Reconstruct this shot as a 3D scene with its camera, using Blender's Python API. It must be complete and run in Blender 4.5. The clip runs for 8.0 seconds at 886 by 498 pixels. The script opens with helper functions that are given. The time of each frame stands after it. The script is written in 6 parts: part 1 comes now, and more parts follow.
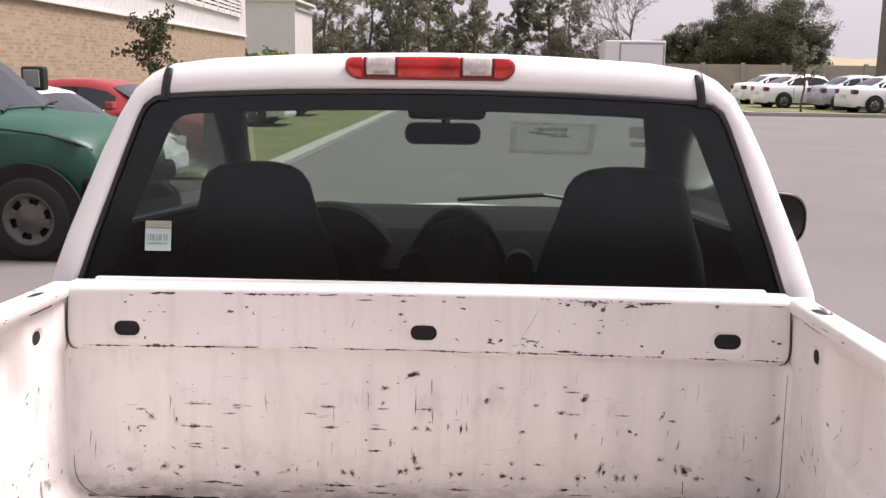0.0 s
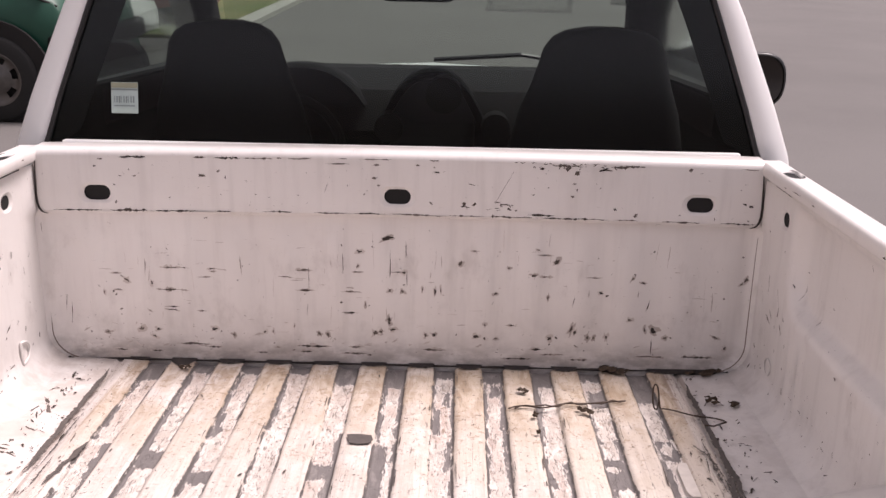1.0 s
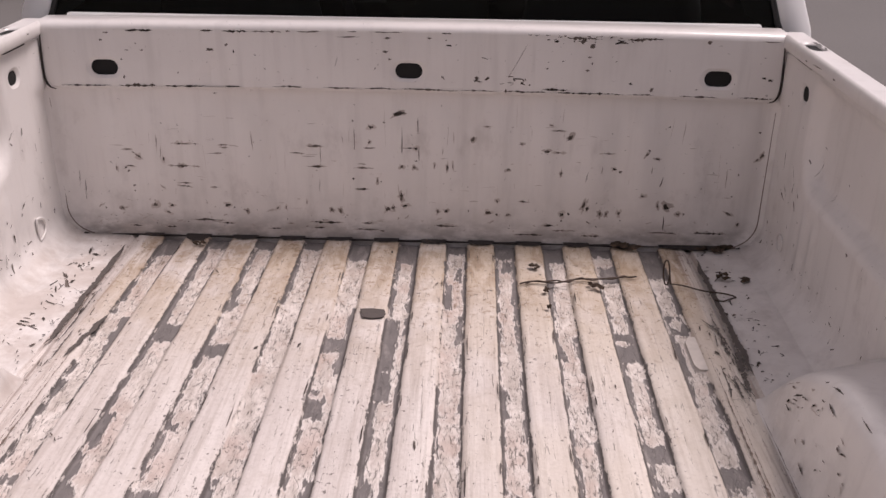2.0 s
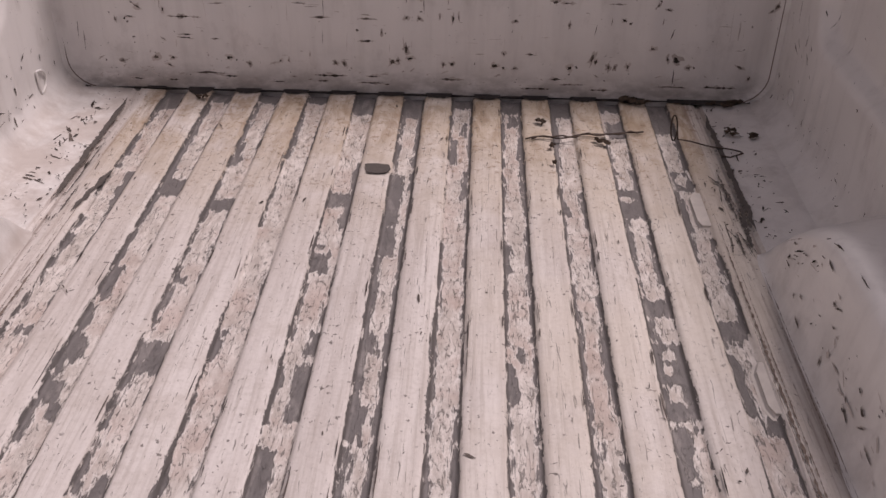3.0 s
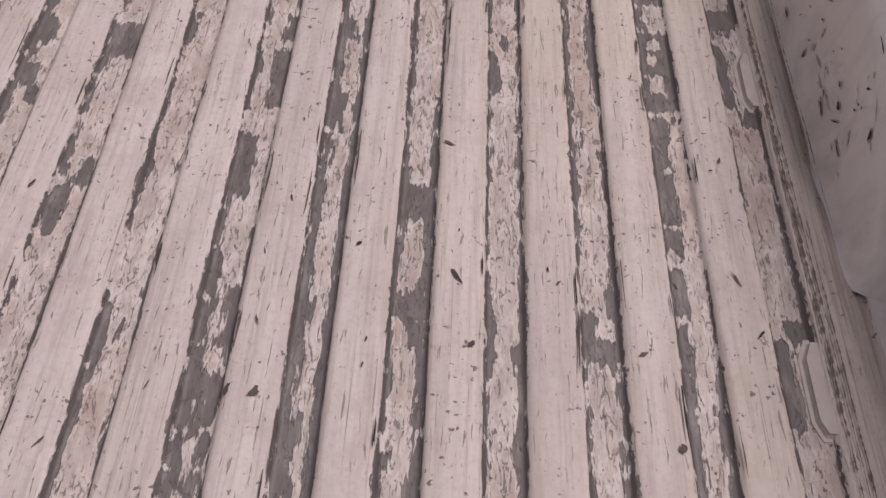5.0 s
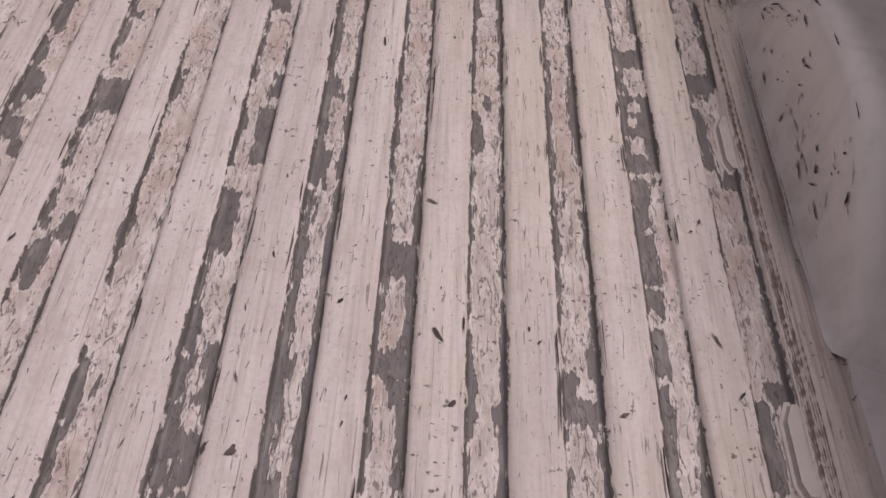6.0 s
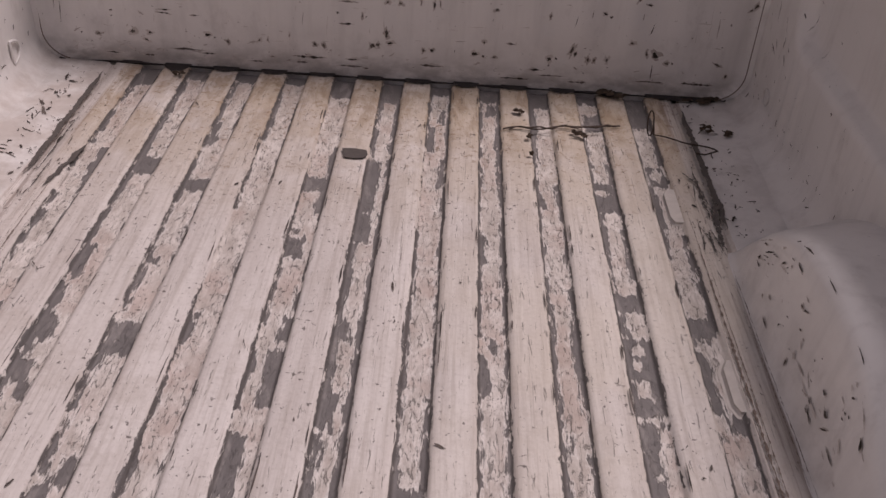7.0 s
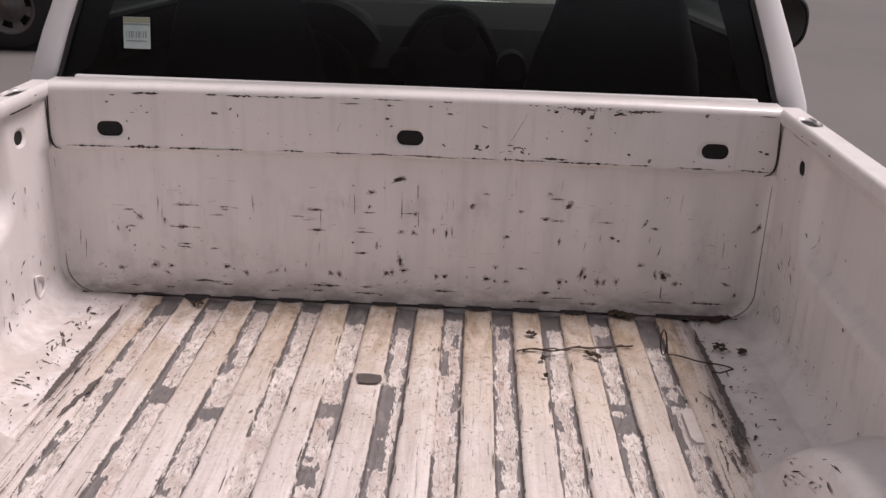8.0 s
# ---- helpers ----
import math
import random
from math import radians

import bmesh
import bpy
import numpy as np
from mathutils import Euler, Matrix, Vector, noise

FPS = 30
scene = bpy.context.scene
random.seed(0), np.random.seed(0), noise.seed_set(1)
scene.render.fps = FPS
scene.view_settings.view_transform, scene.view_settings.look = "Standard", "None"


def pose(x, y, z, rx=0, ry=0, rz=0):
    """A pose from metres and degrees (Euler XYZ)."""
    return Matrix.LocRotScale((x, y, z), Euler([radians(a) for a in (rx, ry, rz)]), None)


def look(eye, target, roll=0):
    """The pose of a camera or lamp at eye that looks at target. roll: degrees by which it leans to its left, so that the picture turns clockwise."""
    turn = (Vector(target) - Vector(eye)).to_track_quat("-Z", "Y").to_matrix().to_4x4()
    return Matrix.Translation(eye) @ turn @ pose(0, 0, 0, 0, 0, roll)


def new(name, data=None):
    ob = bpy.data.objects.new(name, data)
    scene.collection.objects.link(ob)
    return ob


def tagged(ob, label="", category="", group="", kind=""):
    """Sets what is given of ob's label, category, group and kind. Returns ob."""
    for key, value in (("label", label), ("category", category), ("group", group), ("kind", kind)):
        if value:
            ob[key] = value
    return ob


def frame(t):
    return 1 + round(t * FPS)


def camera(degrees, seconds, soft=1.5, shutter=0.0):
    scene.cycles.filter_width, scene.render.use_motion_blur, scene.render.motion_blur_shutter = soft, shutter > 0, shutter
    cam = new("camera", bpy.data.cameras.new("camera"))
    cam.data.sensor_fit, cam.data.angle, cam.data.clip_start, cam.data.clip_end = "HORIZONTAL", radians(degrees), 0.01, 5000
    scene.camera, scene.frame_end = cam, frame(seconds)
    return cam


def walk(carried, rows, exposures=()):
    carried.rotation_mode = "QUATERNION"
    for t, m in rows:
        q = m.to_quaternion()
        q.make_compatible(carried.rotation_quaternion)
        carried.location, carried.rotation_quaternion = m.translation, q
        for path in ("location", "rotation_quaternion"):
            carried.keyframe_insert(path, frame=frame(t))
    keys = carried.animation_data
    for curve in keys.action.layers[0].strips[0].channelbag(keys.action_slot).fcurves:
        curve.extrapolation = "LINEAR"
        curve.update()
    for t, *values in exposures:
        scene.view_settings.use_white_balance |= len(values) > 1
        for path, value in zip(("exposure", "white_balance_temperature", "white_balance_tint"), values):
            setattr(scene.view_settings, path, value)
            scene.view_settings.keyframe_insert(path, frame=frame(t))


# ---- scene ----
# ---- camera ----
cam = camera(50.26, 8.0, soft=1.5)
RAKE_PIVOT = Vector((0, -0.9, 0))
RAKE = Matrix.Translation(RAKE_PIVOT) @ pose(0, 0, 0, -2.15, 0, 0) @ Matrix.Translation(-RAKE_PIVOT)  # the truck stands nose-down
PATH = [
    (0, (0.107, -1.832, 1.550), (0.0307, 0.1438, 1.2493), 0.81),
    (0.1, (0.110, -1.832, 1.549), (0.0392, 0.1404, 1.2261), 0.81),
    (0.2, (0.113, -1.831, 1.549), (0.0478, 0.1376, 1.2026), 0.80),
    (0.3, (0.115, -1.831, 1.548), (0.0563, 0.1334, 1.1781), 0.80),
    (0.4, (0.118, -1.830, 1.548), (0.0649, 0.1288, 1.1490), 0.79),
    (0.5, (0.121, -1.830, 1.547), (0.0734, 0.1216, 1.1137), 0.79),
    (0.6, (0.120, -1.828, 1.548), (0.0770, 0.1138, 1.0715), 0.84),
    (0.7, (0.119, -1.826, 1.549), (0.0807, 0.1061, 1.0344), 0.89),
    (0.8, (0.119, -1.825, 1.550), (0.0842, 0.0992, 1.0060), 0.94),
    (0.9, (0.118, -1.823, 1.552), (0.0877, 0.0949, 0.9854), 1.00),
    (1, (0.117, -1.821, 1.553), (0.0911, 0.0913, 0.9670), 1.05),
    (1.1, (0.117, -1.821, 1.553), (0.0890, 0.0824, 0.9386), 1.02),
    (1.2, (0.118, -1.820, 1.553), (0.0868, 0.0745, 0.9120), 0.99),
    (2.3, (0.122, -1.816, 1.552), (0.0658, -0.0358, 0.6431), 0.68),
    (2.4, (0.122, -1.816, 1.552), (0.0629, -0.0498, 0.6164), 0.67),
    (2.5, (0.124, -1.815, 1.552), (0.0599, -0.0627, 0.5907), 0.66),
    (2.6, (0.125, -1.815, 1.552), (0.0617, -0.0826, 0.5555), 0.67),
    (2.7, (0.125, -1.815, 1.552), (0.0636, -0.1034, 0.5202), 0.68),
    (2.8, (0.125, -1.814, 1.553), (0.0653, -0.1201, 0.4914), 0.69),
    (2.9, (0.126, -1.814, 1.553), (0.0669, -0.1332, 0.4708), 0.69),
    (3, (0.127, -1.814, 1.553), (0.0685, -0.1453, 0.4523), 0.70),
    (3.1, (0.128, -1.814, 1.552), (0.0746, -0.1580, 0.4322), 0.77),
    (3.2, (0.129, -1.816, 1.550), (0.0807, -0.1703, 0.4146), 0.84),
    (3.3, (0.129, -1.816, 1.550), (0.0867, -0.1828, 0.3966), 0.91),
    (3.4, (0.131, -1.817, 1.549), (0.0926, -0.1961, 0.3784), 0.98),
    (3.5, (0.132, -1.818, 1.548), (0.0985, -0.2114, 0.3565), 1.05),
    (3.6, (0.132, -1.818, 1.548), (0.0982, -0.2381, 0.3217), 1.04),
    (3.7, (0.132, -1.818, 1.549), (0.0980, -0.2682, 0.2843), 1.03),
    (3.8, (0.133, -1.816, 1.549), (0.0978, -0.2942, 0.2523), 1.03),
    (3.9, (0.133, -1.816, 1.550), (0.0976, -0.3192, 0.2239), 1.02),
    (4, (0.133, -1.816, 1.550), (0.0975, -0.3460, 0.1947), 1.01),
    (4.5, (0.131, -1.815, 1.552), (0.1234, -0.4856, 0.0581), 2.11),
    (4.7, (0.130, -1.814, 1.554), (0.1247, -0.5317, 0.0192), 2.44),
    (5.25, (0.130, -1.812, 1.556), (0.1483, -0.6092, -0.0411), 3.70),
    (5.8, (0.131, -1.811, 1.559), (0.1733, -0.5556, 0.0023), 4.96),
    (6, (0.130, -1.810, 1.558), (0.1648, -0.4950, 0.0517), 4.59),
    (6.5, (0.126, -1.800, 1.566), (0.1349, -0.3209, 0.2205), 3.82),
    (6.6, (0.125, -1.802, 1.566), (0.1331, -0.2903, 0.2571), 3.83),
    (6.7, (0.123, -1.804, 1.566), (0.1313, -0.2575, 0.2972), 3.83),
    (6.8, (0.122, -1.806, 1.566), (0.1295, -0.2258, 0.3407), 3.84),
    (6.9, (0.120, -1.808, 1.566), (0.1277, -0.1941, 0.3842), 3.85),
    (7, (0.118, -1.810, 1.566), (0.1258, -0.1618, 0.4324), 3.86),
    (7.1, (0.119, -1.811, 1.566), (0.1212, -0.1353, 0.4743), 3.65),
    (7.2, (0.119, -1.811, 1.566), (0.1164, -0.1082, 0.5167), 3.43),
    (7.3, (0.119, -1.812, 1.566), (0.1114, -0.0819, 0.5631), 3.21),
    (7.4, (0.119, -1.812, 1.566), (0.1064, -0.0557, 0.6097), 2.99),
    (7.5, (0.119, -1.813, 1.567), (0.1011, -0.0341, 0.6532), 2.77),
    (7.6, (0.120, -1.814, 1.567), (0.0952, -0.0134, 0.6967), 2.58),
    (7.7, (0.120, -1.815, 1.567), (0.0892, 0.0050, 0.7381), 2.39),
    (7.8, (0.121, -1.816, 1.566), (0.0831, 0.0212, 0.7760), 2.20),
    (7.9, (0.121, -1.816, 1.567), (0.0768, 0.0356, 0.8129), 2.01),
    (8, (0.121, -1.817, 1.567), (0.0706, 0.0495, 0.8505), 1.82),
]
EXPOSURES = [
    (0.0, 1.00, 6550, 22), (0.5, 0.87, 6550, 23), (1.0, 0.53, 6600, 25), (1.6, 0.12, 6600, 25), (2.5, -0.34, 6600, 26), (3.5, -0.68, 6600, 27), (4.5, -0.75, 6600, 27),
    (6.5, -0.79, 6600, 27), (7.0, -0.76, 6600, 27), (7.5, -0.50, 6600, 27), (8.0, -0.08, 6550, 24),
]
walk(cam, [(t, RAKE @ look(eye, target, roll)) for t, eye, target, roll in PATH], EXPOSURES)

# ---- light ----
world = bpy.data.worlds.new("overcast_sky")
scene.world = world
world.use_nodes = True
wn = world.node_tree
sky = wn.nodes.new("ShaderNodeTexSky")
sky.sky_type = "NISHITA"
sky.sun_disc = False
sky.sun_elevation, sky.sun_rotation = radians(62), radians(68)
sky.air_density, sky.dust_density, sky.ozone_density = 1.0, 6.0, 1.0
pale = wn.nodes.new("ShaderNodeMixRGB")
pale.inputs[0].default_value = 0.65
pale.inputs[2].default_value = (9.0, 9.0, 9.2, 1)
wn.links.new(sky.outputs[0], pale.inputs[1])
wn.links.new(pale.outputs[0], wn.nodes["Background"].inputs[0])
wn.nodes["Background"].inputs[1].default_value = 0.056
sun_data = bpy.data.lights.new("sun", "SUN")
sun_data.energy, sun_data.angle, sun_data.color = 3.4, radians(22), (1.0, 0.96, 0.9)
sun = new("sun", sun_data)
sun.matrix_world = look((0, 0, 30), (-13.5, -5.5, 2.0), 0)


# ---- materials ----
class Nodes:
    """A short way to write a material's nodes."""

    def __init__(self, name, rough=0.5, metal=0.0, spec=0.5):
        self.mat = bpy.data.materials.new(name)
        self.mat.use_nodes = True
        self.tree = self.mat.node_tree
        self.bsdf = self.tree.nodes["Principled BSDF"]
        self.bsdf.inputs["Roughness"].default_value = rough
        self.bsdf.inputs["Metallic"].default_value = metal
        self.bsdf.inputs["Specular IOR Level"].default_value = spec
        self.co = self.tree.nodes.new("ShaderNodeTexCoord").outputs["Object"]

    def put(self, socket, value):
        if isinstance(value, bpy.types.NodeSocket):
            self.tree.links.new(value, socket)
        elif isinstance(value, tuple) and len(value) == 3 and socket.type == "RGBA":
            socket.default_value = (*value, 1)
        else:
            socket.default_value = value

    def scaled(self, sx, sy, sz, co=None):
        n = self.tree.nodes.new("ShaderNodeMapping")
        self.put(n.inputs["Vector"], co or self.co)
        n.inputs["Scale"].default_value = (sx, sy, sz)
        return n.outputs[0]

    def noise(self, scale, detail=4.0, rough=0.55, co=None, dist=0.0):
        n = self.tree.nodes.new("ShaderNodeTexNoise")
        self.put(n.inputs["Vector"], co or self.co)
        n.inputs["Scale"].default_value, n.inputs["Detail"].default_value = scale, detail
        n.inputs["Roughness"].default_value, n.inputs["Distortion"].default_value = rough, dist
        return n.outputs["Fac"]

    def math(self, op, a, b=0.0, clamp=False):
        n = self.tree.nodes.new("ShaderNodeMath")
        n.operation, n.use_clamp = op, clamp
        self.put(n.inputs[0], a)
        self.put(n.inputs[1], b)
        return n.outputs[0]

    def axis(self, k):
        n = self.tree.nodes.new("ShaderNodeSeparateXYZ")
        self.put(n.inputs[0], self.co)
        return n.outputs[k]

    def step(self, value, lo, hi):
        n = self.tree.nodes.new("ShaderNodeMapRange")
        n.interpolation_type = "SMOOTHSTEP"
        self.put(n.inputs["Value"], value)
        n.inputs["From Min"].default_value, n.inputs["From Max"].default_value = lo, hi
        return n.outputs[0]

    def mix(self, fac, a, b):
        n = self.tree.nodes.new("ShaderNodeMixRGB")
        self.put(n.inputs[0], fac)
        self.put(n.inputs[1], a)
        self.put(n.inputs[2], b)
        return n.outputs[0]

    def color(self, value):
        self.put(self.bsdf.inputs["Base Color"], value)
        return self

    def rough(self, value):
        self.put(self.bsdf.inputs["Roughness"], value)
        return self

    def bump(self, height, strength=0.3, distance=0.002):
        n = self.tree.nodes.new("ShaderNodeBump")
        n.inputs["Strength"].default_value, n.inputs["Distance"].default_value = strength, distance
        self.put(n.inputs["Height"], height)
        self.put(self.bsdf.inputs["Normal"], n.outputs[0])
        return self

    def random(self):
        return self.tree.nodes.new("ShaderNodeObjectInfo").outputs["Random"]


def plain(name, color, rough=0.5, metal=0.0, grain=0.12, scale=30.0, spec=0.5):
    n = Nodes(name, rough, metal, spec)
    dark = tuple(c * (1 - grain) for c in color)
    lite = tuple(min(1.0, c * (1 + grain)) for c in color)
    f = n.mix(n.noise(scale, 5), dark, lite)
    return n.color(f).mat


def bed_paint():
    n = Nodes("worn_white_bed_paint", 0.42)
    n.bsdf.inputs["Coat Weight"].default_value, n.bsdf.inputs["Coat Roughness"].default_value = 0.35, 0.12
    dirt = n.step(n.noise(3.2, 6, 0.6), 0.45, 0.75)
    streak = n.step(n.noise(1.0, 5, 0.6, n.scaled(34, 34, 3.2)), 0.48, 0.72)
    base = n.mix(n.math("MULTIPLY", dirt, 0.28), (0.74, 0.71, 0.69), (0.55, 0.51, 0.48))
    base = n.mix(n.math("MULTIPLY", streak, 0.18), base, (0.42, 0.39, 0.37))
    smudge = n.math("MULTIPLY", n.step(n.noise(1.0, 5, 0.65, n.scaled(17, 17, 9)), 0.52, 0.74), n.step(n.axis(2), 1.06, 0.95))
    base = n.mix(n.math("MULTIPLY", smudge, 0.36), base, (0.40, 0.36, 0.34))
    scuff = n.step(n.noise(1.0, 5, 0.7, n.scaled(60, 60, 240), 0.6), 0.64, 0.70)
    base = n.mix(n.math("MULTIPLY", scuff, 0.30), base, (0.33, 0.30, 0.28))
    # blotchy darkening that grows towards the bed floor
    low_blotch = n.math("MULTIPLY", n.step(n.axis(2), 0.90, 0.74), n.step(n.noise(16, 6, 0.65), 0.40, 0.66))
    base = n.mix(n.math("MULTIPLY", low_blotch, 0.24), base, (0.30, 0.27, 0.25))
    flat = n.math("MULTIPLY", n.step(n.axis(2), 0.775, 0.742), n.step(n.noise(11, 6, 0.68), 0.34, 0.62))
    base = n.mix(n.math("MULTIPLY", flat, n.math("ADD", 0.10, n.math("MULTIPLY", n.step(n.axis(0), 0.1, -0.5), 0.45))), base, (0.40, 0.325, 0.28))
    foot = n.math("MULTIPLY", n.math("MULTIPLY", n.step(n.axis(2), 0.800, 0.742), n.step(n.axis(1), -0.03, 0.0)), n.step(n.noise(1.0, 6, 0.66, n.scaled(14, 14, 30)), 0.36, 0.60))
    base = n.mix(n.math("MULTIPLY", foot, 0.62), base, (0.25, 0.22, 0.205))
    speck = n.math("MULTIPLY", n.step(n.noise(120, 3, 0.6), 0.70, 0.73), n.step(n.noise(9, 3), 0.50, 0.60))
    base = n.mix(n.math("MULTIPLY", speck, 0.8), base, (0.12, 0.11, 0.11))
    n.rough(n.math("ADD", n.math("MULTIPLY", dirt, 0.25), 0.30))
    n.bump(n.noise(7, 4), 0.12, 0.01)
    return n.color(base).mat


def floor_paint():
    """Ribbed floor: scuffed cream paint, dried mud caked in the troughs, bare grey metal along the trough edges and in gaps."""
    n = Nodes("scuffed_ribbed_floor", 0.65)
    x, y = n.axis(0), n.axis(1)
    x10 = n.math("MULTIPLY", x, 10.0)
    cell = n.math("ROUND", x10)
    off = n.math("ABSOLUTE", n.math("SUBTRACT", x10, cell))
    inside = n.step(n.math("ABSOLUTE", x), 0.56, 0.552)
    rag = n.math("SUBTRACT", n.noise(1.0, 6, 0.68, n.scaled(85, 20, 20), 0.3), 0.5)
    burr = n.math("SUBTRACT", n.noise(1.0, 4, 0.7, n.scaled(260, 70, 60), 0.8), 0.5)
    streak = n.noise(1.0, 6, 0.65, n.scaled(150, 5, 20))
    wide = n.noise(1.0, 4, 0.6, n.scaled(30, 2.2, 10))
    fine = n.noise(150, 3, 0.6)
    # sound paint
    base = n.mix(n.step(wide, 0.32, 0.72), (0.68, 0.635, 0.605), (0.545, 0.495, 0.465))
    base = n.mix(n.math("MULTIPLY", n.step(streak, 0.46, 0.70), 0.50), base, (0.37, 0.32, 0.285))
    base = n.mix(n.math("MULTIPLY", n.step(n.noise(13, 6, 0.68), 0.48, 0.72), 0.40), base, (0.43, 0.37, 0.325))
    base = n.mix(n.math("MULTIPLY", n.step(fine, 0.45, 0.75), 0.22), base, (0.34, 0.29, 0.26))
    warm = n.math("MULTIPLY", n.step(x, -0.1, 0.3), n.step(n.noise(3.0, 4, 0.6), 0.32, 0.62))
    base = n.mix(n.math("MULTIPLY", warm, 0.30), base, (0.64, 0.56, 0.44))
    front = n.math("MULTIPLY", n.math("MULTIPLY", inside, n.step(y, -0.70, -0.05)), n.step(n.noise(7.5, 6, 0.68), 0.30, 0.62))
    base = n.mix(n.math("MULTIPLY", front, 0.60), base, (0.40, 0.30, 0.19))
    soak = n.math("MULTIPLY", n.math("MULTIPLY", inside, n.step(y, -0.42, -0.10)), n.step(n.noise(1.0, 6, 0.7, n.scaled(26, 10, 10), 0.6), 0.42, 0.62))
    base = n.mix(n.math("MULTIPLY", soak, 0.60), base, (0.27, 0.185, 0.11))
    # mud caked in the troughs
    trough = n.math("MULTIPLY", n.step(n.math("ADD", off, n.math("MULTIPLY", rag, 0.07)), 0.205, 0.185), inside)
    mud = n.mix(n.step(n.noise(1.0, 5, 0.65, n.scaled(46, 16, 30), 0.4), 0.34, 0.66), (0.70, 0.65, 0.61), (0.47, 0.42, 0.38))
    mud = n.mix(n.math("MULTIPLY", n.step(n.noise(1.0, 5, 0.7, n.scaled(140, 45, 60), 0.8), 0.46, 0.66), 0.55), mud, (0.36, 0.31, 0.28))
    mud = n.mix(n.math("MULTIPLY", n.step(n.noise(9.0, 5, 0.65), 0.46, 0.68), 0.6), mud, (0.43, 0.315, 0.27))
    crack = n.step(n.noise(1.0, 5, 0.72, n.scaled(150, 42, 60), 1.4), 0.572, 0.60)
    mud = n.mix(n.math("MULTIPLY", crack, 0.8), mud, (0.13, 0.115, 0.105))
    base = n.mix(n.math("MULTIPLY", trough, 0.85), base, mud)
    # nicks and dots
    nick = n.step(n.noise(1.0, 4, 0.64, n.scaled(260, 26, 60), 0.7), 0.635, 0.660)
    base = n.mix(n.math("MULTIPLY", nick, 0.7), base, (0.20, 0.175, 0.16))
    scratch = n.math("MULTIPLY", n.step(n.noise(1.0, 3, 0.6, n.scaled(330, 4.0, 60), 0.2), 0.665, 0.69), n.step(n.noise(4.0, 3), 0.38, 0.52))
    base = n.mix(n.math("MULTIPLY", scratch, 0.65), base, (0.22, 0.19, 0.175))
    dot = n.math("MULTIPLY", n.step(n.noise(110, 3, 0.6), 0.645, 0.665), n.step(n.noise(11, 4, 0.6), 0.45, 0.55))
    base = n.mix(n.math("MULTIPLY", dot, 0.85), base, (0.13, 0.11, 0.10))
    pit = n.math("MULTIPLY", n.step(n.noise(85, 4, 0.65), 0.60, 0.63), n.step(y, -0.75, -0.15))
    base = n.mix(n.math("MULTIPLY", pit, 0.55), base, (0.22, 0.14, 0.08))
    # bare metal: gaps in the mud crust, with ragged flaking edges, and broken hairlines along the trough edges
    d = n.math("ABSOLUTE", n.math("SUBTRACT", off, 0.205))
    att = n.tree.nodes.new("ShaderNodeAttribute")
    att.attribute_name = "bared"
    flake = n.noise(1.0, 5, 0.58, n.scaled(72, 24, 34), 0.5)
    chipped = n.math("SUBTRACT", n.noise(1.0, 5, 0.6, n.scaled(200, 34, 60), 0.5), 0.5)
    cover = n.math("ADD", att.outputs["Fac"], n.math("MULTIPLY", n.math("SUBTRACT", flake, 0.5), 2.1))
    cover = n.math("ADD", cover, n.math("ADD", n.math("MULTIPLY", chipped, 2.6), n.math("MULTIPLY", burr, 0.6)))
    gap = n.math("MULTIPLY", n.step(cover, -0.07, 0.24), n.step(n.math("ADD", off, n.math("MULTIPLY", rag, 0.035)), 0.226, 0.212))
    width = n.math("MULTIPLY", n.math("SUBTRACT", n.noise(1.0, 4, 0.6, n.scaled(24, 6.5, 1)), 0.52), 0.20)
    line = n.step(n.math("ADD", n.math("SUBTRACT", d, width), n.math("ADD", n.math("MULTIPLY", rag, 0.10), n.math("MULTIPLY", burr, 0.13))), 0.010, 0.002)
    bare = n.math("MULTIPLY", n.math("MAXIMUM", line, gap), inside)
    rim = n.math("MULTIPLY", n.math("MULTIPLY", n.step(cover, 0.04, -0.01), n.step(cover, -0.30, -0.06)), trough)
    base = n.mix(n.math("MULTIPLY", rim, 0.65), base, (0.76, 0.72, 0.69))
    steel = n.mix(n.noise(34, 5, 0.6), (0.122, 0.110, 0.108), (0.205, 0.187, 0.181))
    film = n.step(n.noise(1.0, 6, 0.66, n.scaled(60, 16, 30), 0.4), 0.50, 0.68)
    steel = n.mix(n.math("MULTIPLY", film, 0.55), steel, (0.33, 0.30, 0.285))
    steel = n.mix(n.math("MULTIPLY", n.step(d, 0.045, 0.005), 0.55), steel, (0.045, 0.038, 0.036))
    outer = n.math("MULTIPLY", n.step(n.math("ABSOLUTE", x), 0.540, 0.556), n.step(n.noise(1.0, 5, 0.65, n.scaled(130, 3.0, 20)), 0.50, 0.60))
    base = n.mix(n.math("MULTIPLY", outer, 0.48), base, (0.24, 0.165, 0.135))
    base = n.mix(bare, base, steel)
    n.rough(n.math("SUBTRACT", 0.75, n.math("MULTIPLY", bare, 0.2)))
    height = n.math("SUBTRACT", n.math("MULTIPLY", n.math("ADD", streak, n.math("ADD", fine, n.math("MULTIPLY", flake, 1.4))), 0.35), n.math("ADD", bare, n.math("MULTIPLY", n.math("ADD", nick, n.math("MULTIPLY", crack, trough)), 0.5)))
    n.bump(height, 0.85, 0.0018)
    return n.color(base).mat


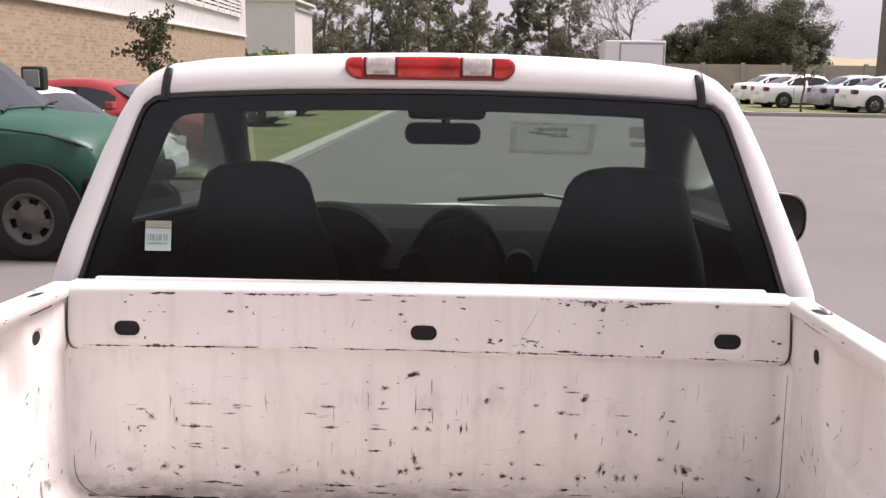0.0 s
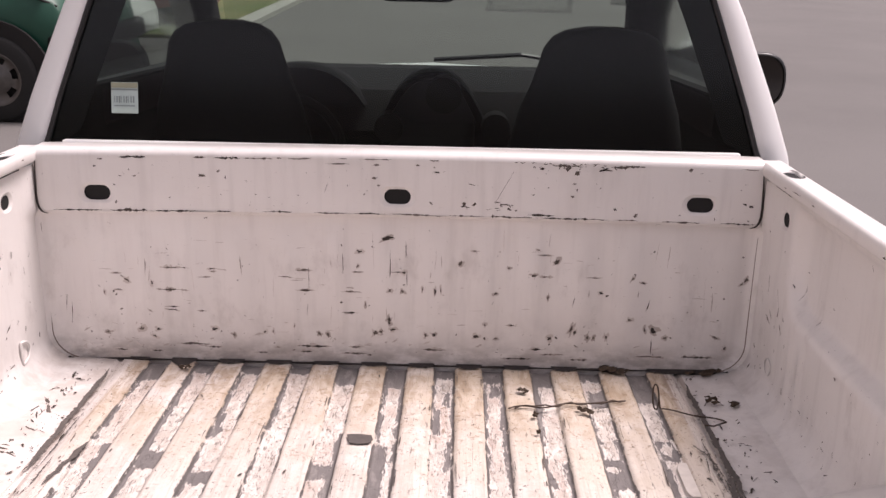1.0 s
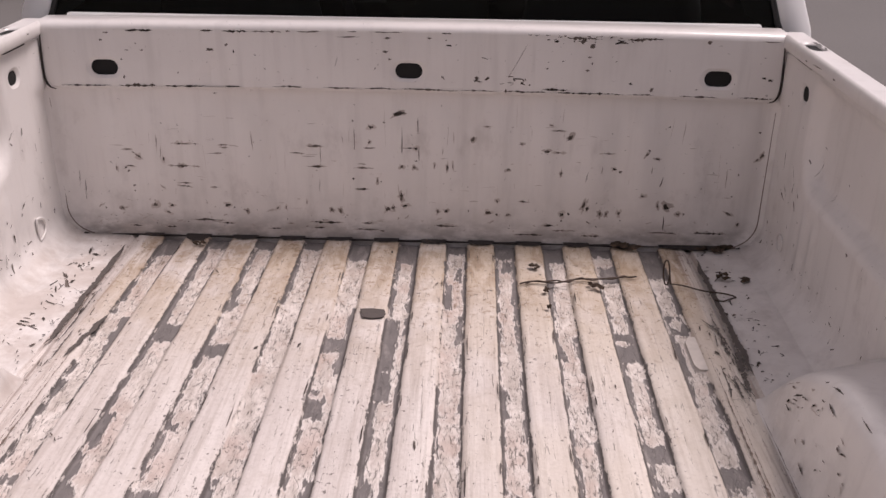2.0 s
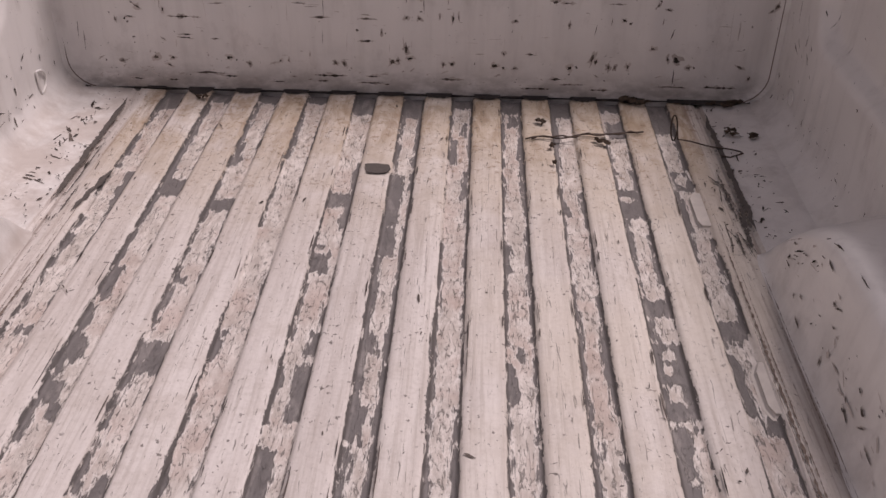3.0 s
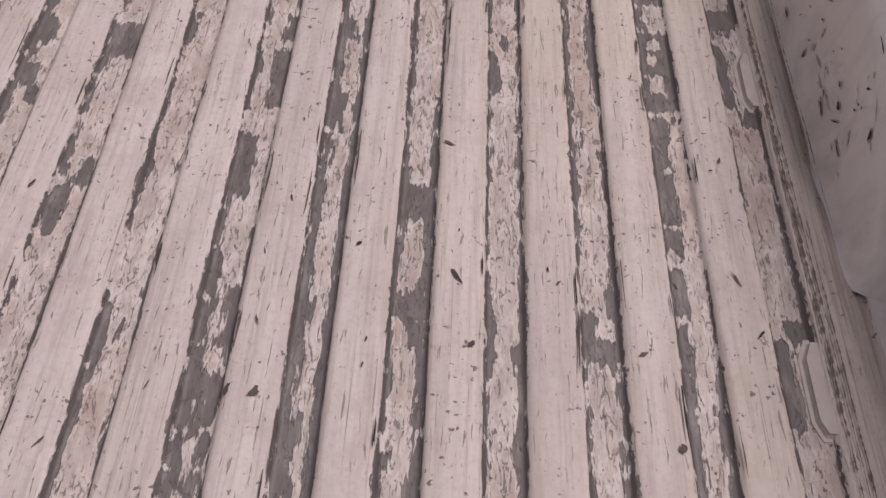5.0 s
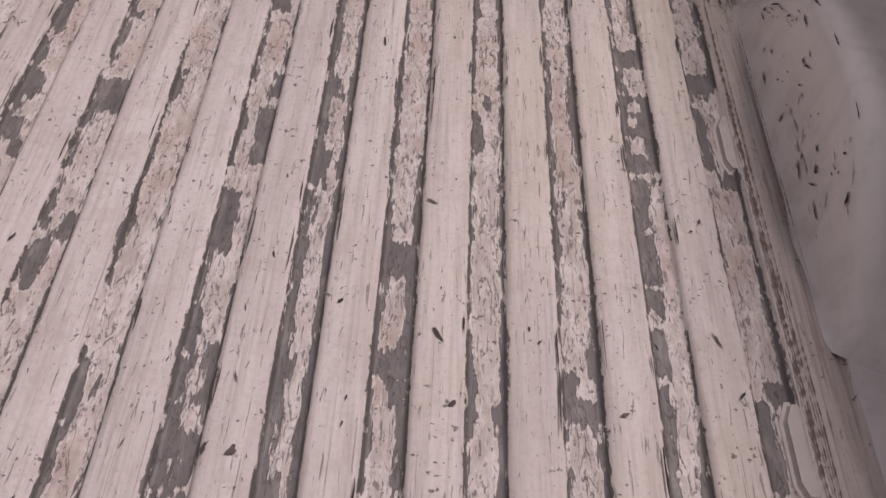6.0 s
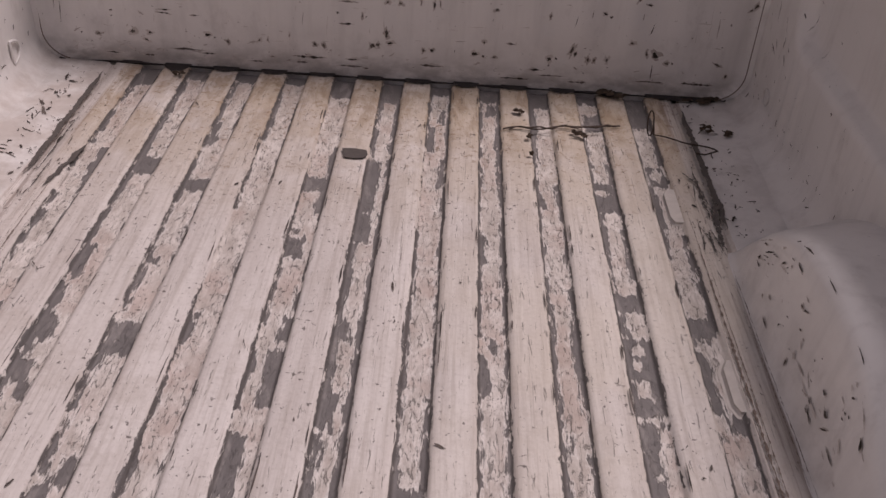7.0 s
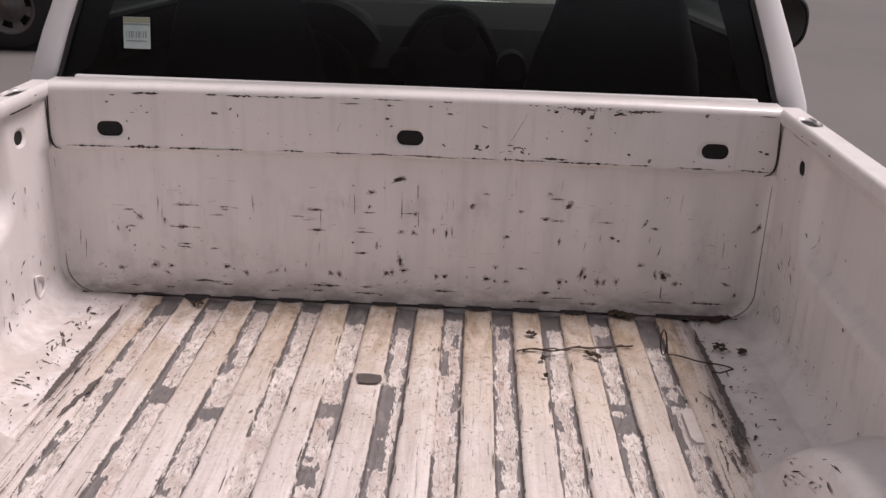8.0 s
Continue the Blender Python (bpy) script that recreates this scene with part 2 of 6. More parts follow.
def glass(name, tint, gloss=1.0):
    m = bpy.data.materials.new(name)
    m.use_nodes = True
    t = m.node_tree
    t.nodes.remove(t.nodes["Principled BSDF"])
    tr, gl = t.nodes.new("ShaderNodeBsdfTransparent"), t.nodes.new("ShaderNodeBsdfGlossy")
    tr.inputs[0].default_value = (*tint, 1)
    gl.inputs[0].default_value = (gloss, gloss, gloss, 1)
    gl.inputs["Roughness"].default_value = 0.13
    fr, mx = t.nodes.new("ShaderNodeFresnel"), t.nodes.new("ShaderNodeMixShader")
    fr.inputs[0].default_value = 1.42
    t.links.new(fr.outputs[0], mx.inputs[0])
    t.links.new(tr.outputs[0], mx.inputs[1])
    t.links.new(gl.outputs[0], mx.inputs[2])
    t.links.new(mx.outputs[0], t.nodes["Material Output"].inputs[0])
    return m


def veil(name, color, cover):
    """A thin translucent sheet."""
    m = bpy.data.materials.new(name)
    m.use_nodes = True
    t = m.node_tree
    t.nodes["Principled BSDF"].inputs["Base Color"].default_value = (*color, 1)
    tr, mx = t.nodes.new("ShaderNodeBsdfTransparent"), t.nodes.new("ShaderNodeMixShader")
    mx.inputs[0].default_value = cover
    t.links.new(tr.outputs[0], mx.inputs[1])
    t.links.new(t.nodes["Principled BSDF"].outputs[0], mx.inputs[2])
    t.links.new(mx.outputs[0], t.nodes["Material Output"].inputs[0])
    return m


def asphalt():
    n = Nodes("pale_worn_asphalt", 0.9)
    base = n.mix(n.step(n.noise(0.35, 6, 0.6), 0.35, 0.7), (0.108, 0.101, 0.097), (0.080, 0.075, 0.072))
    base = n.mix(n.math("MULTIPLY", n.noise(60, 4, 0.7), 0.5), base, (0.24, 0.225, 0.217))
    n.bump(n.noise(90, 4), 0.3, 0.004)
    return n.color(base).mat


def grass_mat():
    n = Nodes("dry_green_grass", 0.9)
    base = n.mix(n.step(n.noise(0.8, 6, 0.6), 0.35, 0.65), (0.11, 0.14, 0.045), (0.21, 0.19, 0.085))
    base = n.mix(n.math("MULTIPLY", n.noise(40, 4, 0.7), 0.6), base, (0.07, 0.10, 0.03))
    n.bump(n.noise(60, 4), 0.8, 0.03)
    return n.color(base).mat


def leaf_mat(name, a, b):
    n = Nodes(name, 0.9, 0.0, 0.12)
    g = n.tree.nodes.new("ShaderNodeNewGeometry")
    return n.color(n.mix(g.outputs["Random Per Island"], a, b)).mat


def block_mat():
    n = Nodes("tan_block_wall", 0.9)
    b = n.tree.nodes.new("ShaderNodeTexBrick")
    sw = n.tree.nodes.new("ShaderNodeCombineXYZ")
    n.put(sw.inputs[0], n.axis(1))
    n.put(sw.inputs[1], n.axis(2))
    n.put(b.inputs["Vector"], sw.outputs[0])
    b.inputs["Color1"].default_value, b.inputs["Color2"].default_value = (0.36, 0.25, 0.165, 1), (0.21, 0.14, 0.09, 1)
    b.inputs["Mortar"].default_value = (0.31, 0.26, 0.20, 1)
    b.inputs["Scale"].default_value = 1.0
    b.inputs["Brick Width"].default_value, b.inputs["Row Height"].default_value = 0.30, 0.115
    b.inputs["Mortar Size"].default_value = 0.010
    base = n.mix(n.math("MULTIPLY", n.noise(1.5, 6, 0.6), 0.5), b.outputs[0], (0.33, 0.265, 0.20))
    return n.color(base).mat


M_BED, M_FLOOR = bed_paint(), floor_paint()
M_WHITE = plain("white_car_paint", (0.79, 0.785, 0.78), 0.28, 0, 0.03, 6)
# dark strips for grooves and gaps, with shade put into the colour
M_DARKSTRIP = plain("dark_grey_strip", (0.088, 0.075, 0.068), 0.6, 0, 0.45, 160)
M_CHIP = leaf_mat("bare_paint_chips", (0.04, 0.034, 0.031), (0.15, 0.125, 0.112))
M_SCUFF = leaf_mat("grey_paint_scuffs", (0.40, 0.355, 0.33), (0.58, 0.53, 0.50))
M_DIRT_SHADE = plain("brown_dirt_and_shade", (0.17, 0.128, 0.105), 0.9, 0, 0.4, 120)
M_HOLE = plain("dark_cavity", (0.012, 0.011, 0.011), 0.9)
M_CREVICE = plain("dark_crevice", (0.035, 0.028, 0.026), 0.9, 0, 0.5, 60)
M_RUBBER = plain("black_rubber", (0.009, 0.009, 0.0095), 0.4, 0, 0.2, 80)
M_FRIT = plain("black_window_border", (0.008, 0.008, 0.009), 0.7, 0, 0.1, 20, spec=0.2)
M_REAR = glass("tinted_rear_glass", (0.53, 0.61, 0.575), 1.0)
M_CLEAR = glass("windscreen_glass", (0.74, 0.80, 0.76))
M_SIDEGLASS = glass("tinted_side_glass", (0.38, 0.42, 0.39))
M_CARGLASS = plain("dark_car_glass", (0.02, 0.022, 0.025), 0.06, 0, 0.1, 3)
M_RED = plain("red_lens", (0.46, 0.02, 0.016), 0.14, 0, 0.75, 26)
M_DARKRED = plain("dark_red_housing", (0.12, 0.006, 0.006), 0.3, 0, 0.2, 40)
M_LENS = plain("clear_lens", (0.55, 0.51, 0.49), 0.14, 0, 0.55, 34)
M_PLASTIC = plain("dark_grey_plastic", (0.010, 0.010, 0.011), 0.75, 0, 0.2, 120, spec=0.12)
M_SEAT = plain("charcoal_seat_cloth", (0.020, 0.020, 0.022), 0.95, 0, 0.3, 200, spec=0.1)
M_DASH = plain("grey_dashboard", (0.008, 0.008, 0.0085), 0.8, 0, 0.2, 90, spec=0.15)
M_STICKER = plain("white_sticker_paper", (0.62, 0.66, 0.66), 0.6, 0, 0.06, 60)
M_PANESTICKER = plain("pale_green_sticker_paper", (0.40, 0.49, 0.475), 0.6, 0, 0.10, 60)
M_STICKBAR = plain("grey_green_print", (0.20, 0.24, 0.24), 0.6, 0, 0.2, 90)
M_WIRE = plain("rusty_wire", (0.07, 0.05, 0.04), 0.6, 0.6, 0.4, 300)
M_LEAFLITTER = plain("dead_leaf_brown", (0.05, 0.032, 0.02), 0.9, 0, 0.4, 150)
M_ASPHALT, M_GRASS = asphalt(), grass_mat()
M_KERB = plain("pale_concrete_kerb", (0.34, 0.325, 0.30), 0.9, 0, 0.2, 12)
M_BLOCK = block_mat()
M_CLAD = plain("white_metal_cladding", (0.66, 0.64, 0.63), 0.5, 0, 0.08, 2)
M_GREYCLAD = plain("grey_metal_cladding", (0.36, 0.345, 0.34), 0.6, 0, 0.1, 2)
M_CONC = plain("weathered_concrete_wall", (0.36, 0.32, 0.28), 0.9, 0, 0.25, 1.5)
M_GREEN = plain("dark_green_car_paint", (0.006, 0.062, 0.038), 0.48, 0, 0.1, 8)
M_REDCAR = plain("dark_red_car_paint", (0.26, 0.03, 0.03), 0.3, 0, 0.1, 8)
M_SILVER = plain("silver_car_paint", (0.42, 0.45, 0.50), 0.3, 0.3, 0.08, 8)
M_TYRE = plain("tyre_rubber", (0.013, 0.013, 0.013), 0.85, 0, 0.3, 60)
M_RIM = plain("dull_steel_rim", (0.12, 0.112, 0.106), 0.5, 0.6, 0.3, 30)
M_PALEBARK = plain("pale_grey_bark", (0.23, 0.195, 0.175), 0.95, 0, 0.3, 6)
M_BARK = plain("grey_brown_bark", (0.13, 0.10, 0.08), 0.95, 0, 0.4, 6)
M_LEAF_A = leaf_mat("olive_leaves", (0.115, 0.118, 0.075), (0.215, 0.21, 0.14))
M_LEAF_B = leaf_mat("dark_green_leaves", (0.036, 0.042, 0.022), (0.072, 0.077, 0.040))
M_LEAF_D = leaf_mat("grey_green_leaves", (0.075, 0.078, 0.050), (0.15, 0.15, 0.10))
M_LEAF_C = leaf_mat("fresh_green_leaves", (0.06, 0.11, 0.025), (0.12, 0.17, 0.05))
M_HILL = plain("dry_yellow_grass", (0.30, 0.25, 0.16), 0.95, 0, 0.3, 0.8)


# ---- mesh helpers ----
def part(name, bm, material, parent=None, label="", smooth=False):
    me = bpy.data.meshes.new(name)
    bm.to_mesh(me)
    bm.free()
    for m in material if isinstance(material, (list, tuple)) else [material]:
        me.materials.append(m)
    if smooth:
        for p in me.polygons:
            p.use_smooth = True
    ob = new(name, me)
    ob.parent = parent
    if label:
        ob["label"] = label
    return ob


def thing(name, label, category, m=None, group=""):
    ob = new(name)
    ob.empty_display_size = 0.2
    if m is not None:
        ob.matrix_basis = m
    return tagged(ob, label, category, group)


def box(bm, x0, y0, z0, x1, y1, z1, bevel=0.0, seg=2):
    made = bmesh.ops.create_cube(bm, size=1.0)["verts"]
    for v in made:
        v.co = Vector(((x0 + x1) / 2 + v.co.x * (x1 - x0), (y0 + y1) / 2 + v.co.y * (y1 - y0), (z0 + z1) / 2 + v.co.z * (z1 - z0)))
    if bevel:
        edges = list({e for v in made for e in v.link_edges})
        bmesh.ops.bevel(bm, geom=edges, offset=bevel, segments=seg, affect="EDGES", profile=0.5)
    return bm


def boxed(*a, **k):
    return box(bmesh.new(), *a, **k)


def grid(bm, rows, material=0, close=False, keep=None):
    """A sheet of quads through rows of points."""
    vs = [[bm.verts.new(p) for p in row] for row in rows]
    for a in range(len(vs) - 1):
        width = len(vs[a])
        for b in range(width if close else width - 1):
            if keep and not keep(a, b):
                continue
            f = bm.faces.new((vs[a][b], vs[a][(b + 1) % width], vs[a + 1][(b + 1) % width], vs[a + 1][b]))
            f.material_index = material
    return vs


def prism(bm, outline, a, b, axis=0):
    """Extrude a 2D outline between a and b along an axis; the outline is given in the two other axes."""
    def at(p, s):
        q = list(p)
        q.insert(axis, s)
        return q
    v0 = [bm.verts.new(at(p, a)) for p in outline]
    v1 = [bm.verts.new(at(p, b)) for p in outline]
    n = len(outline)
    for i in range(n):
        bm.faces.new((v0[i], v0[(i + 1) % n], v1[(i + 1) % n], v1[i]))
    bm.faces.new(v0)
    bm.faces.new(v1[::-1])
    bmesh.ops.recalc_face_normals(bm, faces=bm.faces)
    return bm


def smooth01(t):
    t = max(0.0, min(1.0, t))
    return t * t * (3 - 2 * t)


def tube(bm, points, radius, sides=6):
    """A round bar along points; radius may be one number or one for each point."""
    pts = [Vector(p) for p in points]
    rad = radius if isinstance(radius, (list, tuple)) else [radius] * len(pts)
    rows, side = [], None
    for i, p in enumerate(pts):
        ahead = (pts[min(i + 1, len(pts) - 1)] - pts[max(i - 1, 0)]).normalized()
        side = ahead.orthogonal() if side is None else side - ahead * side.dot(ahead)
        side = (side if side.length > 1e-6 else ahead.orthogonal()).normalized()
        other = ahead.cross(side)
        rows.append([p + rad[i] * (math.cos(math.tau * k / sides) * side + math.sin(math.tau * k / sides) * other) for k in range(sides)])
    vs = grid(bm, rows, close=True)
    bm.faces.new(vs[0][::-1])
    bm.faces.new(vs[-1])
    return bm


def holed_plate(bm, cx, cz, w, h, hw, hh, place, depth, n=24, rim=0.006):
    """A rectangle w by h about (cx, cz) with a rounded slot hw by hh through it; place(u, v, d) gives the point d behind the face."""
    ring = []
    for i in range(n):
        a = math.tau * i / n
        c, s = math.cos(a), math.sin(a)
        r = hh / 2
        ring.append((math.copysign(max(hw / 2 - r, 0), c) * (1 if abs(c) > 1e-6 else 0) + r * c, r * s))
    def square(a):
        c, s = math.cos(a), math.sin(a)
        k = 1 / max(abs(c) / (w / 2), abs(s) / (h / 2))
        return c * k, s * k
    corner = math.atan2(h, w)
    outer = []
    for i in range(n):
        a = math.tau * i / n
        for q in (corner, math.pi - corner, math.pi + corner, math.tau - corner):
            if abs(a - q) < math.pi / n + 1e-6:
                a = q
        outer.append(square(a))
    rows = [[place(cx + u, cz + v, 0.0) for u, v in outer],
            [place(cx + u * (1 + rim / r), cz + v * (1 + rim / r), 0.0) for u, v in ring],
            [place(cx + u, cz + v, 0.0035) for u, v in ring],
            [place(cx + u, cz + v, depth) for u, v in ring]]
    return grid(bm, rows, close=True)


def flecks(bm, spots, place, seed=1, sides=8, rough=0.55):
    """Ragged flat chips: (u, v, length, width, degrees) each, laid on a surface by place(u, v)."""
    rnd = random.Random(seed)
    for u, v, a, b, deg in spots:
        c, s = math.cos(radians(deg)), math.sin(radians(deg))
        vs = []
        for i in range(sides):
            t = math.tau * i / sides
            k = 1.15 - rough * rnd.random()
            du, dv = a / 2 * k * math.cos(t), b / 2 * k * math.sin(t)
            vs.append(bm.verts.new(place(u + du * c - dv * s, v + du * s + dv * c)))
        bm.faces.new(vs)
    return bm


# ---- the pickup ----
truck = thing("pickup_truck", "white pickup truck with a scratched open bed and empty cab", "pickup truck", RAKE.copy())
FLOOR, HALF = 0.735, 0.722


# where the mud crust has gone from each trough: from, to, and between which shares of its width
BARE = {}
BARE[-5] = ((-0.08, 0.02, 0, 1), (-0.338, -0.074, 0, 0.2), (-0.338, -0.127, 0.92, 1), (-0.462, -0.338, 0.58, 1), (-0.614, -0.462, 0.8, 1), (-0.69, -0.495, 0, 0.2), (-0.773, -0.614, 0.9, 1), (-0.849, -0.69, 0, 0.1), (-0.812, -0.784, 0.3, 0.9))
BARE[-4] = ((-0.046, 0.02, 0, 1), (-0.37, -0.04, 0, 0.24), (-0.332, -0.04, 0.88, 1), (-0.426, -0.358, 0, 1), (-0.655, -0.424, 0, 0.2), (-0.596, -0.539, 0.84, 1), (-0.727, -0.634, 0, 0.42), (-0.89, -0.734, 0, 0.36), (-0.869, -0.804, 0, 0.62), (-0.912, -0.867, 0, 0.2), (-0.946, -0.899, 0, 0.7), (-1.015, -0.939, 0, 0.26), (-0.977, -0.942, 0.5, 0.92), (-1.102, -1.014, 0, 0.12), (-1.102, -1.032, 0.88, 1))
BARE[-3] = ((-0.039, 0.02, 0, 1), (-0.326, -0.034, 0, 0.2), (-0.242, -0.034, 0.85, 1), (-0.309, -0.214, 0, 0.42), (-0.428, -0.326, 0, 0.14), (-0.467, -0.424, 0, 1), (-0.679, -0.465, 0, 0.12), (-0.679, -0.465, 0.88, 1), (-0.679, -0.658, 0, 0.5), (-0.791, -0.679, 0, 0.25), (-0.884, -0.788, 0.88, 1), (-0.887, -0.813, 0, 1), (-0.928, -0.884, 0, 0.25), (-1.097, -0.906, 0, 0.22), (-1.063, -0.906, 0.87, 1), (-1.097, -1.063, 0.45, 1), (-1.104, -1.06, 0.42, 1), (-1.181, -1.102, 0, 0.5), (-1.267, -1.177, 0.85, 1))
BARE[-2] = ((-0.033, 0.02, 0, 1), (-0.277, -0.069, 0, 0.13), (-0.514, -0.382, 0.0, 0.1), (-0.757, -0.644, 0.9, 1), (-0.856, -0.783, 0, 0.22), (-1.092, -0.912, 0, 0.08), (-1.092, -0.923, 0.93, 1), (-1.169, -1.06, 0, 0.1), (-1.169, -1.06, 0.92, 1), (-1.216, -1.169, 0.86, 1), (-1.29, -1.214, 0.8, 1), (-1.269, -1.246, 0, 0.16), (-1.336, -1.26, 0, 0.26), (-1.315, -1.281, 0.45, 0.6), (-1.356, -1.315, 0.84, 1), (-1.461, -1.342, 0, 0.2), (-1.461, -1.367, 0.86, 1))
BARE[-1] = ((-0.081, 0.02, 0, 1), (-0.4, -0.282, 0.7, 1), (-0.446, -0.392, 0, 1), (-0.511, -0.435, 0.68, 1), (-0.575, -0.555, 0, 0.4), (-0.641, -0.583, 0, 0.7), (-0.802, -0.641, 0, 0.1), (-0.78, -0.682, 0.86, 1), (-0.802, -0.777, 0.6, 1), (-0.836, -0.784, 0.6, 1), (-0.965, -0.854, 0.48, 1), (-0.965, -0.854, 0, 0.1), (-1.113, -1.01, 0, 0.56), (-1.193, -1.113, 0, 0.16), (-1.238, -1.161, 0.88, 1), (-1.254, -1.192, 0, 0.3), (-1.31, -1.238, 0.6, 1), (-1.31, -1.253, 0, 0.35), (-1.349, -1.31, 0, 0.36), (-1.343, -1.31, 0.86, 1), (-1.374, -1.341, 0, 1), (-1.404, -1.373, 0, 0.42), (-1.404, -1.373, 0.5, 0.95), (-1.455, -1.404, 0.6, 0.95), (-1.455, -1.409, 0, 0.36))
BARE[0] = ((-0.088, 0.02, 0, 1), (-0.308, -0.082, 0, 0.2), (-0.37, -0.082, 0.74, 1), (-0.505, -0.325, 0, 0.62), (-0.505, -0.44, 0.86, 1), (-0.589, -0.502, 0, 0.6), (-0.845, -0.586, 0, 0.25), (-0.797, -0.502, 0.8, 1), (-0.933, -0.78, 0, 0.27), (-0.823, -0.788, 0, 0.5), (-1.449, -0.78, 0.74, 1), (-0.996, -0.928, 0, 0.5), (-1.302, -0.996, 0, 0.3), (-1.385, -1.302, 0, 0.34), (-1.449, -1.382, 0, 0.5), (-1.449, -1.426, 0.5, 1), (-1.274, -1.246, 0, 0.45))
BARE[1] = ((-0.036, 0.02, 0, 1), (-0.213, -0.022, 0.85, 1), (-0.213, -0.036, 0, 0.1), (-0.276, -0.177, 0, 0.38), (-0.165, -0.102, 0.5, 0.8), (-0.394, -0.201, 0.86, 1), (-0.408, -0.302, 0.6, 0.95), (-0.792, -0.404, 0.87, 1), (-0.792, -0.547, 0, 0.13), (-0.929, -0.78, 0.88, 1), (-0.929, -0.78, 0, 0.1), (-0.999, -0.924, 0.8, 1), (-1.051, -0.924, 0, 0.13), (-1.088, -0.993, 0.68, 1), (-1.097, -1.049, 0, 0.25), (-1.131, -1.076, 0, 1), (-1.239, -1.129, 0.66, 1), (-1.239, -1.129, 0, 0.2), (-1.271, -1.23, 0, 1), (-1.298, -1.267, 0.42, 1), (-1.298, -1.267, 0, 0.15), (-1.397, -1.295, 0.66, 1), (-1.397, -1.295, 0, 0.12), (-1.444, -1.397, 0.72, 1), (-1.438, -1.414, 0, 0.22))
BARE[2] = ((-0.057, 0.02, 0, 1), (-0.398, -0.057, 0, 0.16), (-0.398, -0.057, 0.72, 1), (-0.114, -0.07, 0.3, 0.8), (-0.68, -0.398, 0.8, 1), (-0.624, -0.542, 0, 0.25), (-0.542, -0.398, 0, 0.07), (-0.786, -0.624, 0, 0.1), (-0.786, -0.68, 0.84, 1), (-0.803, -0.78, 0, 0.12), (-1.015, -0.78, 0.84, 1), (-0.836, -0.803, 0.3, 0.62), (-0.917, -0.836, 0, 0.32), (-1.231, -0.92, 0, 0.1), (-1.231, -1.015, 0.8, 1), (-1.329, -1.231, 0, 0.26), (-1.29, -1.231, 0.82, 1), (-1.438, -1.288, 0.7, 1), (-1.438, -1.328, 0, 0.09))
BARE[3] = ((-0.069, 0.02, 0, 1), (-0.205, -0.064, 0, 0.33), (-0.29, -0.189, 0, 0.2), (-0.645, -0.29, 0, 0.12), (-0.448, -0.392, 0, 0.3), (-0.488, -0.362, 0.75, 1), (-0.674, -0.484, 0.86, 1), (-0.781, -0.645, 0, 0.2), (-0.781, -0.674, 0.76, 1), (-0.796, -0.78, 0, 0.16), (-0.908, -0.78, 0.7, 1), (-1.008, -0.794, 0, 0.18), (-1.008, -0.977, 0.15, 0.36), (-1.224, -0.906, 0.84, 1), (-1.13, -1.006, 0, 0.14), (-1.253, -1.13, 0, 0.08), (-1.255, -1.221, 0.68, 1), (-1.296, -1.25, 0, 0.34), (-1.281, -1.253, 0.8, 1), (-1.311, -1.28, 0, 1), (-1.361, -1.311, 0.76, 1), (-1.432, -1.311, 0, 0.13), (-1.432, -1.36, 0.86, 1), (-1.421, -1.395, 0.74, 1))
BARE[4] = ((-0.038, 0.02, 0, 1), (-0.156, -0.081, 0.2, 1), (-0.356, -0.158, 0, 0.13), (-0.284, -0.158, 0.88, 1), (-0.362, -0.28, 0.74, 1), (-0.452, -0.354, 0, 1), (-0.566, -0.452, 0, 0.26), (-0.643, -0.5, 0.72, 1), (-0.683, -0.563, 0.08, 0.2), (-0.724, -0.68, 0, 1), (-0.775, -0.724, 0, 0.3), (-0.866, -0.78, 0, 1), (-0.904, -0.864, 0, 0.22), (-0.904, -0.864, 0.72, 1), (-0.953, -0.902, 0, 1), (-0.999, -0.953, 0, 0.64), (-1.124, -0.997, 0, 0.55), (-1.173, -1.124, 0, 0.6), (-1.248, -1.181, 0, 0.42), (-1.316, -1.257, 0, 0.36), (-1.426, -1.315, 0, 0.3), (-1.426, -1.308, 0.76, 1), (-1.308, -1.187, 0.93, 1))
BARE[5] = ((-0.13, 0.02, 0, 1), (-0.278, -0.13, 0.78, 1), (-0.278, -0.13, 0, 0.08), (-0.354, -0.278, 0.1, 0.95), (-0.494, -0.351, 0, 0.32), (-0.589, -0.481, 0, 0.2), (-0.663, -0.507, 0.76, 1), (-0.731, -0.634, 0, 0.1), (-0.731, -0.663, 0.84, 1), (-0.772, -0.726, 0, 1), (-0.788, -0.78, 0, 1), (-0.921, -0.8, 0, 0.42), (-0.961, -0.917, 0.5, 1), (-1.082, -0.961, 0.9, 1), (-1.082, -0.961, 0, 0.08), (-1.248, -1.082, 0.86, 1), (-1.276, -1.245, 0.4, 1), (-1.373, -1.271, 0, 0.42), (-1.42, -1.373, 0, 0.12))
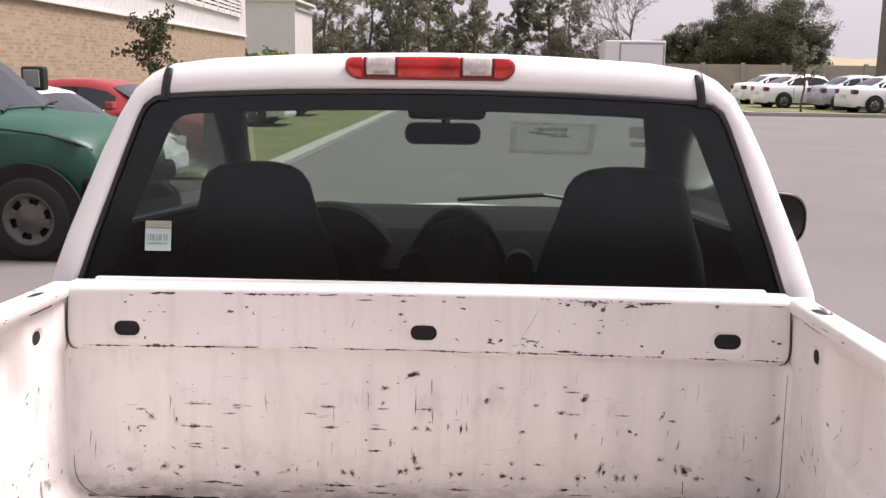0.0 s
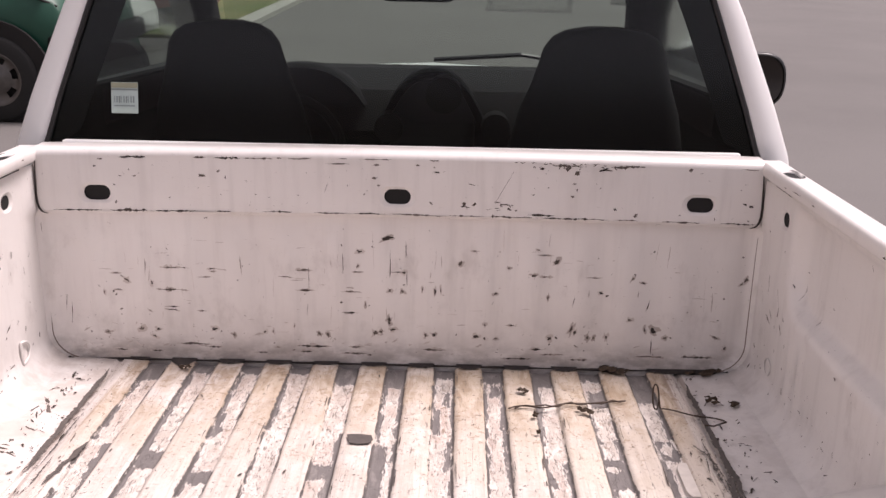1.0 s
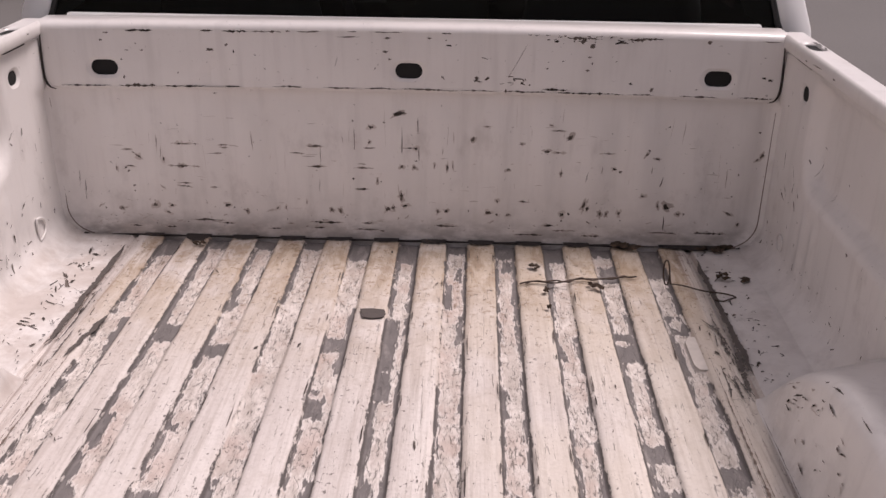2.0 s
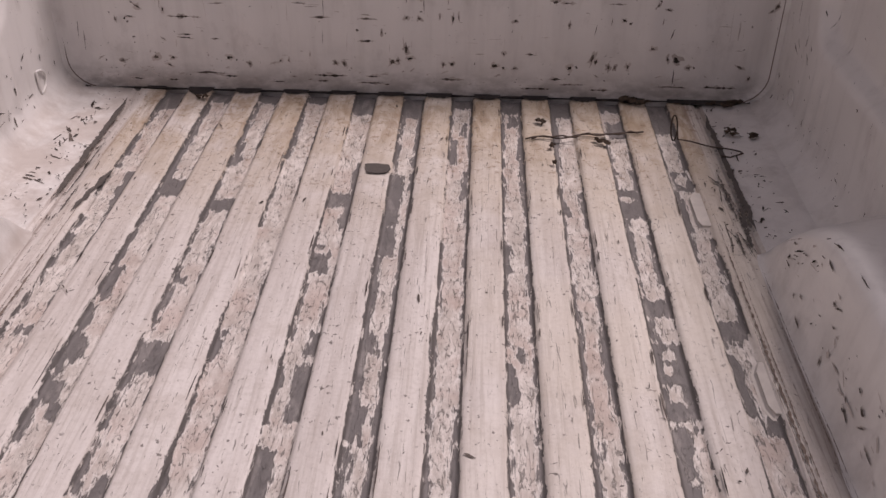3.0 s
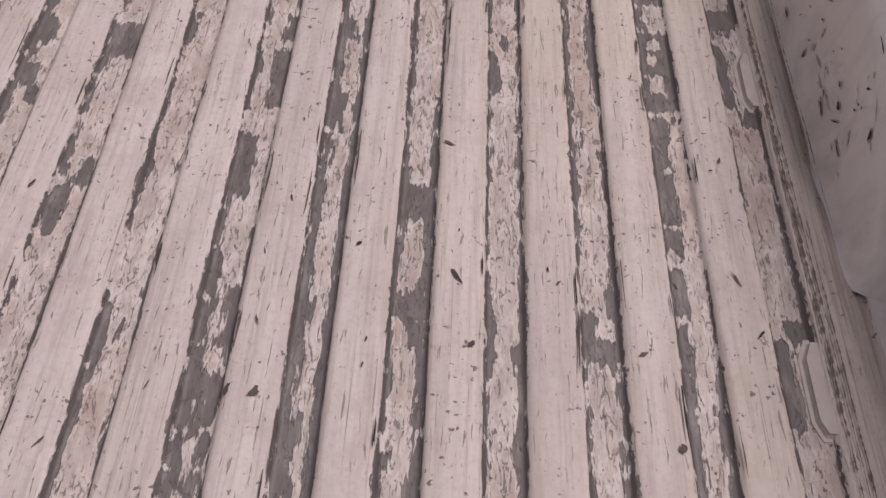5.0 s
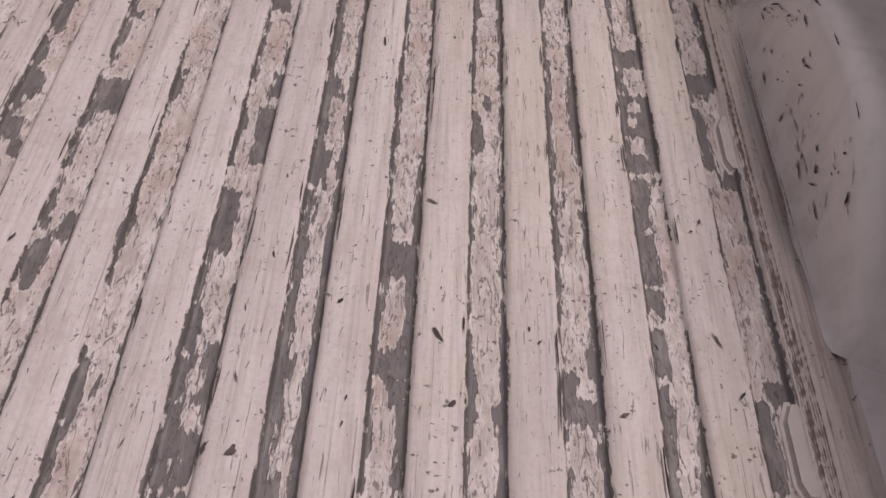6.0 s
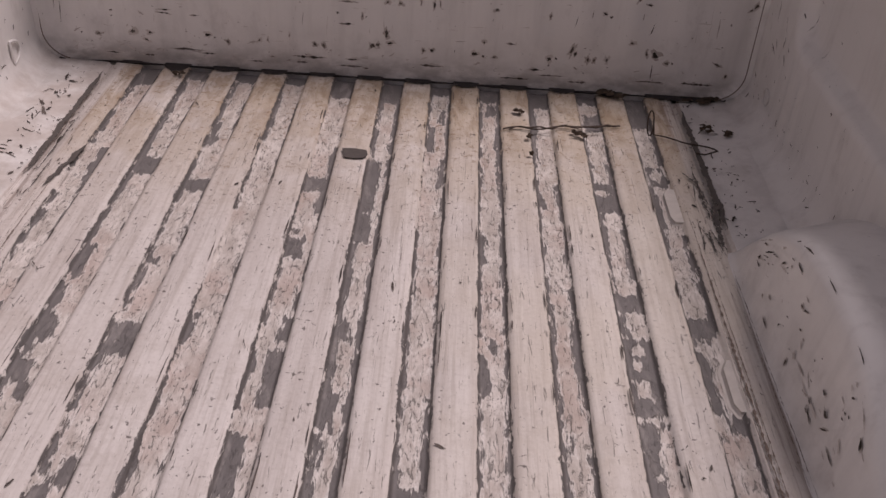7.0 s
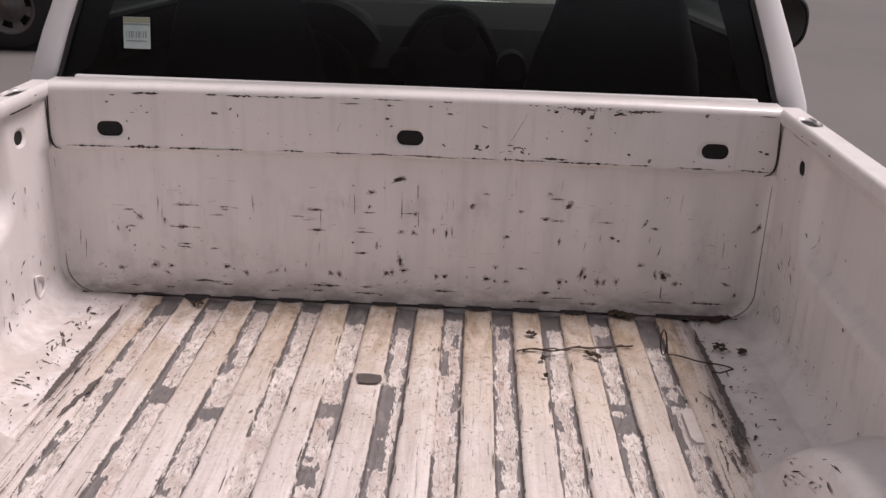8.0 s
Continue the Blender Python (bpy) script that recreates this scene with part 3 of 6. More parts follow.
# crust islands left in bare stretches: along, share across, half width as a share, half length
ISLANDS = {
    4: ((-0.055, 0.5, 0.3, 0.026), (-0.386, 0.35, 0.3, 0.01), (-0.806, 0.45, 0.2, 0.011), (-0.838, 0.35, 0.2, 0.009), (-0.882, 0.45, 0.28, 0.018), (-0.941, 0.55, 0.35, 0.007), (-0.967, 0.8, 0.2, 0.017), (-1.037, 0.42, 0.16, 0.007), (-1.097, 0.75, 0.2, 0.009), (-1.169, 0.2, 0.14, 0.009)),
    5: ((-0.794, 0.45, 0.22, 0.015), (-0.316, 0.5, 0.25, 0.021)),
    0: ((-0.302, 0.5, 0.4, 0.019), (-0.64, 0.4, 0.2, 0.03)),
}
TROUGH = 0.043


def bareness(k, u, v):
    """How far inside the bare metal of trough k a point lies, in centimetres; negative in the crust."""
    best = -1.2
    if v < -1.425:
        v = -2.85 - v
    for y0, y1, a, b in BARE[k]:
        if y0 - 0.02 < v < y1 + 0.02:
            x0 = (a - 0.5) * TROUGH - (0.0022 if a == 0 else 0)
            x1 = (b - 0.5) * TROUGH + (0.0016 if b == 1 else 0)
            best = max(best, 100 * min(u - x0, x1 - u, (v - y0) * 0.7, (y1 - v) * 0.7) - (0.10 if k < -2 else 0.0))
    for y, share, w, half in ISLANDS.get(k, ()):
        e = math.hypot((u - (share - 0.5) * TROUGH) / (w * TROUGH), (v - y) / half)
        best = min(best, (e - 1) * 100 * min(w * TROUGH, half))
    return max(-1.2, min(0.80, best))


def bed_floor():
    bm = bmesh.new()
    cut = ((-0.0300, 0.0), (-0.0255, -0.0006), (-0.0222, -0.0030), (-0.0200, -0.0062), (-0.0180, -0.0085), (-0.0150, -0.009), (-0.0110, -0.009), (-0.0070, -0.009), (-0.0030, -0.009))
    cut = cut + tuple((-u, d) for u, d in reversed(cut))
    prof = [(-0.70, FLOOR + 0.004, None, 0), (-0.592, FLOOR, None, 0), (-0.587, FLOOR - 0.006, None, 0), (-0.580, FLOOR - 0.006, None, 0), (-0.575, FLOOR, None, 0), (-0.545, FLOOR, None, 0)]
    for k in range(-5, 6):
        x = 0.1 * k + 0.001
        prof += [(x + u, FLOOR + d, k, u) for u, d in cut]
        if k < 5:
            prof.append((x + 0.05, FLOOR + 0.0006, None, 0))
    prof += [(0.545, FLOOR, None, 0), (0.575, FLOOR, None, 0), (0.580, FLOOR - 0.006, None, 0), (0.587, FLOOR - 0.006, None, 0), (0.592, FLOOR, None, 0), (0.70, FLOOR + 0.004, None, 0)]
    ys = [0.02, 0.011, 0.007, 0.002, -0.006] + [-0.012 - 0.008 * i for i in range(205)] + [-1.66 - 0.05 * i for i in range(5)]
    bared = bm.verts.layers.float.new("bared")
    vs, marks = [], []
    for y in ys:
        row = []
        nose = 0.016 * smooth01((y - 0.003) / 0.007)
        for x, z, k, u in prof:
            sway = 0.0016 * noise.noise((x * 9, y * 6, 3.0))
            wob = 0.0022 * noise.noise((x * 3, y * 4, 1.0)) + 0.0012 * noise.noise((x * 18, y * 9, 5.0))
            row.append((x + sway, y, min(z, max(z - nose, FLOOR - 0.015)) + wob))
            marks.append(-1.2 if k is None else bareness(k, u, y))
        vs.append(row)
    made = grid(bm, vs)
    for v, d in zip((v for row in made for v in row), marks):
        v[bared] = d
    bm.faces.ensure_lookup_table()
    width = len(prof) - 1
    for i, f in enumerate(bm.faces):
        b = i % width
        # front drop is dark too: the shaded gap at the panel, painted
        f.material_index = 1 if i < 2 * width else 2 if b == 0 or b >= width - 1 else 0
    bmesh.ops.recalc_face_normals(bm, faces=bm.faces)
    return part("bed_floor", bm, [M_FLOOR, M_DARKSTRIP, M_BED], truck, "ribbed cargo floor, worn cream paint with grey dirty troughs", True)


def panel_y(x, z):
    """The face of the lower front panel, with faint upright flutes."""
    flute = 0.0022 * math.sin(x * 62.8) * smooth01((1.04 - z) / 0.05) * smooth01((z - 0.78) / 0.05)
    near = max(0.0, 1 - (wall_x(0.0, z) - abs(x)) / 0.030)
    return 0.014 + flute * (1 - min(1.0, near)) - 0.013 * min(1.0, near) ** 2


def front_panel():
    bm = bmesh.new()
    xs = [-0.745 + 1.49 * i / 240 for i in range(241)]
    zs = [FLOOR - 0.03 + (1.056 - FLOOR + 0.03) * i / 40 for i in range(41)]
    grid(bm, [[(x, panel_y(x, z), z) for x in xs] for z in zs])
    bmesh.ops.recalc_face_normals(bm, faces=bm.faces)
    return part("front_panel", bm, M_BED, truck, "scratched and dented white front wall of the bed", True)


def header():
    """The boxed upper beam of the front wall with three slots."""
    bm = bmesh.new()
    zlo, zhi = 1.058, 1.170
    def place(u, v, d):
        bow = 0.006 * (1 - (u / 0.72) ** 2)
        dent = 0.004 * math.exp(-((u + 0.39) / 0.03) ** 2 - ((v - 1.07) / 0.03) ** 2)
        return (u, -0.002 + d + dent, v + bow)
    cells = []
    x = -HALF
    for c in (-0.6, 0.0, 0.6):
        cells.append((x, c - 0.06, None))
        cells.append((c - 0.06, c + 0.06, c))
        x = c + 0.06
    cells.append((x, HALF, None))
    for a, b, c in cells:
        if c is None:
            k = max(2, int((b - a) / 0.03))
            grid(bm, [[place(a + (b - a) * i / k, zlo + (zhi - zlo) * j / 4, 0) for i in range(k + 1)] for j in range(5)])
        else:
            holed_plate(bm, c, (zlo + zhi) / 2, b - a, zhi - zlo, 0.053, 0.031, lambda u, v, d: place(u, v - 0.019 * (1 if abs(v - 1.115) < 0.03 else 0), d), 0.005)
    k = 60
    xs = [-HALF + 2 * HALF * i / k for i in range(k + 1)]
    top = [[(u, y, z + 0.006 * (1 - (u / 0.72) ** 2)) for u in xs] for y, z in ((-0.002, 1.170), (-0.0015, 1.1735), (0.0, 1.177), (0.0025, 1.180), (0.006, 1.1825), (0.011, 1.1845), (0.020, 1.1855), (0.055, 1.186), (0.062, 1.183), (0.064, 1.10))]
    rounded = grid(bm, top)
    for v in (v for row in rounded for v in row):
        for f in v.link_faces:
            f.smooth = True
    low = [[(u, y, z + 0.006 * (1 - (u / 0.72) ** 2)) for u in xs] for y, z in ((-0.002, 1.058), (0.002, 1.052), (0.02, 1.050))]
    grid(bm, low)
    bmesh.ops.remove_doubles(bm, verts=bm.verts, dist=0.0008)
    bmesh.ops.recalc_face_normals(bm, faces=bm.faces)
    ob = part("header_beam", bm, M_BED, truck, "white upper beam with three slots and scraped edges", False)
    part("cavity", boxed(-0.70, 0.005, 1.062, 0.70, 0.030, 1.168), M_HOLE, ob, "dark hollow behind the slots")
    return ob


def wall_x(y, z):
    """How far the inner side wall stands from the middle at a height."""
    r = 0.062
    if z < FLOOR + r:
        t = (z - FLOOR) / r
        base = 0.732 - r + r * math.sqrt(max(0.0, 1 - (1 - t) ** 2))
    else:
        base = 0.732
    # the pressed field of the side: an upright front edge, a rounded corner, a level lower edge
    a, b, r = -0.163 - y, z - 0.944, 0.075
    d = r - math.hypot(r - a, r - b) if a < r and b < r else min(a, b)
    corner = smooth01((min(d, (1.135 - z) * 1.2) + 0.010) / 0.028)
    swage = 0.0042 * (math.exp(-((y + 0.218) / 0.011) ** 2) + math.exp(-((y + 0.270) / 0.011) ** 2)) * smooth01((0.915 - z) / 0.03) * smooth01((z - 0.765) / 0.04)
    butt = 0.0085 * smooth01((y + 0.045) / 0.035) * smooth01((z - 1.040) / 0.02)
    return base + 0.028 * corner - swage - butt


HOUSE_X = ((0.560, -0.02), (0.570, 0.0), (0.576, 0.05), (0.581, 0.20), (0.587, 0.50), (0.592, 0.78), (0.596, 0.90), (0.603, 0.965), (0.614, 0.992), (0.635, 1.0), (0.69, 1.01), (0.775, 1.02))


def house_point(sign, u, q, proud=0.0):
    """A point of a wheelhouse: u from its front end (1) to its rear end (-1), q from its foot (0) to its top (1)."""
    for (x0, q0), (x1, q1) in zip(HOUSE_X, HOUSE_X[1:]):
        if q <= q1:
            break
    x = x0 + (x1 - x0) * max(0.0, min(1.0, (q - q0) / (q1 - q0)))
    reach = 0.335 + 0.55 * (x - 0.60)
    z = FLOOR + 0.172 * max(0.0, 1 - abs(u) ** 2.4) * q
    dent = 0.004 * noise.noise((u * 2.5, x * 14, 4.0)) * min(1.0, 3 * (1 - abs(u)))
    return (sign * (x - proud * (1.2 - 0.6 * max(0.0, q - 0.4))), -0.885 + u * reach, z + dent + proud * max(0.0, q - 0.3) * 1.4)


def side(sign):
    name = "bed_side"
    bm = bmesh.new()
    ys = [0.03, 0.01, -0.01, -0.03, -0.055, -0.079, -0.105, -0.131] + [-0.143 - 0.008 * i for i in range(22)] + [-0.33 - 0.02 * i for i in range(31)] + [-0.95 - 0.05 * i for i in range(19)] + [-1.88]
    zs = [FLOOR + 0.0004] + [FLOOR + 0.062 * (1 - math.cos(math.pi / 2 * i / 10)) for i in range(1, 11)] + [FLOOR + 0.062 + (1.071 - FLOOR - 0.062) * i / 26 for i in range(1, 27)] + [1.085, 1.099, 1.113, 1.127, 1.14, 1.152]
    rows = [[(sign * wall_x(y, z), y, z) for y in ys] for z in zs]
    def keep(a, b):
        z, y = (zs[a] + zs[a + 1]) / 2, (ys[b] + ys[min(b + 1, len(ys) - 1)]) / 2
        return not (abs(z - 1.099) < 0.028 and abs(y + 0.105) < 0.026)
    grid(bm, rows, keep=keep)
    # the folded rail with its stake pocket
    lip = [(0.732, 1.152), (0.7185, 1.157), (0.7150, 1.162), (0.7145, 1.174), (0.7165, 1.1815), (0.722, 1.184)]
    grid(bm, [[(sign * x, y, z) for y in ys] for x, z in lip])
    outer = [(0.757, 1.184), (0.765, 1.180), (0.771, 1.166), (0.800, 1.10), (0.838, 0.95), (0.850, 0.80), (0.840, 0.55), (0.825, 0.50)]
    def rail_top(u, v, d):
        return (sign * u, v, 1.184 - d)
    grid(bm, [[rail_top(x, y, 0) for y in (0.03, -0.045)] for x in (0.722, 0.757)])
    holed_plate(bm, -0.0925, 0.7395, 0.095, 0.035, 0.060, 0.024, lambda u, v, d: rail_top(v, u, d), 0.005, rim=0.004)
    grid(bm, [[rail_top(x, y, 0) for y in [-0.14] + [-0.2 - 0.1 * i for i in range(17)] + [-1.88]] for x in (0.722, 0.757)])
    def arch_cut(a, b):
        z, y = (outer[a][1] + outer[a + 1][1]) / 2, (ys[b] + ys[min(b + 1, len(ys) - 1)]) / 2
        return math.hypot(y + 0.885, z - 0.36) > 0.44
    grid(bm, [[(sign * x, y, z) for y in ys] for x, z in outer], keep=arch_cut)
    bmesh.ops.recalc_face_normals(bm, faces=bm.faces)
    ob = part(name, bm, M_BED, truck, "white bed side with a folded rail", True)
    # the raised eyelet near the front
    bm = bmesh.new()
    def eye(u, v, d):
        return (sign * (0.732 + d), u, v)
    holed_plate(bm, -0.105, 1.099, 0.052, 0.056, 0.034, 0.027, eye, 0.0045)
    part("eyelet_plate", bm, M_BED, ob, "", False)
    part("cavity", boxed(min(sign * 0.7368, sign * 0.75), -0.128, 1.074, max(sign * 0.7368, sign * 0.75), -0.082, 1.124), M_HOLE, ob)
    x0, x1 = sorted((sign * 0.7275, sign * 0.7515))
    part("pocket_floor", boxed(x0, -0.135, 1.15, x1, -0.05, 1.1785), M_HOLE, ob)
    # the wheelhouse
    bm = bmesh.new()
    rows = [[house_point(sign, -1 + i / 30, q) for _, q in HOUSE_X] for i in range(61)]
    grid(bm, rows)
    bmesh.ops.recalc_face_normals(bm, faces=bm.faces)
    part("wheelhouse", bm, M_BED, truck, "scuffed white wheelhouse inside the bed", True)
    return ob


bed_floor()
front_panel()
header()
for s in (-1, 1):
    side(s)


def cab():
    # outline of the cab's back, half, from the sill up to the middle of the roof
    outer = [(0.812, 1.02), (0.808, 1.10), (0.795, 1.18), (0.764, 1.27), (0.728, 1.36), (0.692, 1.45), (0.659, 1.52), (0.627, 1.575), (0.592, 1.607), (0.552, 1.628), (0.45, 1.642), (0.30, 1.651), (0.15, 1.656), (0.0, 1.658)]
    inner = [(0.735, 1.165), (0.734, 1.17), (0.725, 1.19), (0.700, 1.27), (0.668, 1.36), (0.636, 1.45), (0.612, 1.515), (0.600, 1.540), (0.580, 1.556), (0.555, 1.562), (0.45, 1.568), (0.30, 1.574), (0.15, 1.577), (0.0, 1.578)]
    def back(z, off=0.0):
        return 0.085 + 0.17 * (z - 1.16) + off
    def ring(half, y_of):
        right = [(x, y_of(z), z) for x, z in half]
        return right + [(-x, y, z) for x, y, z in right[-2::-1]]
    mid = [((a[0] * 0.35 + b[0] * 0.65), (a[1] * 0.35 + b[1] * 0.65)) for a, b in zip(outer, inner)]
    bm = bmesh.new()
    soft = [(x * 0.992, z - 0.004) for x, z in outer]
    grid(bm, [ring(inner, lambda z: back(z, 0.012)), ring(inner, lambda z: back(z, 0.0)), ring(mid, lambda z: back(z, -0.004)), ring(soft, lambda z: back(z, 0.0)), ring(outer, lambda z: back(z, 0.012)), ring(outer, lambda z: back(z, 0.12))])
    bmesh.ops.recalc_face_normals(bm, faces=bm.faces)
    part("cab_back", bm, M_WHITE, truck, "glossy white cab back frame", True)
    # lower cab wall behind the bed
    part("cab_wall", boxed(-0.79, 0.088, 0.45, 0.79, 0.12, 1.166, bevel=0.006), M_WHITE, truck)
    part("cab_ledge", boxed(-0.69, 0.068, 1.15, 0.69, 0.084, 1.1885, bevel=0.004), M_WHITE, truck, "white ledge under the rear window")
    # roof skin, with a headliner under it
    top = [p for p in outer if p[1] > 1.57]
    bm = bmesh.new()
    rows = []
    for y, up, sx in ((0.30, 0.0, 1.0), (0.5, 0.018, 1.0), (0.8, 0.026, 1.0), (1.1, 0.014, 0.985), (1.28, -0.02, 0.96)):
        rows.append([(x * sx, y + 0.0, z + up) for x, _, z in ring(top, lambda z: 0)])
    first = ring(top, lambda z: back(z, 0.119))
    grid(bm, [first] + rows)
    grid(bm, [[(x, y, z - 0.03) for x, y, z in row] for row in [first] + rows])
    part("roof", bm, M_WHITE, truck, "glossy white roof", True)
    for s in (-1, 1):
        bm = bmesh.new()
        run = ((0.558, 1.552, -0.006), (0.556, 1.575, -0.008), (0.553, 1.600, -0.0075), (0.551, 1.616, -0.003), (0.5495, 1.626, 0.008), (0.548, 1.630, 0.022))
        run = [(x, back(z, off), z) for x, z, off in run] + [(0.546, 0.3, 1.631), (0.545, 0.7, 1.655), (0.544, 1.2, 1.636)]
        rows = [[(s * (x + a * 0.0085), y + b * 0.004, z - b * 0.002) for a, b in ((-1, 1.5), (-1, 0), (-0.5, -0.4), (0.5, -0.4), (1, 0), (1, 1.5))] for x, y, z in run]
        grid(bm, rows)
        bmesh.ops.recalc_face_normals(bm, faces=bm.faces)
        part("roof_moulding", bm, M_RUBBER, truck, "black rubber roof strip", True)
        # pillars and doors
        bm = bmesh.new()
        grid(bm, [[(s * x, y, z) for x, z in outer[:9]] for y in (0.20, 0.34)])
        pillar = part("rear_pillar", bm, M_WHITE, truck, "white outer pillar", True)
        bm = bmesh.new()
        grid(bm, [[(s * (x - 0.05), y, z) for x, z in outer[:9]] for y in (0.20, 0.34)])
        grid(bm, [[(s * (x - k), 0.34, z) for x, z in outer[:9]] for k in (0, 0.05)])
        part("pillar_trim", bm, M_PLASTIC, pillar, "dark inner trim")
        bm = bmesh.new()
        prism(bm, [(0.34, 0.42), (1.75, 0.42), (1.75, 1.13), (0.34, 1.17)], s * 0.80, s * 0.735, 0)
        door = part("door", bm, M_WHITE, truck, "white cab door")
        bm = bmesh.new()
        prism(bm, [(0.12, 0.55), (1.75, 0.55), (1.75, 1.214), (0.34, 1.268), (0.12, 1.268)], s * 0.734, s * 0.70, 0)
        part("door_trim", bm, M_PLASTIC, door, "dark inner trim")
        bm = prism(bmesh.new(), [(0.34, 1.1715), (1.75, 1.1315), (1.75, 1.214), (0.34, 1.258)], s * 0.806, s * 0.70, 0)
        part("window_sweep", bm, M_RUBBER, door)
        bm = bmesh.new()
        pw = 0.0 if s > 0 else 0.062
        tube(bm, [(s * (0.66 + pw), 1.22, 1.575), (s * (0.735 + pw), 1.50, 1.40), (s * (0.79 + pw), 1.86, 1.13)], [0.045 + pw * 0.3, 0.055 + pw * 0.4, 0.055 + pw * 0.4], 8)
        part("windscreen_pillar", bm, M_PLASTIC, truck, "", True)
        bm = bmesh.new()
        tube(bm, [(s * 0.585, 0.30, 1.562), (s * 0.575, 1.24, 1.555)], 0.03, 8)
        part("roof_rail", bm, M_PLASTIC, truck, "", True)
        bm = bmesh.new()
        grid(bm, [[(s * 0.800, 0.34, 1.21), (s * 0.812, 1.74, 1.17)], [(s * 0.680, 0.34, 1.575), (s * 0.715, 1.24, 1.575)]])
        w = part("door_window", bm, M_SIDEGLASS, truck)
        w.visible_shadow = False
        # outside mirror
        cx = 1.045 if s > 0 else 0.955
        bm = bmesh.new()
        rows = []
        for y, k in ((1.16, 0.90), (1.162, 0.96), (1.17, 1.0), (1.20, 0.98), (1.235, 0.82), (1.255, 0.55), (1.262, 0.2)):
            row = []
            for i in range(28):
                a = math.tau * i / 28
                ca, sa = math.cos(a), math.sin(a)
                row.append((s * (cx + 0.092 * k * math.copysign(abs(ca) ** 0.75, ca)), y, 1.209 + 0.088 * k * math.copysign(abs(sa) ** 0.8, sa)))
            rows.append(row)
        vs = grid(bm, rows, close=True)
        bm.faces.new(vs[-1])
        bmesh.ops.recalc_face_normals(bm, faces=bm.faces)
        mir = part("side_mirror", bm, M_RUBBER, truck, "black outside mirror", True)
        oval = [(s * (cx + 0.083 * math.copysign(abs(math.cos(math.tau * i / 28)) ** 0.75, math.cos(math.tau * i / 28))), 1.209 + 0.079 * math.sin(math.tau * i / 28)) for i in range(28)]
        bm = prism(bmesh.new(), oval, 1.165, 1.172, 1)
        part("mirror_glass", bm, plain("mirror_silver", (0.10, 0.10, 0.105), 0.08, 1.0, 0.02), mir)
        bm = bmesh.new()
        tube(bm, [(s * 0.79, 1.45, 1.14), (s * (cx - 0.095), 1.32, 1.15), (s * cx, 1.22, 1.17)], 0.025, 8)
        part("mirror_arm", bm, M_RUBBER, mir)
    # rear window: pane, painted border, rubber seal
    def scaled_in(half, k):
        cx, cz = 0.0, 1.37
        return [(x * (1 - k * 1.0), cz + (z - cz) * (1 - k * 1.9)) for x, z in half]
    bm = bmesh.new()
    grid(bm, [ring(inner, lambda z: back(z, 0.008)), ring(scaled_in(inner, 0.10), lambda z: back(z, 0.008))])
    part("window_border", bm, M_FRIT, truck, "black painted border of the rear window")
    bm = bmesh.new()
    vs = [bm.verts.new(p) for p in ring(inner, lambda z: back(z, 0.0045))]
    bm.faces.new(vs)
    pane = part("rear_window", bm, M_REAR, truck, "dark tinted rear window")
    pane.visible_shadow = False
    bm = bmesh.new()
    loop = ring(inner, lambda z: back(z, 0.001))
    tube(bm, loop, 0.006, 6)
    part("window_seal", bm, M_RUBBER, truck, "", True)
    # sticker on the pane
    def on_pane(x0, z0, x1, z1, off):
        bm = bmesh.new()
        vs = [(x0, back(z0, off), z0), (x1, back(z0, off), z0), (x1, back(z1, off), z1), (x0, back(z1, off), z1)]
        vb = [(x, y + 0.0006, z) for x, y, z in vs]
        a, b = [bm.verts.new(p) for p in vs], [bm.verts.new(p) for p in vb]
        bm.faces.new(a)
        bm.faces.new(b[::-1])
        for i in range(4):
            bm.faces.new((a[i], b[i], b[(i + 1) % 4], a[(i + 1) % 4]))
        return bm
    st = part("window_sticker", on_pane(-0.594, 1.240, -0.539, 1.302, 0.002), M_PANESTICKER, truck, "white and green paper sticker")
    part("printed_band", on_pane(-0.5935, 1.291, -0.5395, 1.3015, 0.0012), plain("faded_ochre_print", (0.27, 0.28, 0.20), 0.6), st)
    part("printed_band", on_pane(-0.5935, 1.286, -0.5395, 1.2895, 0.0012), M_STICKBAR, st)
    part("printed_band", on_pane(-0.5935, 1.2405, -0.5395, 1.250, 0.0012), plain("pale_green_print", (0.42, 0.52, 0.48), 0.6), st)
    for k in range(9):
        x = -0.588 + 0.0048 * k
        part("printed_bar", on_pane(x, 1.2615, x + 0.0012 + 0.001 * (k % 3), 1.2745, 0.0012), M_STICKBAR, st)
    part("printed_band", on_pane(-0.588, 1.254, -0.546, 1.2565, 0.0012), M_STICKBAR, st)
    # high brake lamp: a boat-shaped bar of bulging lenses in a dark tray
    y0 = back(1.612) - 0.004
    def crest(x):
        q = abs(x + 0.002) / 0.176
        return 1.6500 - 0.003 * q * q - 0.011 * max(0.0, (q - 0.91) / 0.09) ** 2.3
    def keel(x):
        q = abs(x + 0.002) / 0.176
        return 1.6012 + 0.020 * max(0.0, (q - 0.82) / 0.18) ** 2.4
    def lens(x0, x1, lift, proud, bulge, flutes):
        bm = bmesh.new()
        n = max(6, int((x1 - x0) / 0.003))
        xs = [x0 + (x1 - x0) * i / n for i in range(n + 1)]
        rows = []
        for j in range(-1, 12):
            v = max(0.0, min(1.0, j / 10))
            depth = 0.02 if j in (-1, 11) else -proud - bulge * math.sin(math.pi * (0.12 + 0.80 * v))
            row = []
            for i, x in enumerate(xs):
                edge = 1.0 if 0 < i < n else 0.35
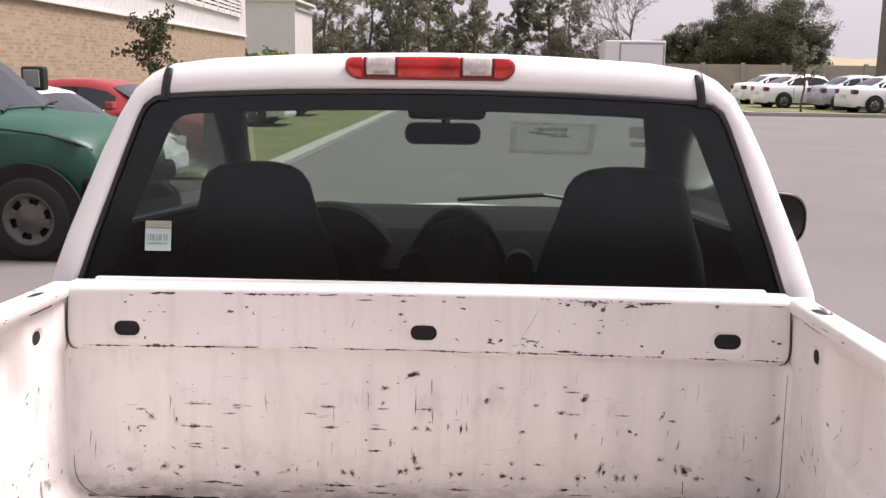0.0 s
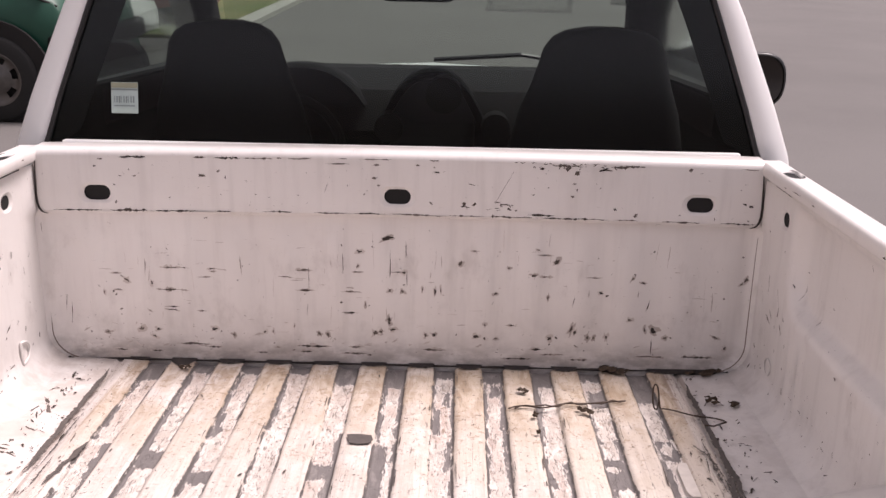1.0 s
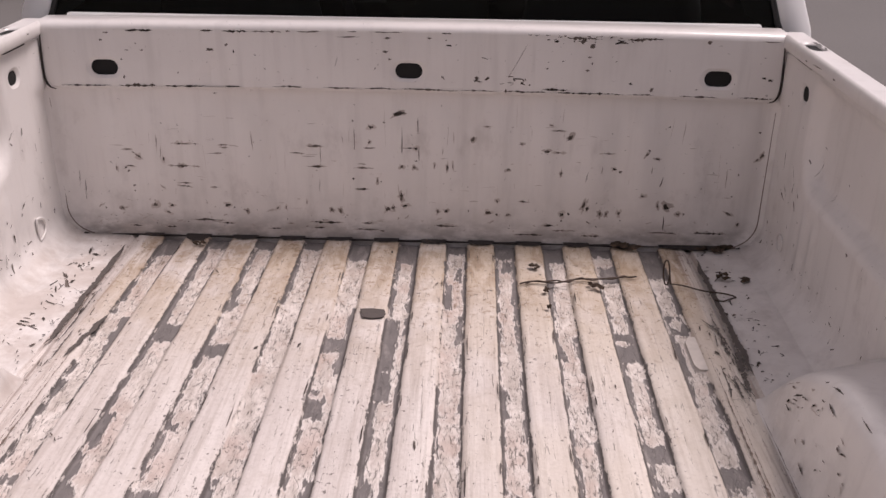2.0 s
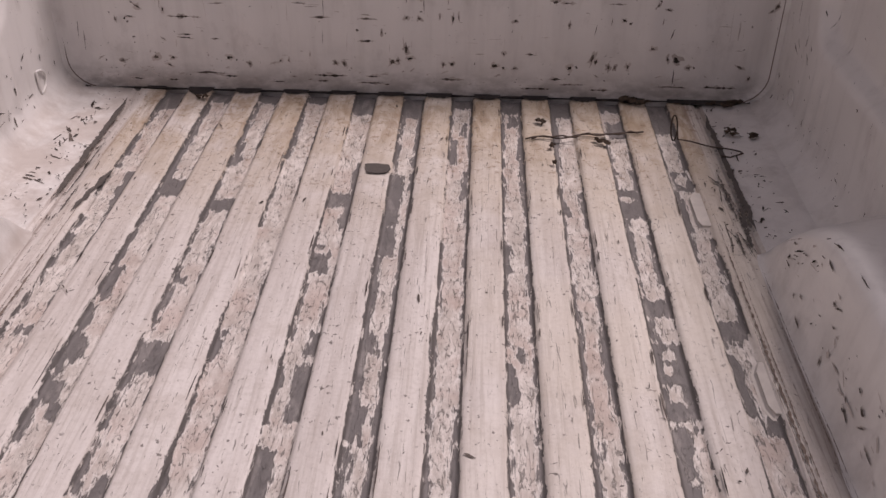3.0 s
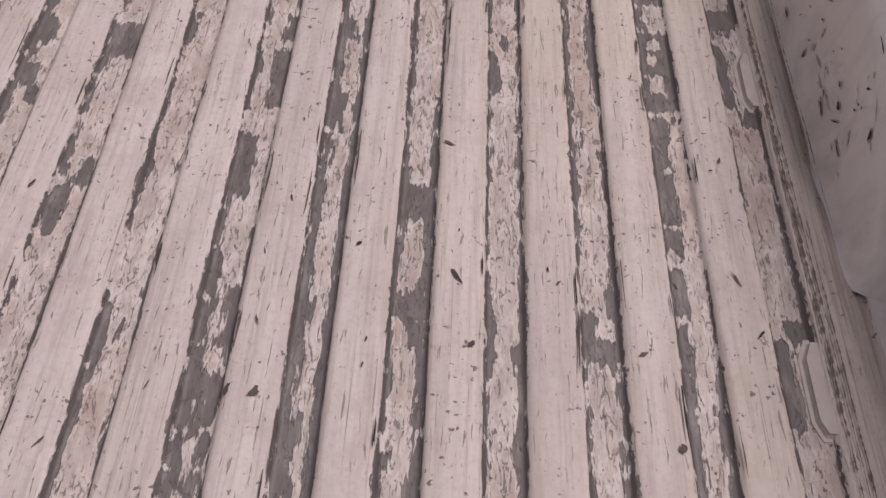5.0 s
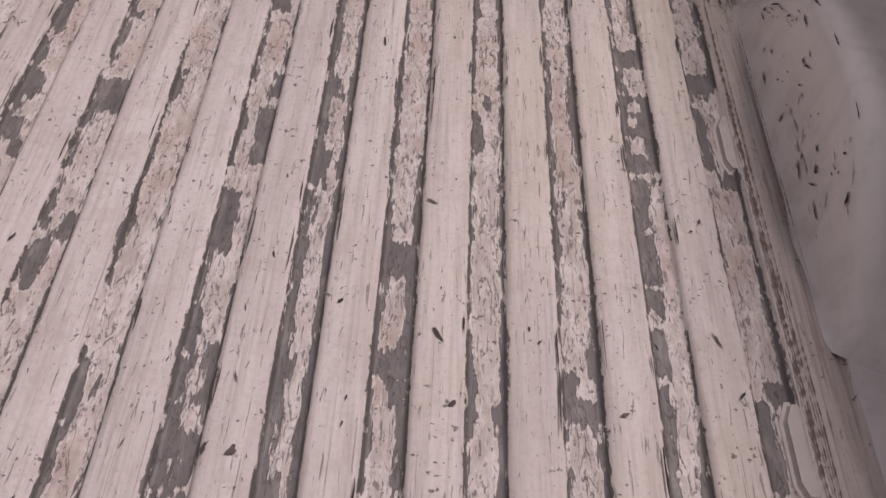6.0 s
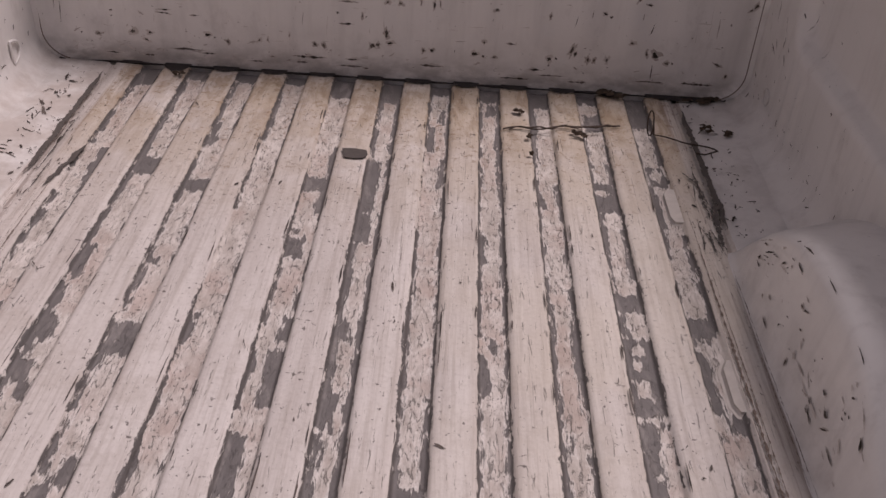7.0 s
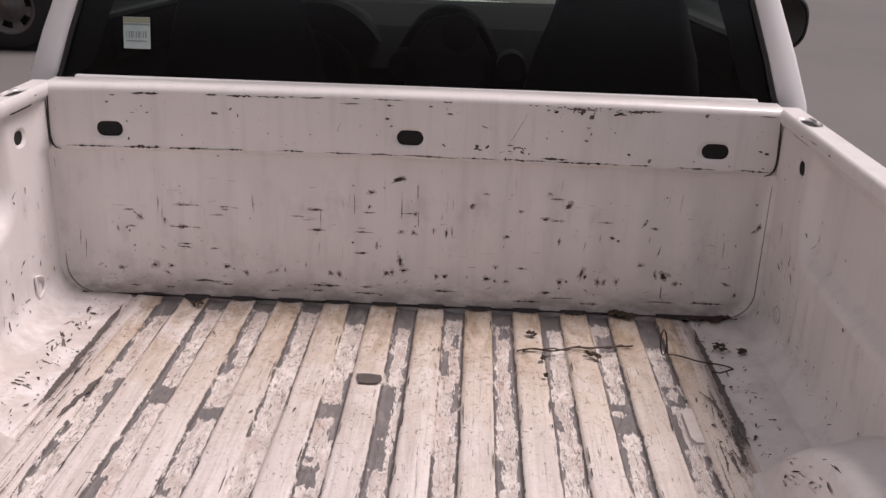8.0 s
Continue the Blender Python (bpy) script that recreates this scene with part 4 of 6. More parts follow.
                row.append((x, y0 + (depth * edge if depth < 0 else depth) + flutes * math.sin(x * 700), crest(x) - 0.0015 + (keel(x) + lift - crest(x) + 0.003) * v))
            rows.append(row)
        grid(bm, rows)
        bmesh.ops.recalc_face_normals(bm, faces=bm.faces)
        return bm
    bl = part("brake_lamp", lens(-0.178, 0.174, -0.0015, 0.008, 0.004, 0.0), M_DARKRED, truck, "red high brake lamp with two clear lenses", True)
    for x0, x1 in ((-0.1765, -0.137), (-0.0705, 0.0625), (0.1295, 0.1725)):
        part("red_lens", lens(x0, x1, 0.003, 0.010, 0.009, 0.0004), M_RED, bl, "", True)
    for x0, x1 in ((-0.1355, -0.0720), (0.0640, 0.1280)):
        clear = part("clear_lens", lens(x0, x1, 0.0085, 0.009, 0.008, 0.0007), M_LENS, bl, "", True)
        xm = (x0 + x1) / 2
        part("bulb_socket", boxed(xm - 0.016, y0 - 0.0185, 1.6135, xm + 0.018, y0 - 0.009, 1.6165, bevel=0.001), M_GREYCLAD, clear, "dark bulb socket")
    # windscreen, header, interior mirror
    bm = bmesh.new()
    grid(bm, [[(-0.76, 1.85, 1.15), (0, 1.93, 1.15), (0.76, 1.85, 1.15)], [(-0.65, 1.25, 1.585), (0, 1.28, 1.60), (0.65, 1.25, 1.585)]])
    ws = part("windscreen", bm, M_CLEAR, truck)
    ws.visible_shadow = False
    part("windscreen_header", boxed(-0.66, 1.2, 1.545, 0.66, 1.27, 1.60, bevel=0.01), M_PLASTIC, truck)
    bm = boxed(-0.14, 1.205, 1.425, 0.105, 1.27, 1.495, bevel=0.030, seg=4)
    im = part("inside_mirror", bm, M_PLASTIC, truck, "dark inside mirror", True)
    part("mirror_stalk", tube(bmesh.new(), [(-0.01, 1.265, 1.48), (-0.01, 1.30, 1.56)], 0.014, 8), M_PLASTIC, im)
    part("mirror_mount", boxed(-0.13, 1.20, 1.505, 0.12, 1.26, 1.55, bevel=0.02, seg=3), M_PLASTIC, truck)
    # paper on the windscreen
    bm = bmesh.new()
    grid(bm, [[(0.22, 1.43, 1.40), (0.47, 1.425, 1.395)], [(0.225, 1.345, 1.49), (0.475, 1.34, 1.485)]])
    paper = part("windscreen_paper", bm, veil("translucent_paper", (0.55, 0.58, 0.55), 0.10), truck, "pale paper on the windscreen")
    print_mat = veil("faded_print", (0.06, 0.06, 0.065), 0.55)
    for x0, x1, a, b in [(0.285 + 0.0125 * i, 0.293 + 0.0125 * i + 0.002 * (i % 2), 0.80 - 0.03 * (i % 3), 0.91) for i in range(9)] + [(0.262, 0.305, 0.70, 0.75), (0.29, 0.36, 0.64, 0.70), (0.335, 0.405, 0.56, 0.62), (0.37, 0.39, 0.62, 0.70)]:
        bm = bmesh.new()
        ya, yb = 1.43 - 0.085 * a - 0.004, 1.43 - 0.085 * b - 0.004
        grid(bm, [[(x0, ya, 1.40 + 0.09 * a), (x1, ya, 1.398 + 0.09 * a)], [(x0, yb, 1.40 + 0.09 * b), (x1, yb, 1.398 + 0.09 * b)]])
        part("printed_bar", bm, print_mat, paper)
    tape = veil("clear_tape", (0.75, 0.78, 0.75), 0.30)
    def on_screen(x0, x1, a, b, off):
        bm = bmesh.new()
        ya, yb = 1.43 - 0.085 * a - off, 1.43 - 0.085 * b - off
        return grid(bm, [[(x0, ya, 1.40 + 0.09 * a), (x1, ya, 1.397 + 0.09 * a)], [(x0, yb, 1.40 + 0.09 * b), (x1, yb, 1.397 + 0.09 * b)]]) and bm
    for x0, x1, a, b in ((0.20, 0.49, 0.98, 1.10), (0.20, 0.49, -0.10, 0.02), (0.205, 0.225, 0.02, 0.98), (0.468, 0.488, 0.02, 0.98)):
        part("tape_strip", on_screen(x0, x1, a, b, 0.004), tape, paper, "clear tape")
    part("small_notice", on_screen(0.60, 0.68, 0.55, 1.0, 0.004), veil("dark_film", (0.10, 0.11, 0.10), 0.45), truck, "small dark sticker")
    part("small_notice", on_screen(0.61, 0.685, 0.22, 0.42, 0.004), veil("dark_film", (0.10, 0.11, 0.10), 0.45), truck, "small dark sticker")
    # dashboard, steering wheel, floor
    bm = bmesh.new()
    prism(bm, [(1.18, 0.80), (1.20, 1.02), (1.30, 1.14), (1.55, 1.185), (1.90, 1.16), (1.90, 0.70), (1.3, 0.7)], -0.72, 0.72, 0)
    part("dashboard", bm, M_DASH, truck, "grey dashboard")
    bm = bmesh.new()
    ringp = []
    for i in range(33):
        a = math.tau * i / 32
        c = Vector((-0.42, 1.06, 0.965)) + Vector((0.18 * math.cos(a), 0.07 * math.sin(a), 0.168 * math.sin(a)))
        ringp.append(c)
    tube(bm, ringp, 0.016, 8)
    sw = part("steering_wheel", bm, M_PLASTIC, truck, "black steering wheel", True)
    part("hub", boxed(-0.48, 1.06, 0.95, -0.34, 1.10, 1.06, bevel=0.02), M_PLASTIC, sw)
    part("steering_column", tube(bmesh.new(), [(-0.41, 1.08, 1.0), (-0.41, 1.3, 0.95)], 0.035, 8), M_PLASTIC, sw)
    bm = bmesh.new()
    rows = []
    for y, k in ((1.19, 0.92), (1.20, 1.0), (1.30, 1.0), (1.42, 0.8), (1.50, 0.4)):
        rows.append([(-0.39 + 0.21 * u, y, 1.10 + 0.128 * k * (1 - abs(u) ** 2.6)) for u in [-1 + i / 8 for i in range(17)]])
    vs = grid(bm, rows)
    bm.faces.new(vs[0])
    part("instrument_hood", bm, M_PLASTIC, truck, "dark instrument hood", True)
    mid_grey = plain("mid_grey_plastic", (0.030, 0.029, 0.030), 0.6, 0, 0.25, 60, spec=0.3)
    stack = part("centre_console", boxed(-0.10, 1.15, 0.80, 0.17, 1.24, 1.08, bevel=0.04, seg=4), mid_grey, truck, "grey centre console", True)
    # added arch and disc, shaped after a dark reflection in the rear window
    bm = bmesh.new()
    rows = []
    for y, k in ((1.125, 0.95), (1.135, 1.0), (1.22, 1.0), (1.34, 0.86), (1.46, 0.55)):
        rows.append([(0.036 + 0.172 * u, y, 1.045 + 0.182 * k * (1 - abs(u) ** 2.5)) for u in [-1 + i / 10 for i in range(21)]])
    grid(bm, rows)
    arch_shape = part("reflected_arch", bm, M_PLASTIC, truck, "added dark arch over the dashboard, shaped after a reflection", True)
    face = [(0.036 + 0.138 * u, 1.06 + 0.135 * (1 - abs(u) ** 2.5)) for u in [-1 + i / 10 for i in range(21)]]
    part("arch_face", prism(bmesh.new(), face, 1.150, 1.165, 1), mid_grey, arch_shape, "grey inner face")
    for x, z, r, owner in ((0.071, 1.150, 0.056, arch_shape), (-0.10, 1.045, 0.045, stack), (0.235, 1.05, 0.045, stack)):
        circle = [(x + r * math.cos(math.tau * i / 24), z + r * math.sin(math.tau * i / 24)) for i in range(24)]
        part("round_vent", prism(bmesh.new(), circle, 1.112, 1.20, 1), M_HOLE, owner, "round dark vent")
    part("cab_floor", boxed(-0.74, 0.12, 0.50, 0.74, 1.95, 0.54), M_PLASTIC, truck)
    # hood and nose
    bm = bmesh.new()
    rows = []
    for y, z, w in ((1.94, 1.118, 0.76), (2.2, 1.139, 0.78), (2.6, 1.092, 0.78), (2.95, 0.98, 0.74), (3.05, 0.90, 0.70), (3.08, 0.50, 0.70)):
        rows.append([(x * w, y - 0.05 * x * x, z - 0.13 * abs(x) ** 3) for x in (-1.05, -0.9, -0.5, 0, 0.5, 0.9, 1.05)])
    grid(bm, rows)
    part("hood", bm, M_WHITE, truck, "white hood", True)
    for s in (-1, 1):
        bm = bmesh.new()
        prism(bm, [(1.76, 0.45), (1.76, 1.02), (2.6, 0.95), (3.03, 0.84), (3.03, 0.45), (2.78, 0.45), (2.72, 0.68), (2.45, 0.80), (2.18, 0.68), (2.12, 0.45)], s * 0.83, s * 0.80, 0)
        part("front_wing", bm, M_WHITE, truck, "white front wing")
    # wipers
    bm = bmesh.new()
    tube(bm, [(0.02, 1.86, 1.185), (0.35, 1.80, 1.215), (0.52, 1.82, 1.19)], 0.009, 6)
    part("wiper", bm, M_RUBBER, truck)


def seat(x, k=1.0):
    bm = boxed(x - 0.25, 0.50, 0.60, x + 0.25, 1.0, 0.80, bevel=0.05, seg=3)
    s = part("seat", bm, M_SEAT, truck, "charcoal cloth bucket seat", True)
    bm = bmesh.new()
    rows = []
    for i, (z, w) in enumerate(((0.72, 0.24), (0.95, 0.24), (1.12, 0.22), (1.22, 0.195), (1.28, 0.17), (1.33, 0.155), (1.365, 0.145), (1.39, 0.125), (1.405, 0.095), (1.412, 0.05))):
        w *= k
        y, th = 0.50 - 0.20 * (z - 0.72) - 0.0, 0.075 if z < 1.3 else 0.06
        row = []
        for j in range(20):
            a = math.tau * j / 20
            c, q = math.cos(a), math.sin(a)
            row.append((x + w * math.copysign(abs(c) ** 0.5, c), y + th * math.copysign(abs(q) ** 0.7, q), z))
        rows.append(row)
    vs = grid(bm, rows, close=True)
    bm.faces.new(vs[-1])
    bm.faces.new(vs[0][::-1])
    part("seat_back", bm, M_SEAT, s, "", True)


cab()
seat(-0.42, 0.86)
seat(0.445, 0.95)


def wheel(parent, m, radius=0.34, width=0.22, name="wheel"):
    bm = bmesh.new()
    prof = [(-0.5, 0.62), (-0.5, 0.90), (-0.42, 0.98), (-0.2, 1.0), (0.2, 1.0), (0.42, 0.98), (0.5, 0.90), (0.5, 0.62)]
    n = 36
    rows = [[(width * u, radius * q * math.cos(math.tau * k / n), radius * q * math.sin(math.tau * k / n)) for k in range(n)] for u, q in prof]
    grid(bm, rows, close=True)
    bmesh.ops.recalc_face_normals(bm, faces=bm.faces)
    w = part("wheel", bm, M_TYRE, parent, "", True)
    w.matrix_basis = m
    bm = bmesh.new()
    prof = [(0.46, 0.64), (0.50, 0.62), (0.44, 0.56), (0.30, 0.50), (0.30, 0.36), (0.40, 0.30), (0.42, 0.14), (0.48, 0.12), (0.48, 0.01)]
    rows = [[(width * u, radius * q * math.cos(math.tau * k / n), radius * q * math.sin(math.tau * k / n)) for k in range(n)] for u, q in prof]
    vs = grid(bm, rows, close=True, keep=lambda a, b: not (a == 3 and b % 6 in (0, 1, 2)))
    bm.faces.new(vs[-1])
    bmesh.ops.recalc_face_normals(bm, faces=bm.faces)
    part("rim", bm, M_RIM, w, "", True)
    bm = bmesh.new()
    rows = [[(width * u, radius * 0.62 * math.cos(math.tau * k / n), radius * 0.62 * math.sin(math.tau * k / n)) for k in range(n)] for u in (-0.4, 0.1)]
    vs = grid(bm, rows, close=True)
    bm.faces.new(vs[0])
    bm.faces.new(vs[1])
    part("brake_drum", bm, M_HOLE, w)
    return w


for y in (-0.885, 2.45):
    for s in (-1, 1):
        # each wheel reaches down to the level ground under the raked body
        low = (RAKE.inverted() @ Vector((0, y, 0))).z
        wheel(truck, pose(s * 0.74, y, low + 0.345, 0, 0, 0 if s > 0 else 180), 0.345, 0.22)

# ---- ground ----
bm = bmesh.new()
grid(bm, [[(x, y, 0) for y in (-400, -40, 0, 40, 120, 1500)] for x in (-900, -40, -3, 40, 900)])
bmesh.ops.recalc_face_normals(bm, faces=bm.faces)
tagged(part("ground", bm, M_ASPHALT), "pale grey worn asphalt yard", "ground", kind="structure")


# ---- wear on the bed: chips, scrapes and litter ----
def scatter(seed, count, u0, u1, v0, v1, a, b, deg, spread):
    rnd = random.Random(seed)
    return [(rnd.uniform(u0, u1), rnd.uniform(v0, v1), a * (0.3 + 1.9 * rnd.random() ** 3), b * (0.4 + 1.1 * rnd.random() ** 2), deg + rnd.uniform(-spread, spread)) for _ in range(count)]


def scrapes(bm, runs, place, seed, ragged=1.0):
    """Long ragged strips of bare metal: (u0, u1, v, width) each, with a jagged, broken outline."""
    rnd = random.Random(seed)
    for u0, u1, v, w in runs:
        n = max(4, int((u1 - u0) / 0.004))
        low, high = [], []
        drift = 0.0
        for i in range(n + 1):
            u = u0 + (u1 - u0) * i / n
            drift = 0.8 * drift + rnd.gauss(0, 0.07) * w
            k = min(1.0, (3.0 + 6 * (1 - ragged)) * i / n, (3.0 + 6 * (1 - ragged)) * (n - i) / n) * (1 - ragged + ragged * (0.15 + 1.1 * rnd.random() ** 1.6))
            low.append(bm.verts.new(place(u, v + drift - w * 0.5 * k)))
            high.append(bm.verts.new(place(u, v + drift + w * 0.5 * k)))
        for i in range(n):
            bm.faces.new((low[i], low[i + 1], high[i + 1], high[i]))
    return bm


def panel_marks():
    spots, runs = [], []
    # rungs, nicks and uprights left by cargo
    runs += [(-0.59, -0.576, 0.923, 0.0037), (-0.486, -0.449, 0.938, 0.005), (-0.445, -0.432, 0.939, 0.0025), (-0.496, -0.455, 0.89, 0.0062), (-0.481, -0.459, 0.852, 0.0037), (-0.482, -0.458, 0.845, 0.005), (-0.413, -0.386, 0.919, 0.0025), (-0.389, -0.373, 0.937, 0.0037), (-0.387, -0.376, 0.931, 0.0025), (-0.241, -0.218, 0.924, 0.0037), (-0.209, -0.179, 0.939, 0.005), (-0.209, -0.174, 0.895, 0.005), (-0.111, -0.079, 0.894, 0.0037), (-0.114, -0.084, 0.848, 0.0037), (-0.091, -0.074, 0.937, 0.0025), (-0.016, 0.019, 0.939, 0.0025), (0.149, 0.165, 0.988, 0.0025), (0.286, 0.314, 0.982, 0.0025), (0.273, 0.285, 0.939, 0.0062), (0.293, 0.314, 0.936, 0.005), (0.389, 0.414, 0.936, 0.0037), (-0.202, -0.178, 0.759, 0.0062), (-0.097, -0.073, 0.771, 0.005), (-0.097, -0.081, 0.756, 0.005)]
    runs += [(-0.067, -0.052, 0.754, 0.005), (0.281, 0.302, 0.775, 0.005), (0.228, 0.247, 0.827, 0.0037), (-0.588, -0.572, 0.887, 0.0037), (-0.412, -0.4, 0.845, 0.0025), (-0.449, -0.435, 0.89, 0.0025)]
    spots += [(-0.56, 0.909, 0.0159, 0.0091, -30), (-0.571, 0.917, 0.0068, 0.0034, -30), (-0.608, 0.882, 0.0113, 0.0034, 90), (-0.59, 0.884, 0.0068, 0.0045, 60), (-0.585, 0.876, 0.0068, 0.0045, 40), (-0.576, 0.844, 0.0079, 0.0045, 0), (-0.577, 0.832, 0.0057, 0.0034, 0), (-0.508, 0.904, 0.0102, 0.0034, 90), (-0.608, 0.793, 0.0113, 0.0057, 0), (-0.537, 0.802, 0.0147, 0.0091, 30), (-0.502, 0.802, 0.0102, 0.0068, 0), (-0.383, 0.805, 0.0136, 0.0091, -20), (-0.369, 0.8, 0.0068, 0.0045, 0), (-0.342, 0.792, 0.0102, 0.0057, -40), (-0.278, 0.8, 0.0091, 0.0057, 60), (-0.26, 0.802, 0.0091, 0.0034, 90), (-0.163, 0.799, 0.0102, 0.0068, -30), (-0.145, 0.798, 0.0102, 0.0057, 90), (-0.116, 0.871, 0.0068, 0.0045, 0)]
    spots += [(-0.067, 0.866, 0.0091, 0.0034, 90), (-0.059, 0.865, 0.0057, 0.0034, 90), (-0.047, 0.804, 0.0159, 0.0113, 0), (-0.034, 0.808, 0.0102, 0.0079, 30), (-0.017, 0.833, 0.0181, 0.0091, 90), (-0.009, 0.813, 0.0159, 0.0057, 10), (-0.016, 0.899, 0.0091, 0.0068, 0), (0.01, 0.897, 0.0102, 0.0068, -30), (0.013, 0.938, 0.0091, 0.0057, 0), (0.013, 0.911, 0.0057, 0.0045, 0), (0.051, 0.902, 0.0091, 0.0023, 90), (0.078, 0.899, 0.0159, 0.0045, 90), (0.089, 0.903, 0.0181, 0.0023, 90), (0.059, 0.802, 0.0091, 0.0068, 90), (0.076, 0.803, 0.0102, 0.0068, -30), (-0.079, 0.981, 0.0125, 0.0079, 0), (-0.082, 0.949, 0.0102, 0.0045, 60), (-0.051, 0.992, 0.0057, 0.0034, 0), (-0.019, 1.012, 0.0272, 0.0102, 15)]
    spots += [(0.129, 0.959, 0.0147, 0.0079, 60), (0.324, 0.968, 0.017, 0.0079, 50), (0.228, 0.952, 0.0091, 0.0034, 0), (0.203, 0.897, 0.0091, 0.0057, 20), (0.419, 0.903, 0.0091, 0.0057, -30), (0.431, 0.897, 0.0079, 0.0057, 0), (0.482, 0.937, 0.0113, 0.0045, 60), (0.485, 0.945, 0.0057, 0.0045, 0), (0.503, 0.927, 0.0102, 0.0034, -20), (0.182, 0.828, 0.0091, 0.0057, 90), (0.165, 0.802, 0.0136, 0.0091, 10), (0.182, 0.797, 0.0079, 0.0057, 0), (0.205, 0.797, 0.0091, 0.0045, 0), (0.123, 0.803, 0.0057, 0.0034, 90), (0.317, 0.8, 0.0113, 0.0091, 90), (0.331, 0.802, 0.0079, 0.0068, 0), (0.362, 0.823, 0.0272, 0.0057, 70), (0.369, 0.816, 0.0136, 0.0057, 80), (0.396, 0.804, 0.0136, 0.0079, 90)]
    spots += [(0.41, 0.804, 0.0091, 0.0057, 90), (0.435, 0.805, 0.0136, 0.0068, 90), (0.482, 0.846, 0.0113, 0.0068, -10), (0.514, 0.824, 0.0125, 0.0045, 90), (0.531, 0.822, 0.0193, 0.0125, -20), (0.558, 0.808, 0.0091, 0.0079, 0), (0.569, 0.808, 0.0079, 0.0068, 0), (0.662, 0.811, 0.0147, 0.0057, -25), (0.682, 0.787, 0.0136, 0.0057, 80), (0.67, 0.898, 0.0068, 0.0034, 90), (0.663, 0.85, 0.0057, 0.0034, 0), (0.711, 0.938, 0.0147, 0.0068, 60), (0.703, 0.929, 0.0091, 0.0034, 45), (0.701, 0.987, 0.0079, 0.0034, 0), (0.521, 0.994, 0.0057, 0.0045, 0), (0.311, 0.891, 0.0136, 0.0034, 90), (0.363, 0.883, 0.034, 0.0017, 80), (0.517, 0.876, 0.034, 0.0023, 75), (-0.112, 0.957, 0.051, 0.0023, 90)]
    spots += [(-0.015, 0.956, 0.068, 0.0023, 90), (0.017, 0.986, 0.0419, 0.0023, 90), (0.53, 0.79, 0.0453, 0.0023, 90), (-0.681, 0.835, 0.0566, 0.0023, 85), (-0.69, 0.859, 0.0453, 0.0017, 84), (-0.183, 0.918, 0.051, 0.0014, 90), (0.019, 0.924, 0.0453, 0.0017, 90)]
    # fine dirt low on the panel and in its corner
    dirt = scatter(11, 60, -0.66, 0.66, 0.752, 0.795, 0.012, 0.004, 0, 50) + scatter(12, 40, -0.66, -0.40, 0.755, 0.815, 0.011, 0.0035, 10, 60)
    spots += scatter(16, 16, -0.66, 0.66, 0.755, 0.80, 0.008, 0.004, 0, 40)
    spots += scatter(13, 60, -0.66, 0.66, 0.76, 1.03, 0.004, 0.0022, 0, 90)
    spots += scatter(14, 10, -0.66, 0.66, 0.80, 1.0, 0.035, 0.0009, 90, 8)
    rnd = random.Random(4)
    for x in (-0.60, -0.52, -0.46, -0.40, -0.30, -0.21, -0.12, 0.05, 0.22, 0.30, 0.36, 0.50, 0.60):
        runs.append((x, x + rnd.uniform(0.02, 0.07), rnd.uniform(0.752, 0.775), rnd.uniform(0.003, 0.006)))
    put = lambda u, v: (u, panel_y(u, v) - 0.0007, v)
    spots = [(u, v, a * 0.95, b * 1.05, deg) for u, v, a, b, deg in spots]
    bm = flecks(bmesh.new(), spots, put, 5, 12, 0.82)
    scrapes(bm, runs, put, 15)
    soft = lambda u, v: (u, panel_y(u, v) - 0.0004, v)
    rub = flecks(bmesh.new(), [(u, v, a * 1.7 + 0.003, b * 1.8 + 0.002, deg) for u, v, a, b, deg in spots if 0.008 < a < 0.03] + dirt + scatter(18, 70, -0.62, 0.66, 0.80, 1.0, 0.020, 0.0022, 0, 6) + scatter(19, 34, -0.62, 0.66, 0.82, 1.02, 0.045, 0.0016, 90, 6), soft, 25, 12, 0.8)
    scrapes(rub, [(a - 0.006, b + 0.006, v, w * 1.8) for a, b, v, w in runs], soft, 26)
    tagged(part("paint_wear", rub, M_SCUFF, truck, "grey scuffs round the chips"), kind="stuff")
    tagged(part("paint_wear", bm, M_CHIP, truck, "dark paint chips and scrapes"), kind="stuff")


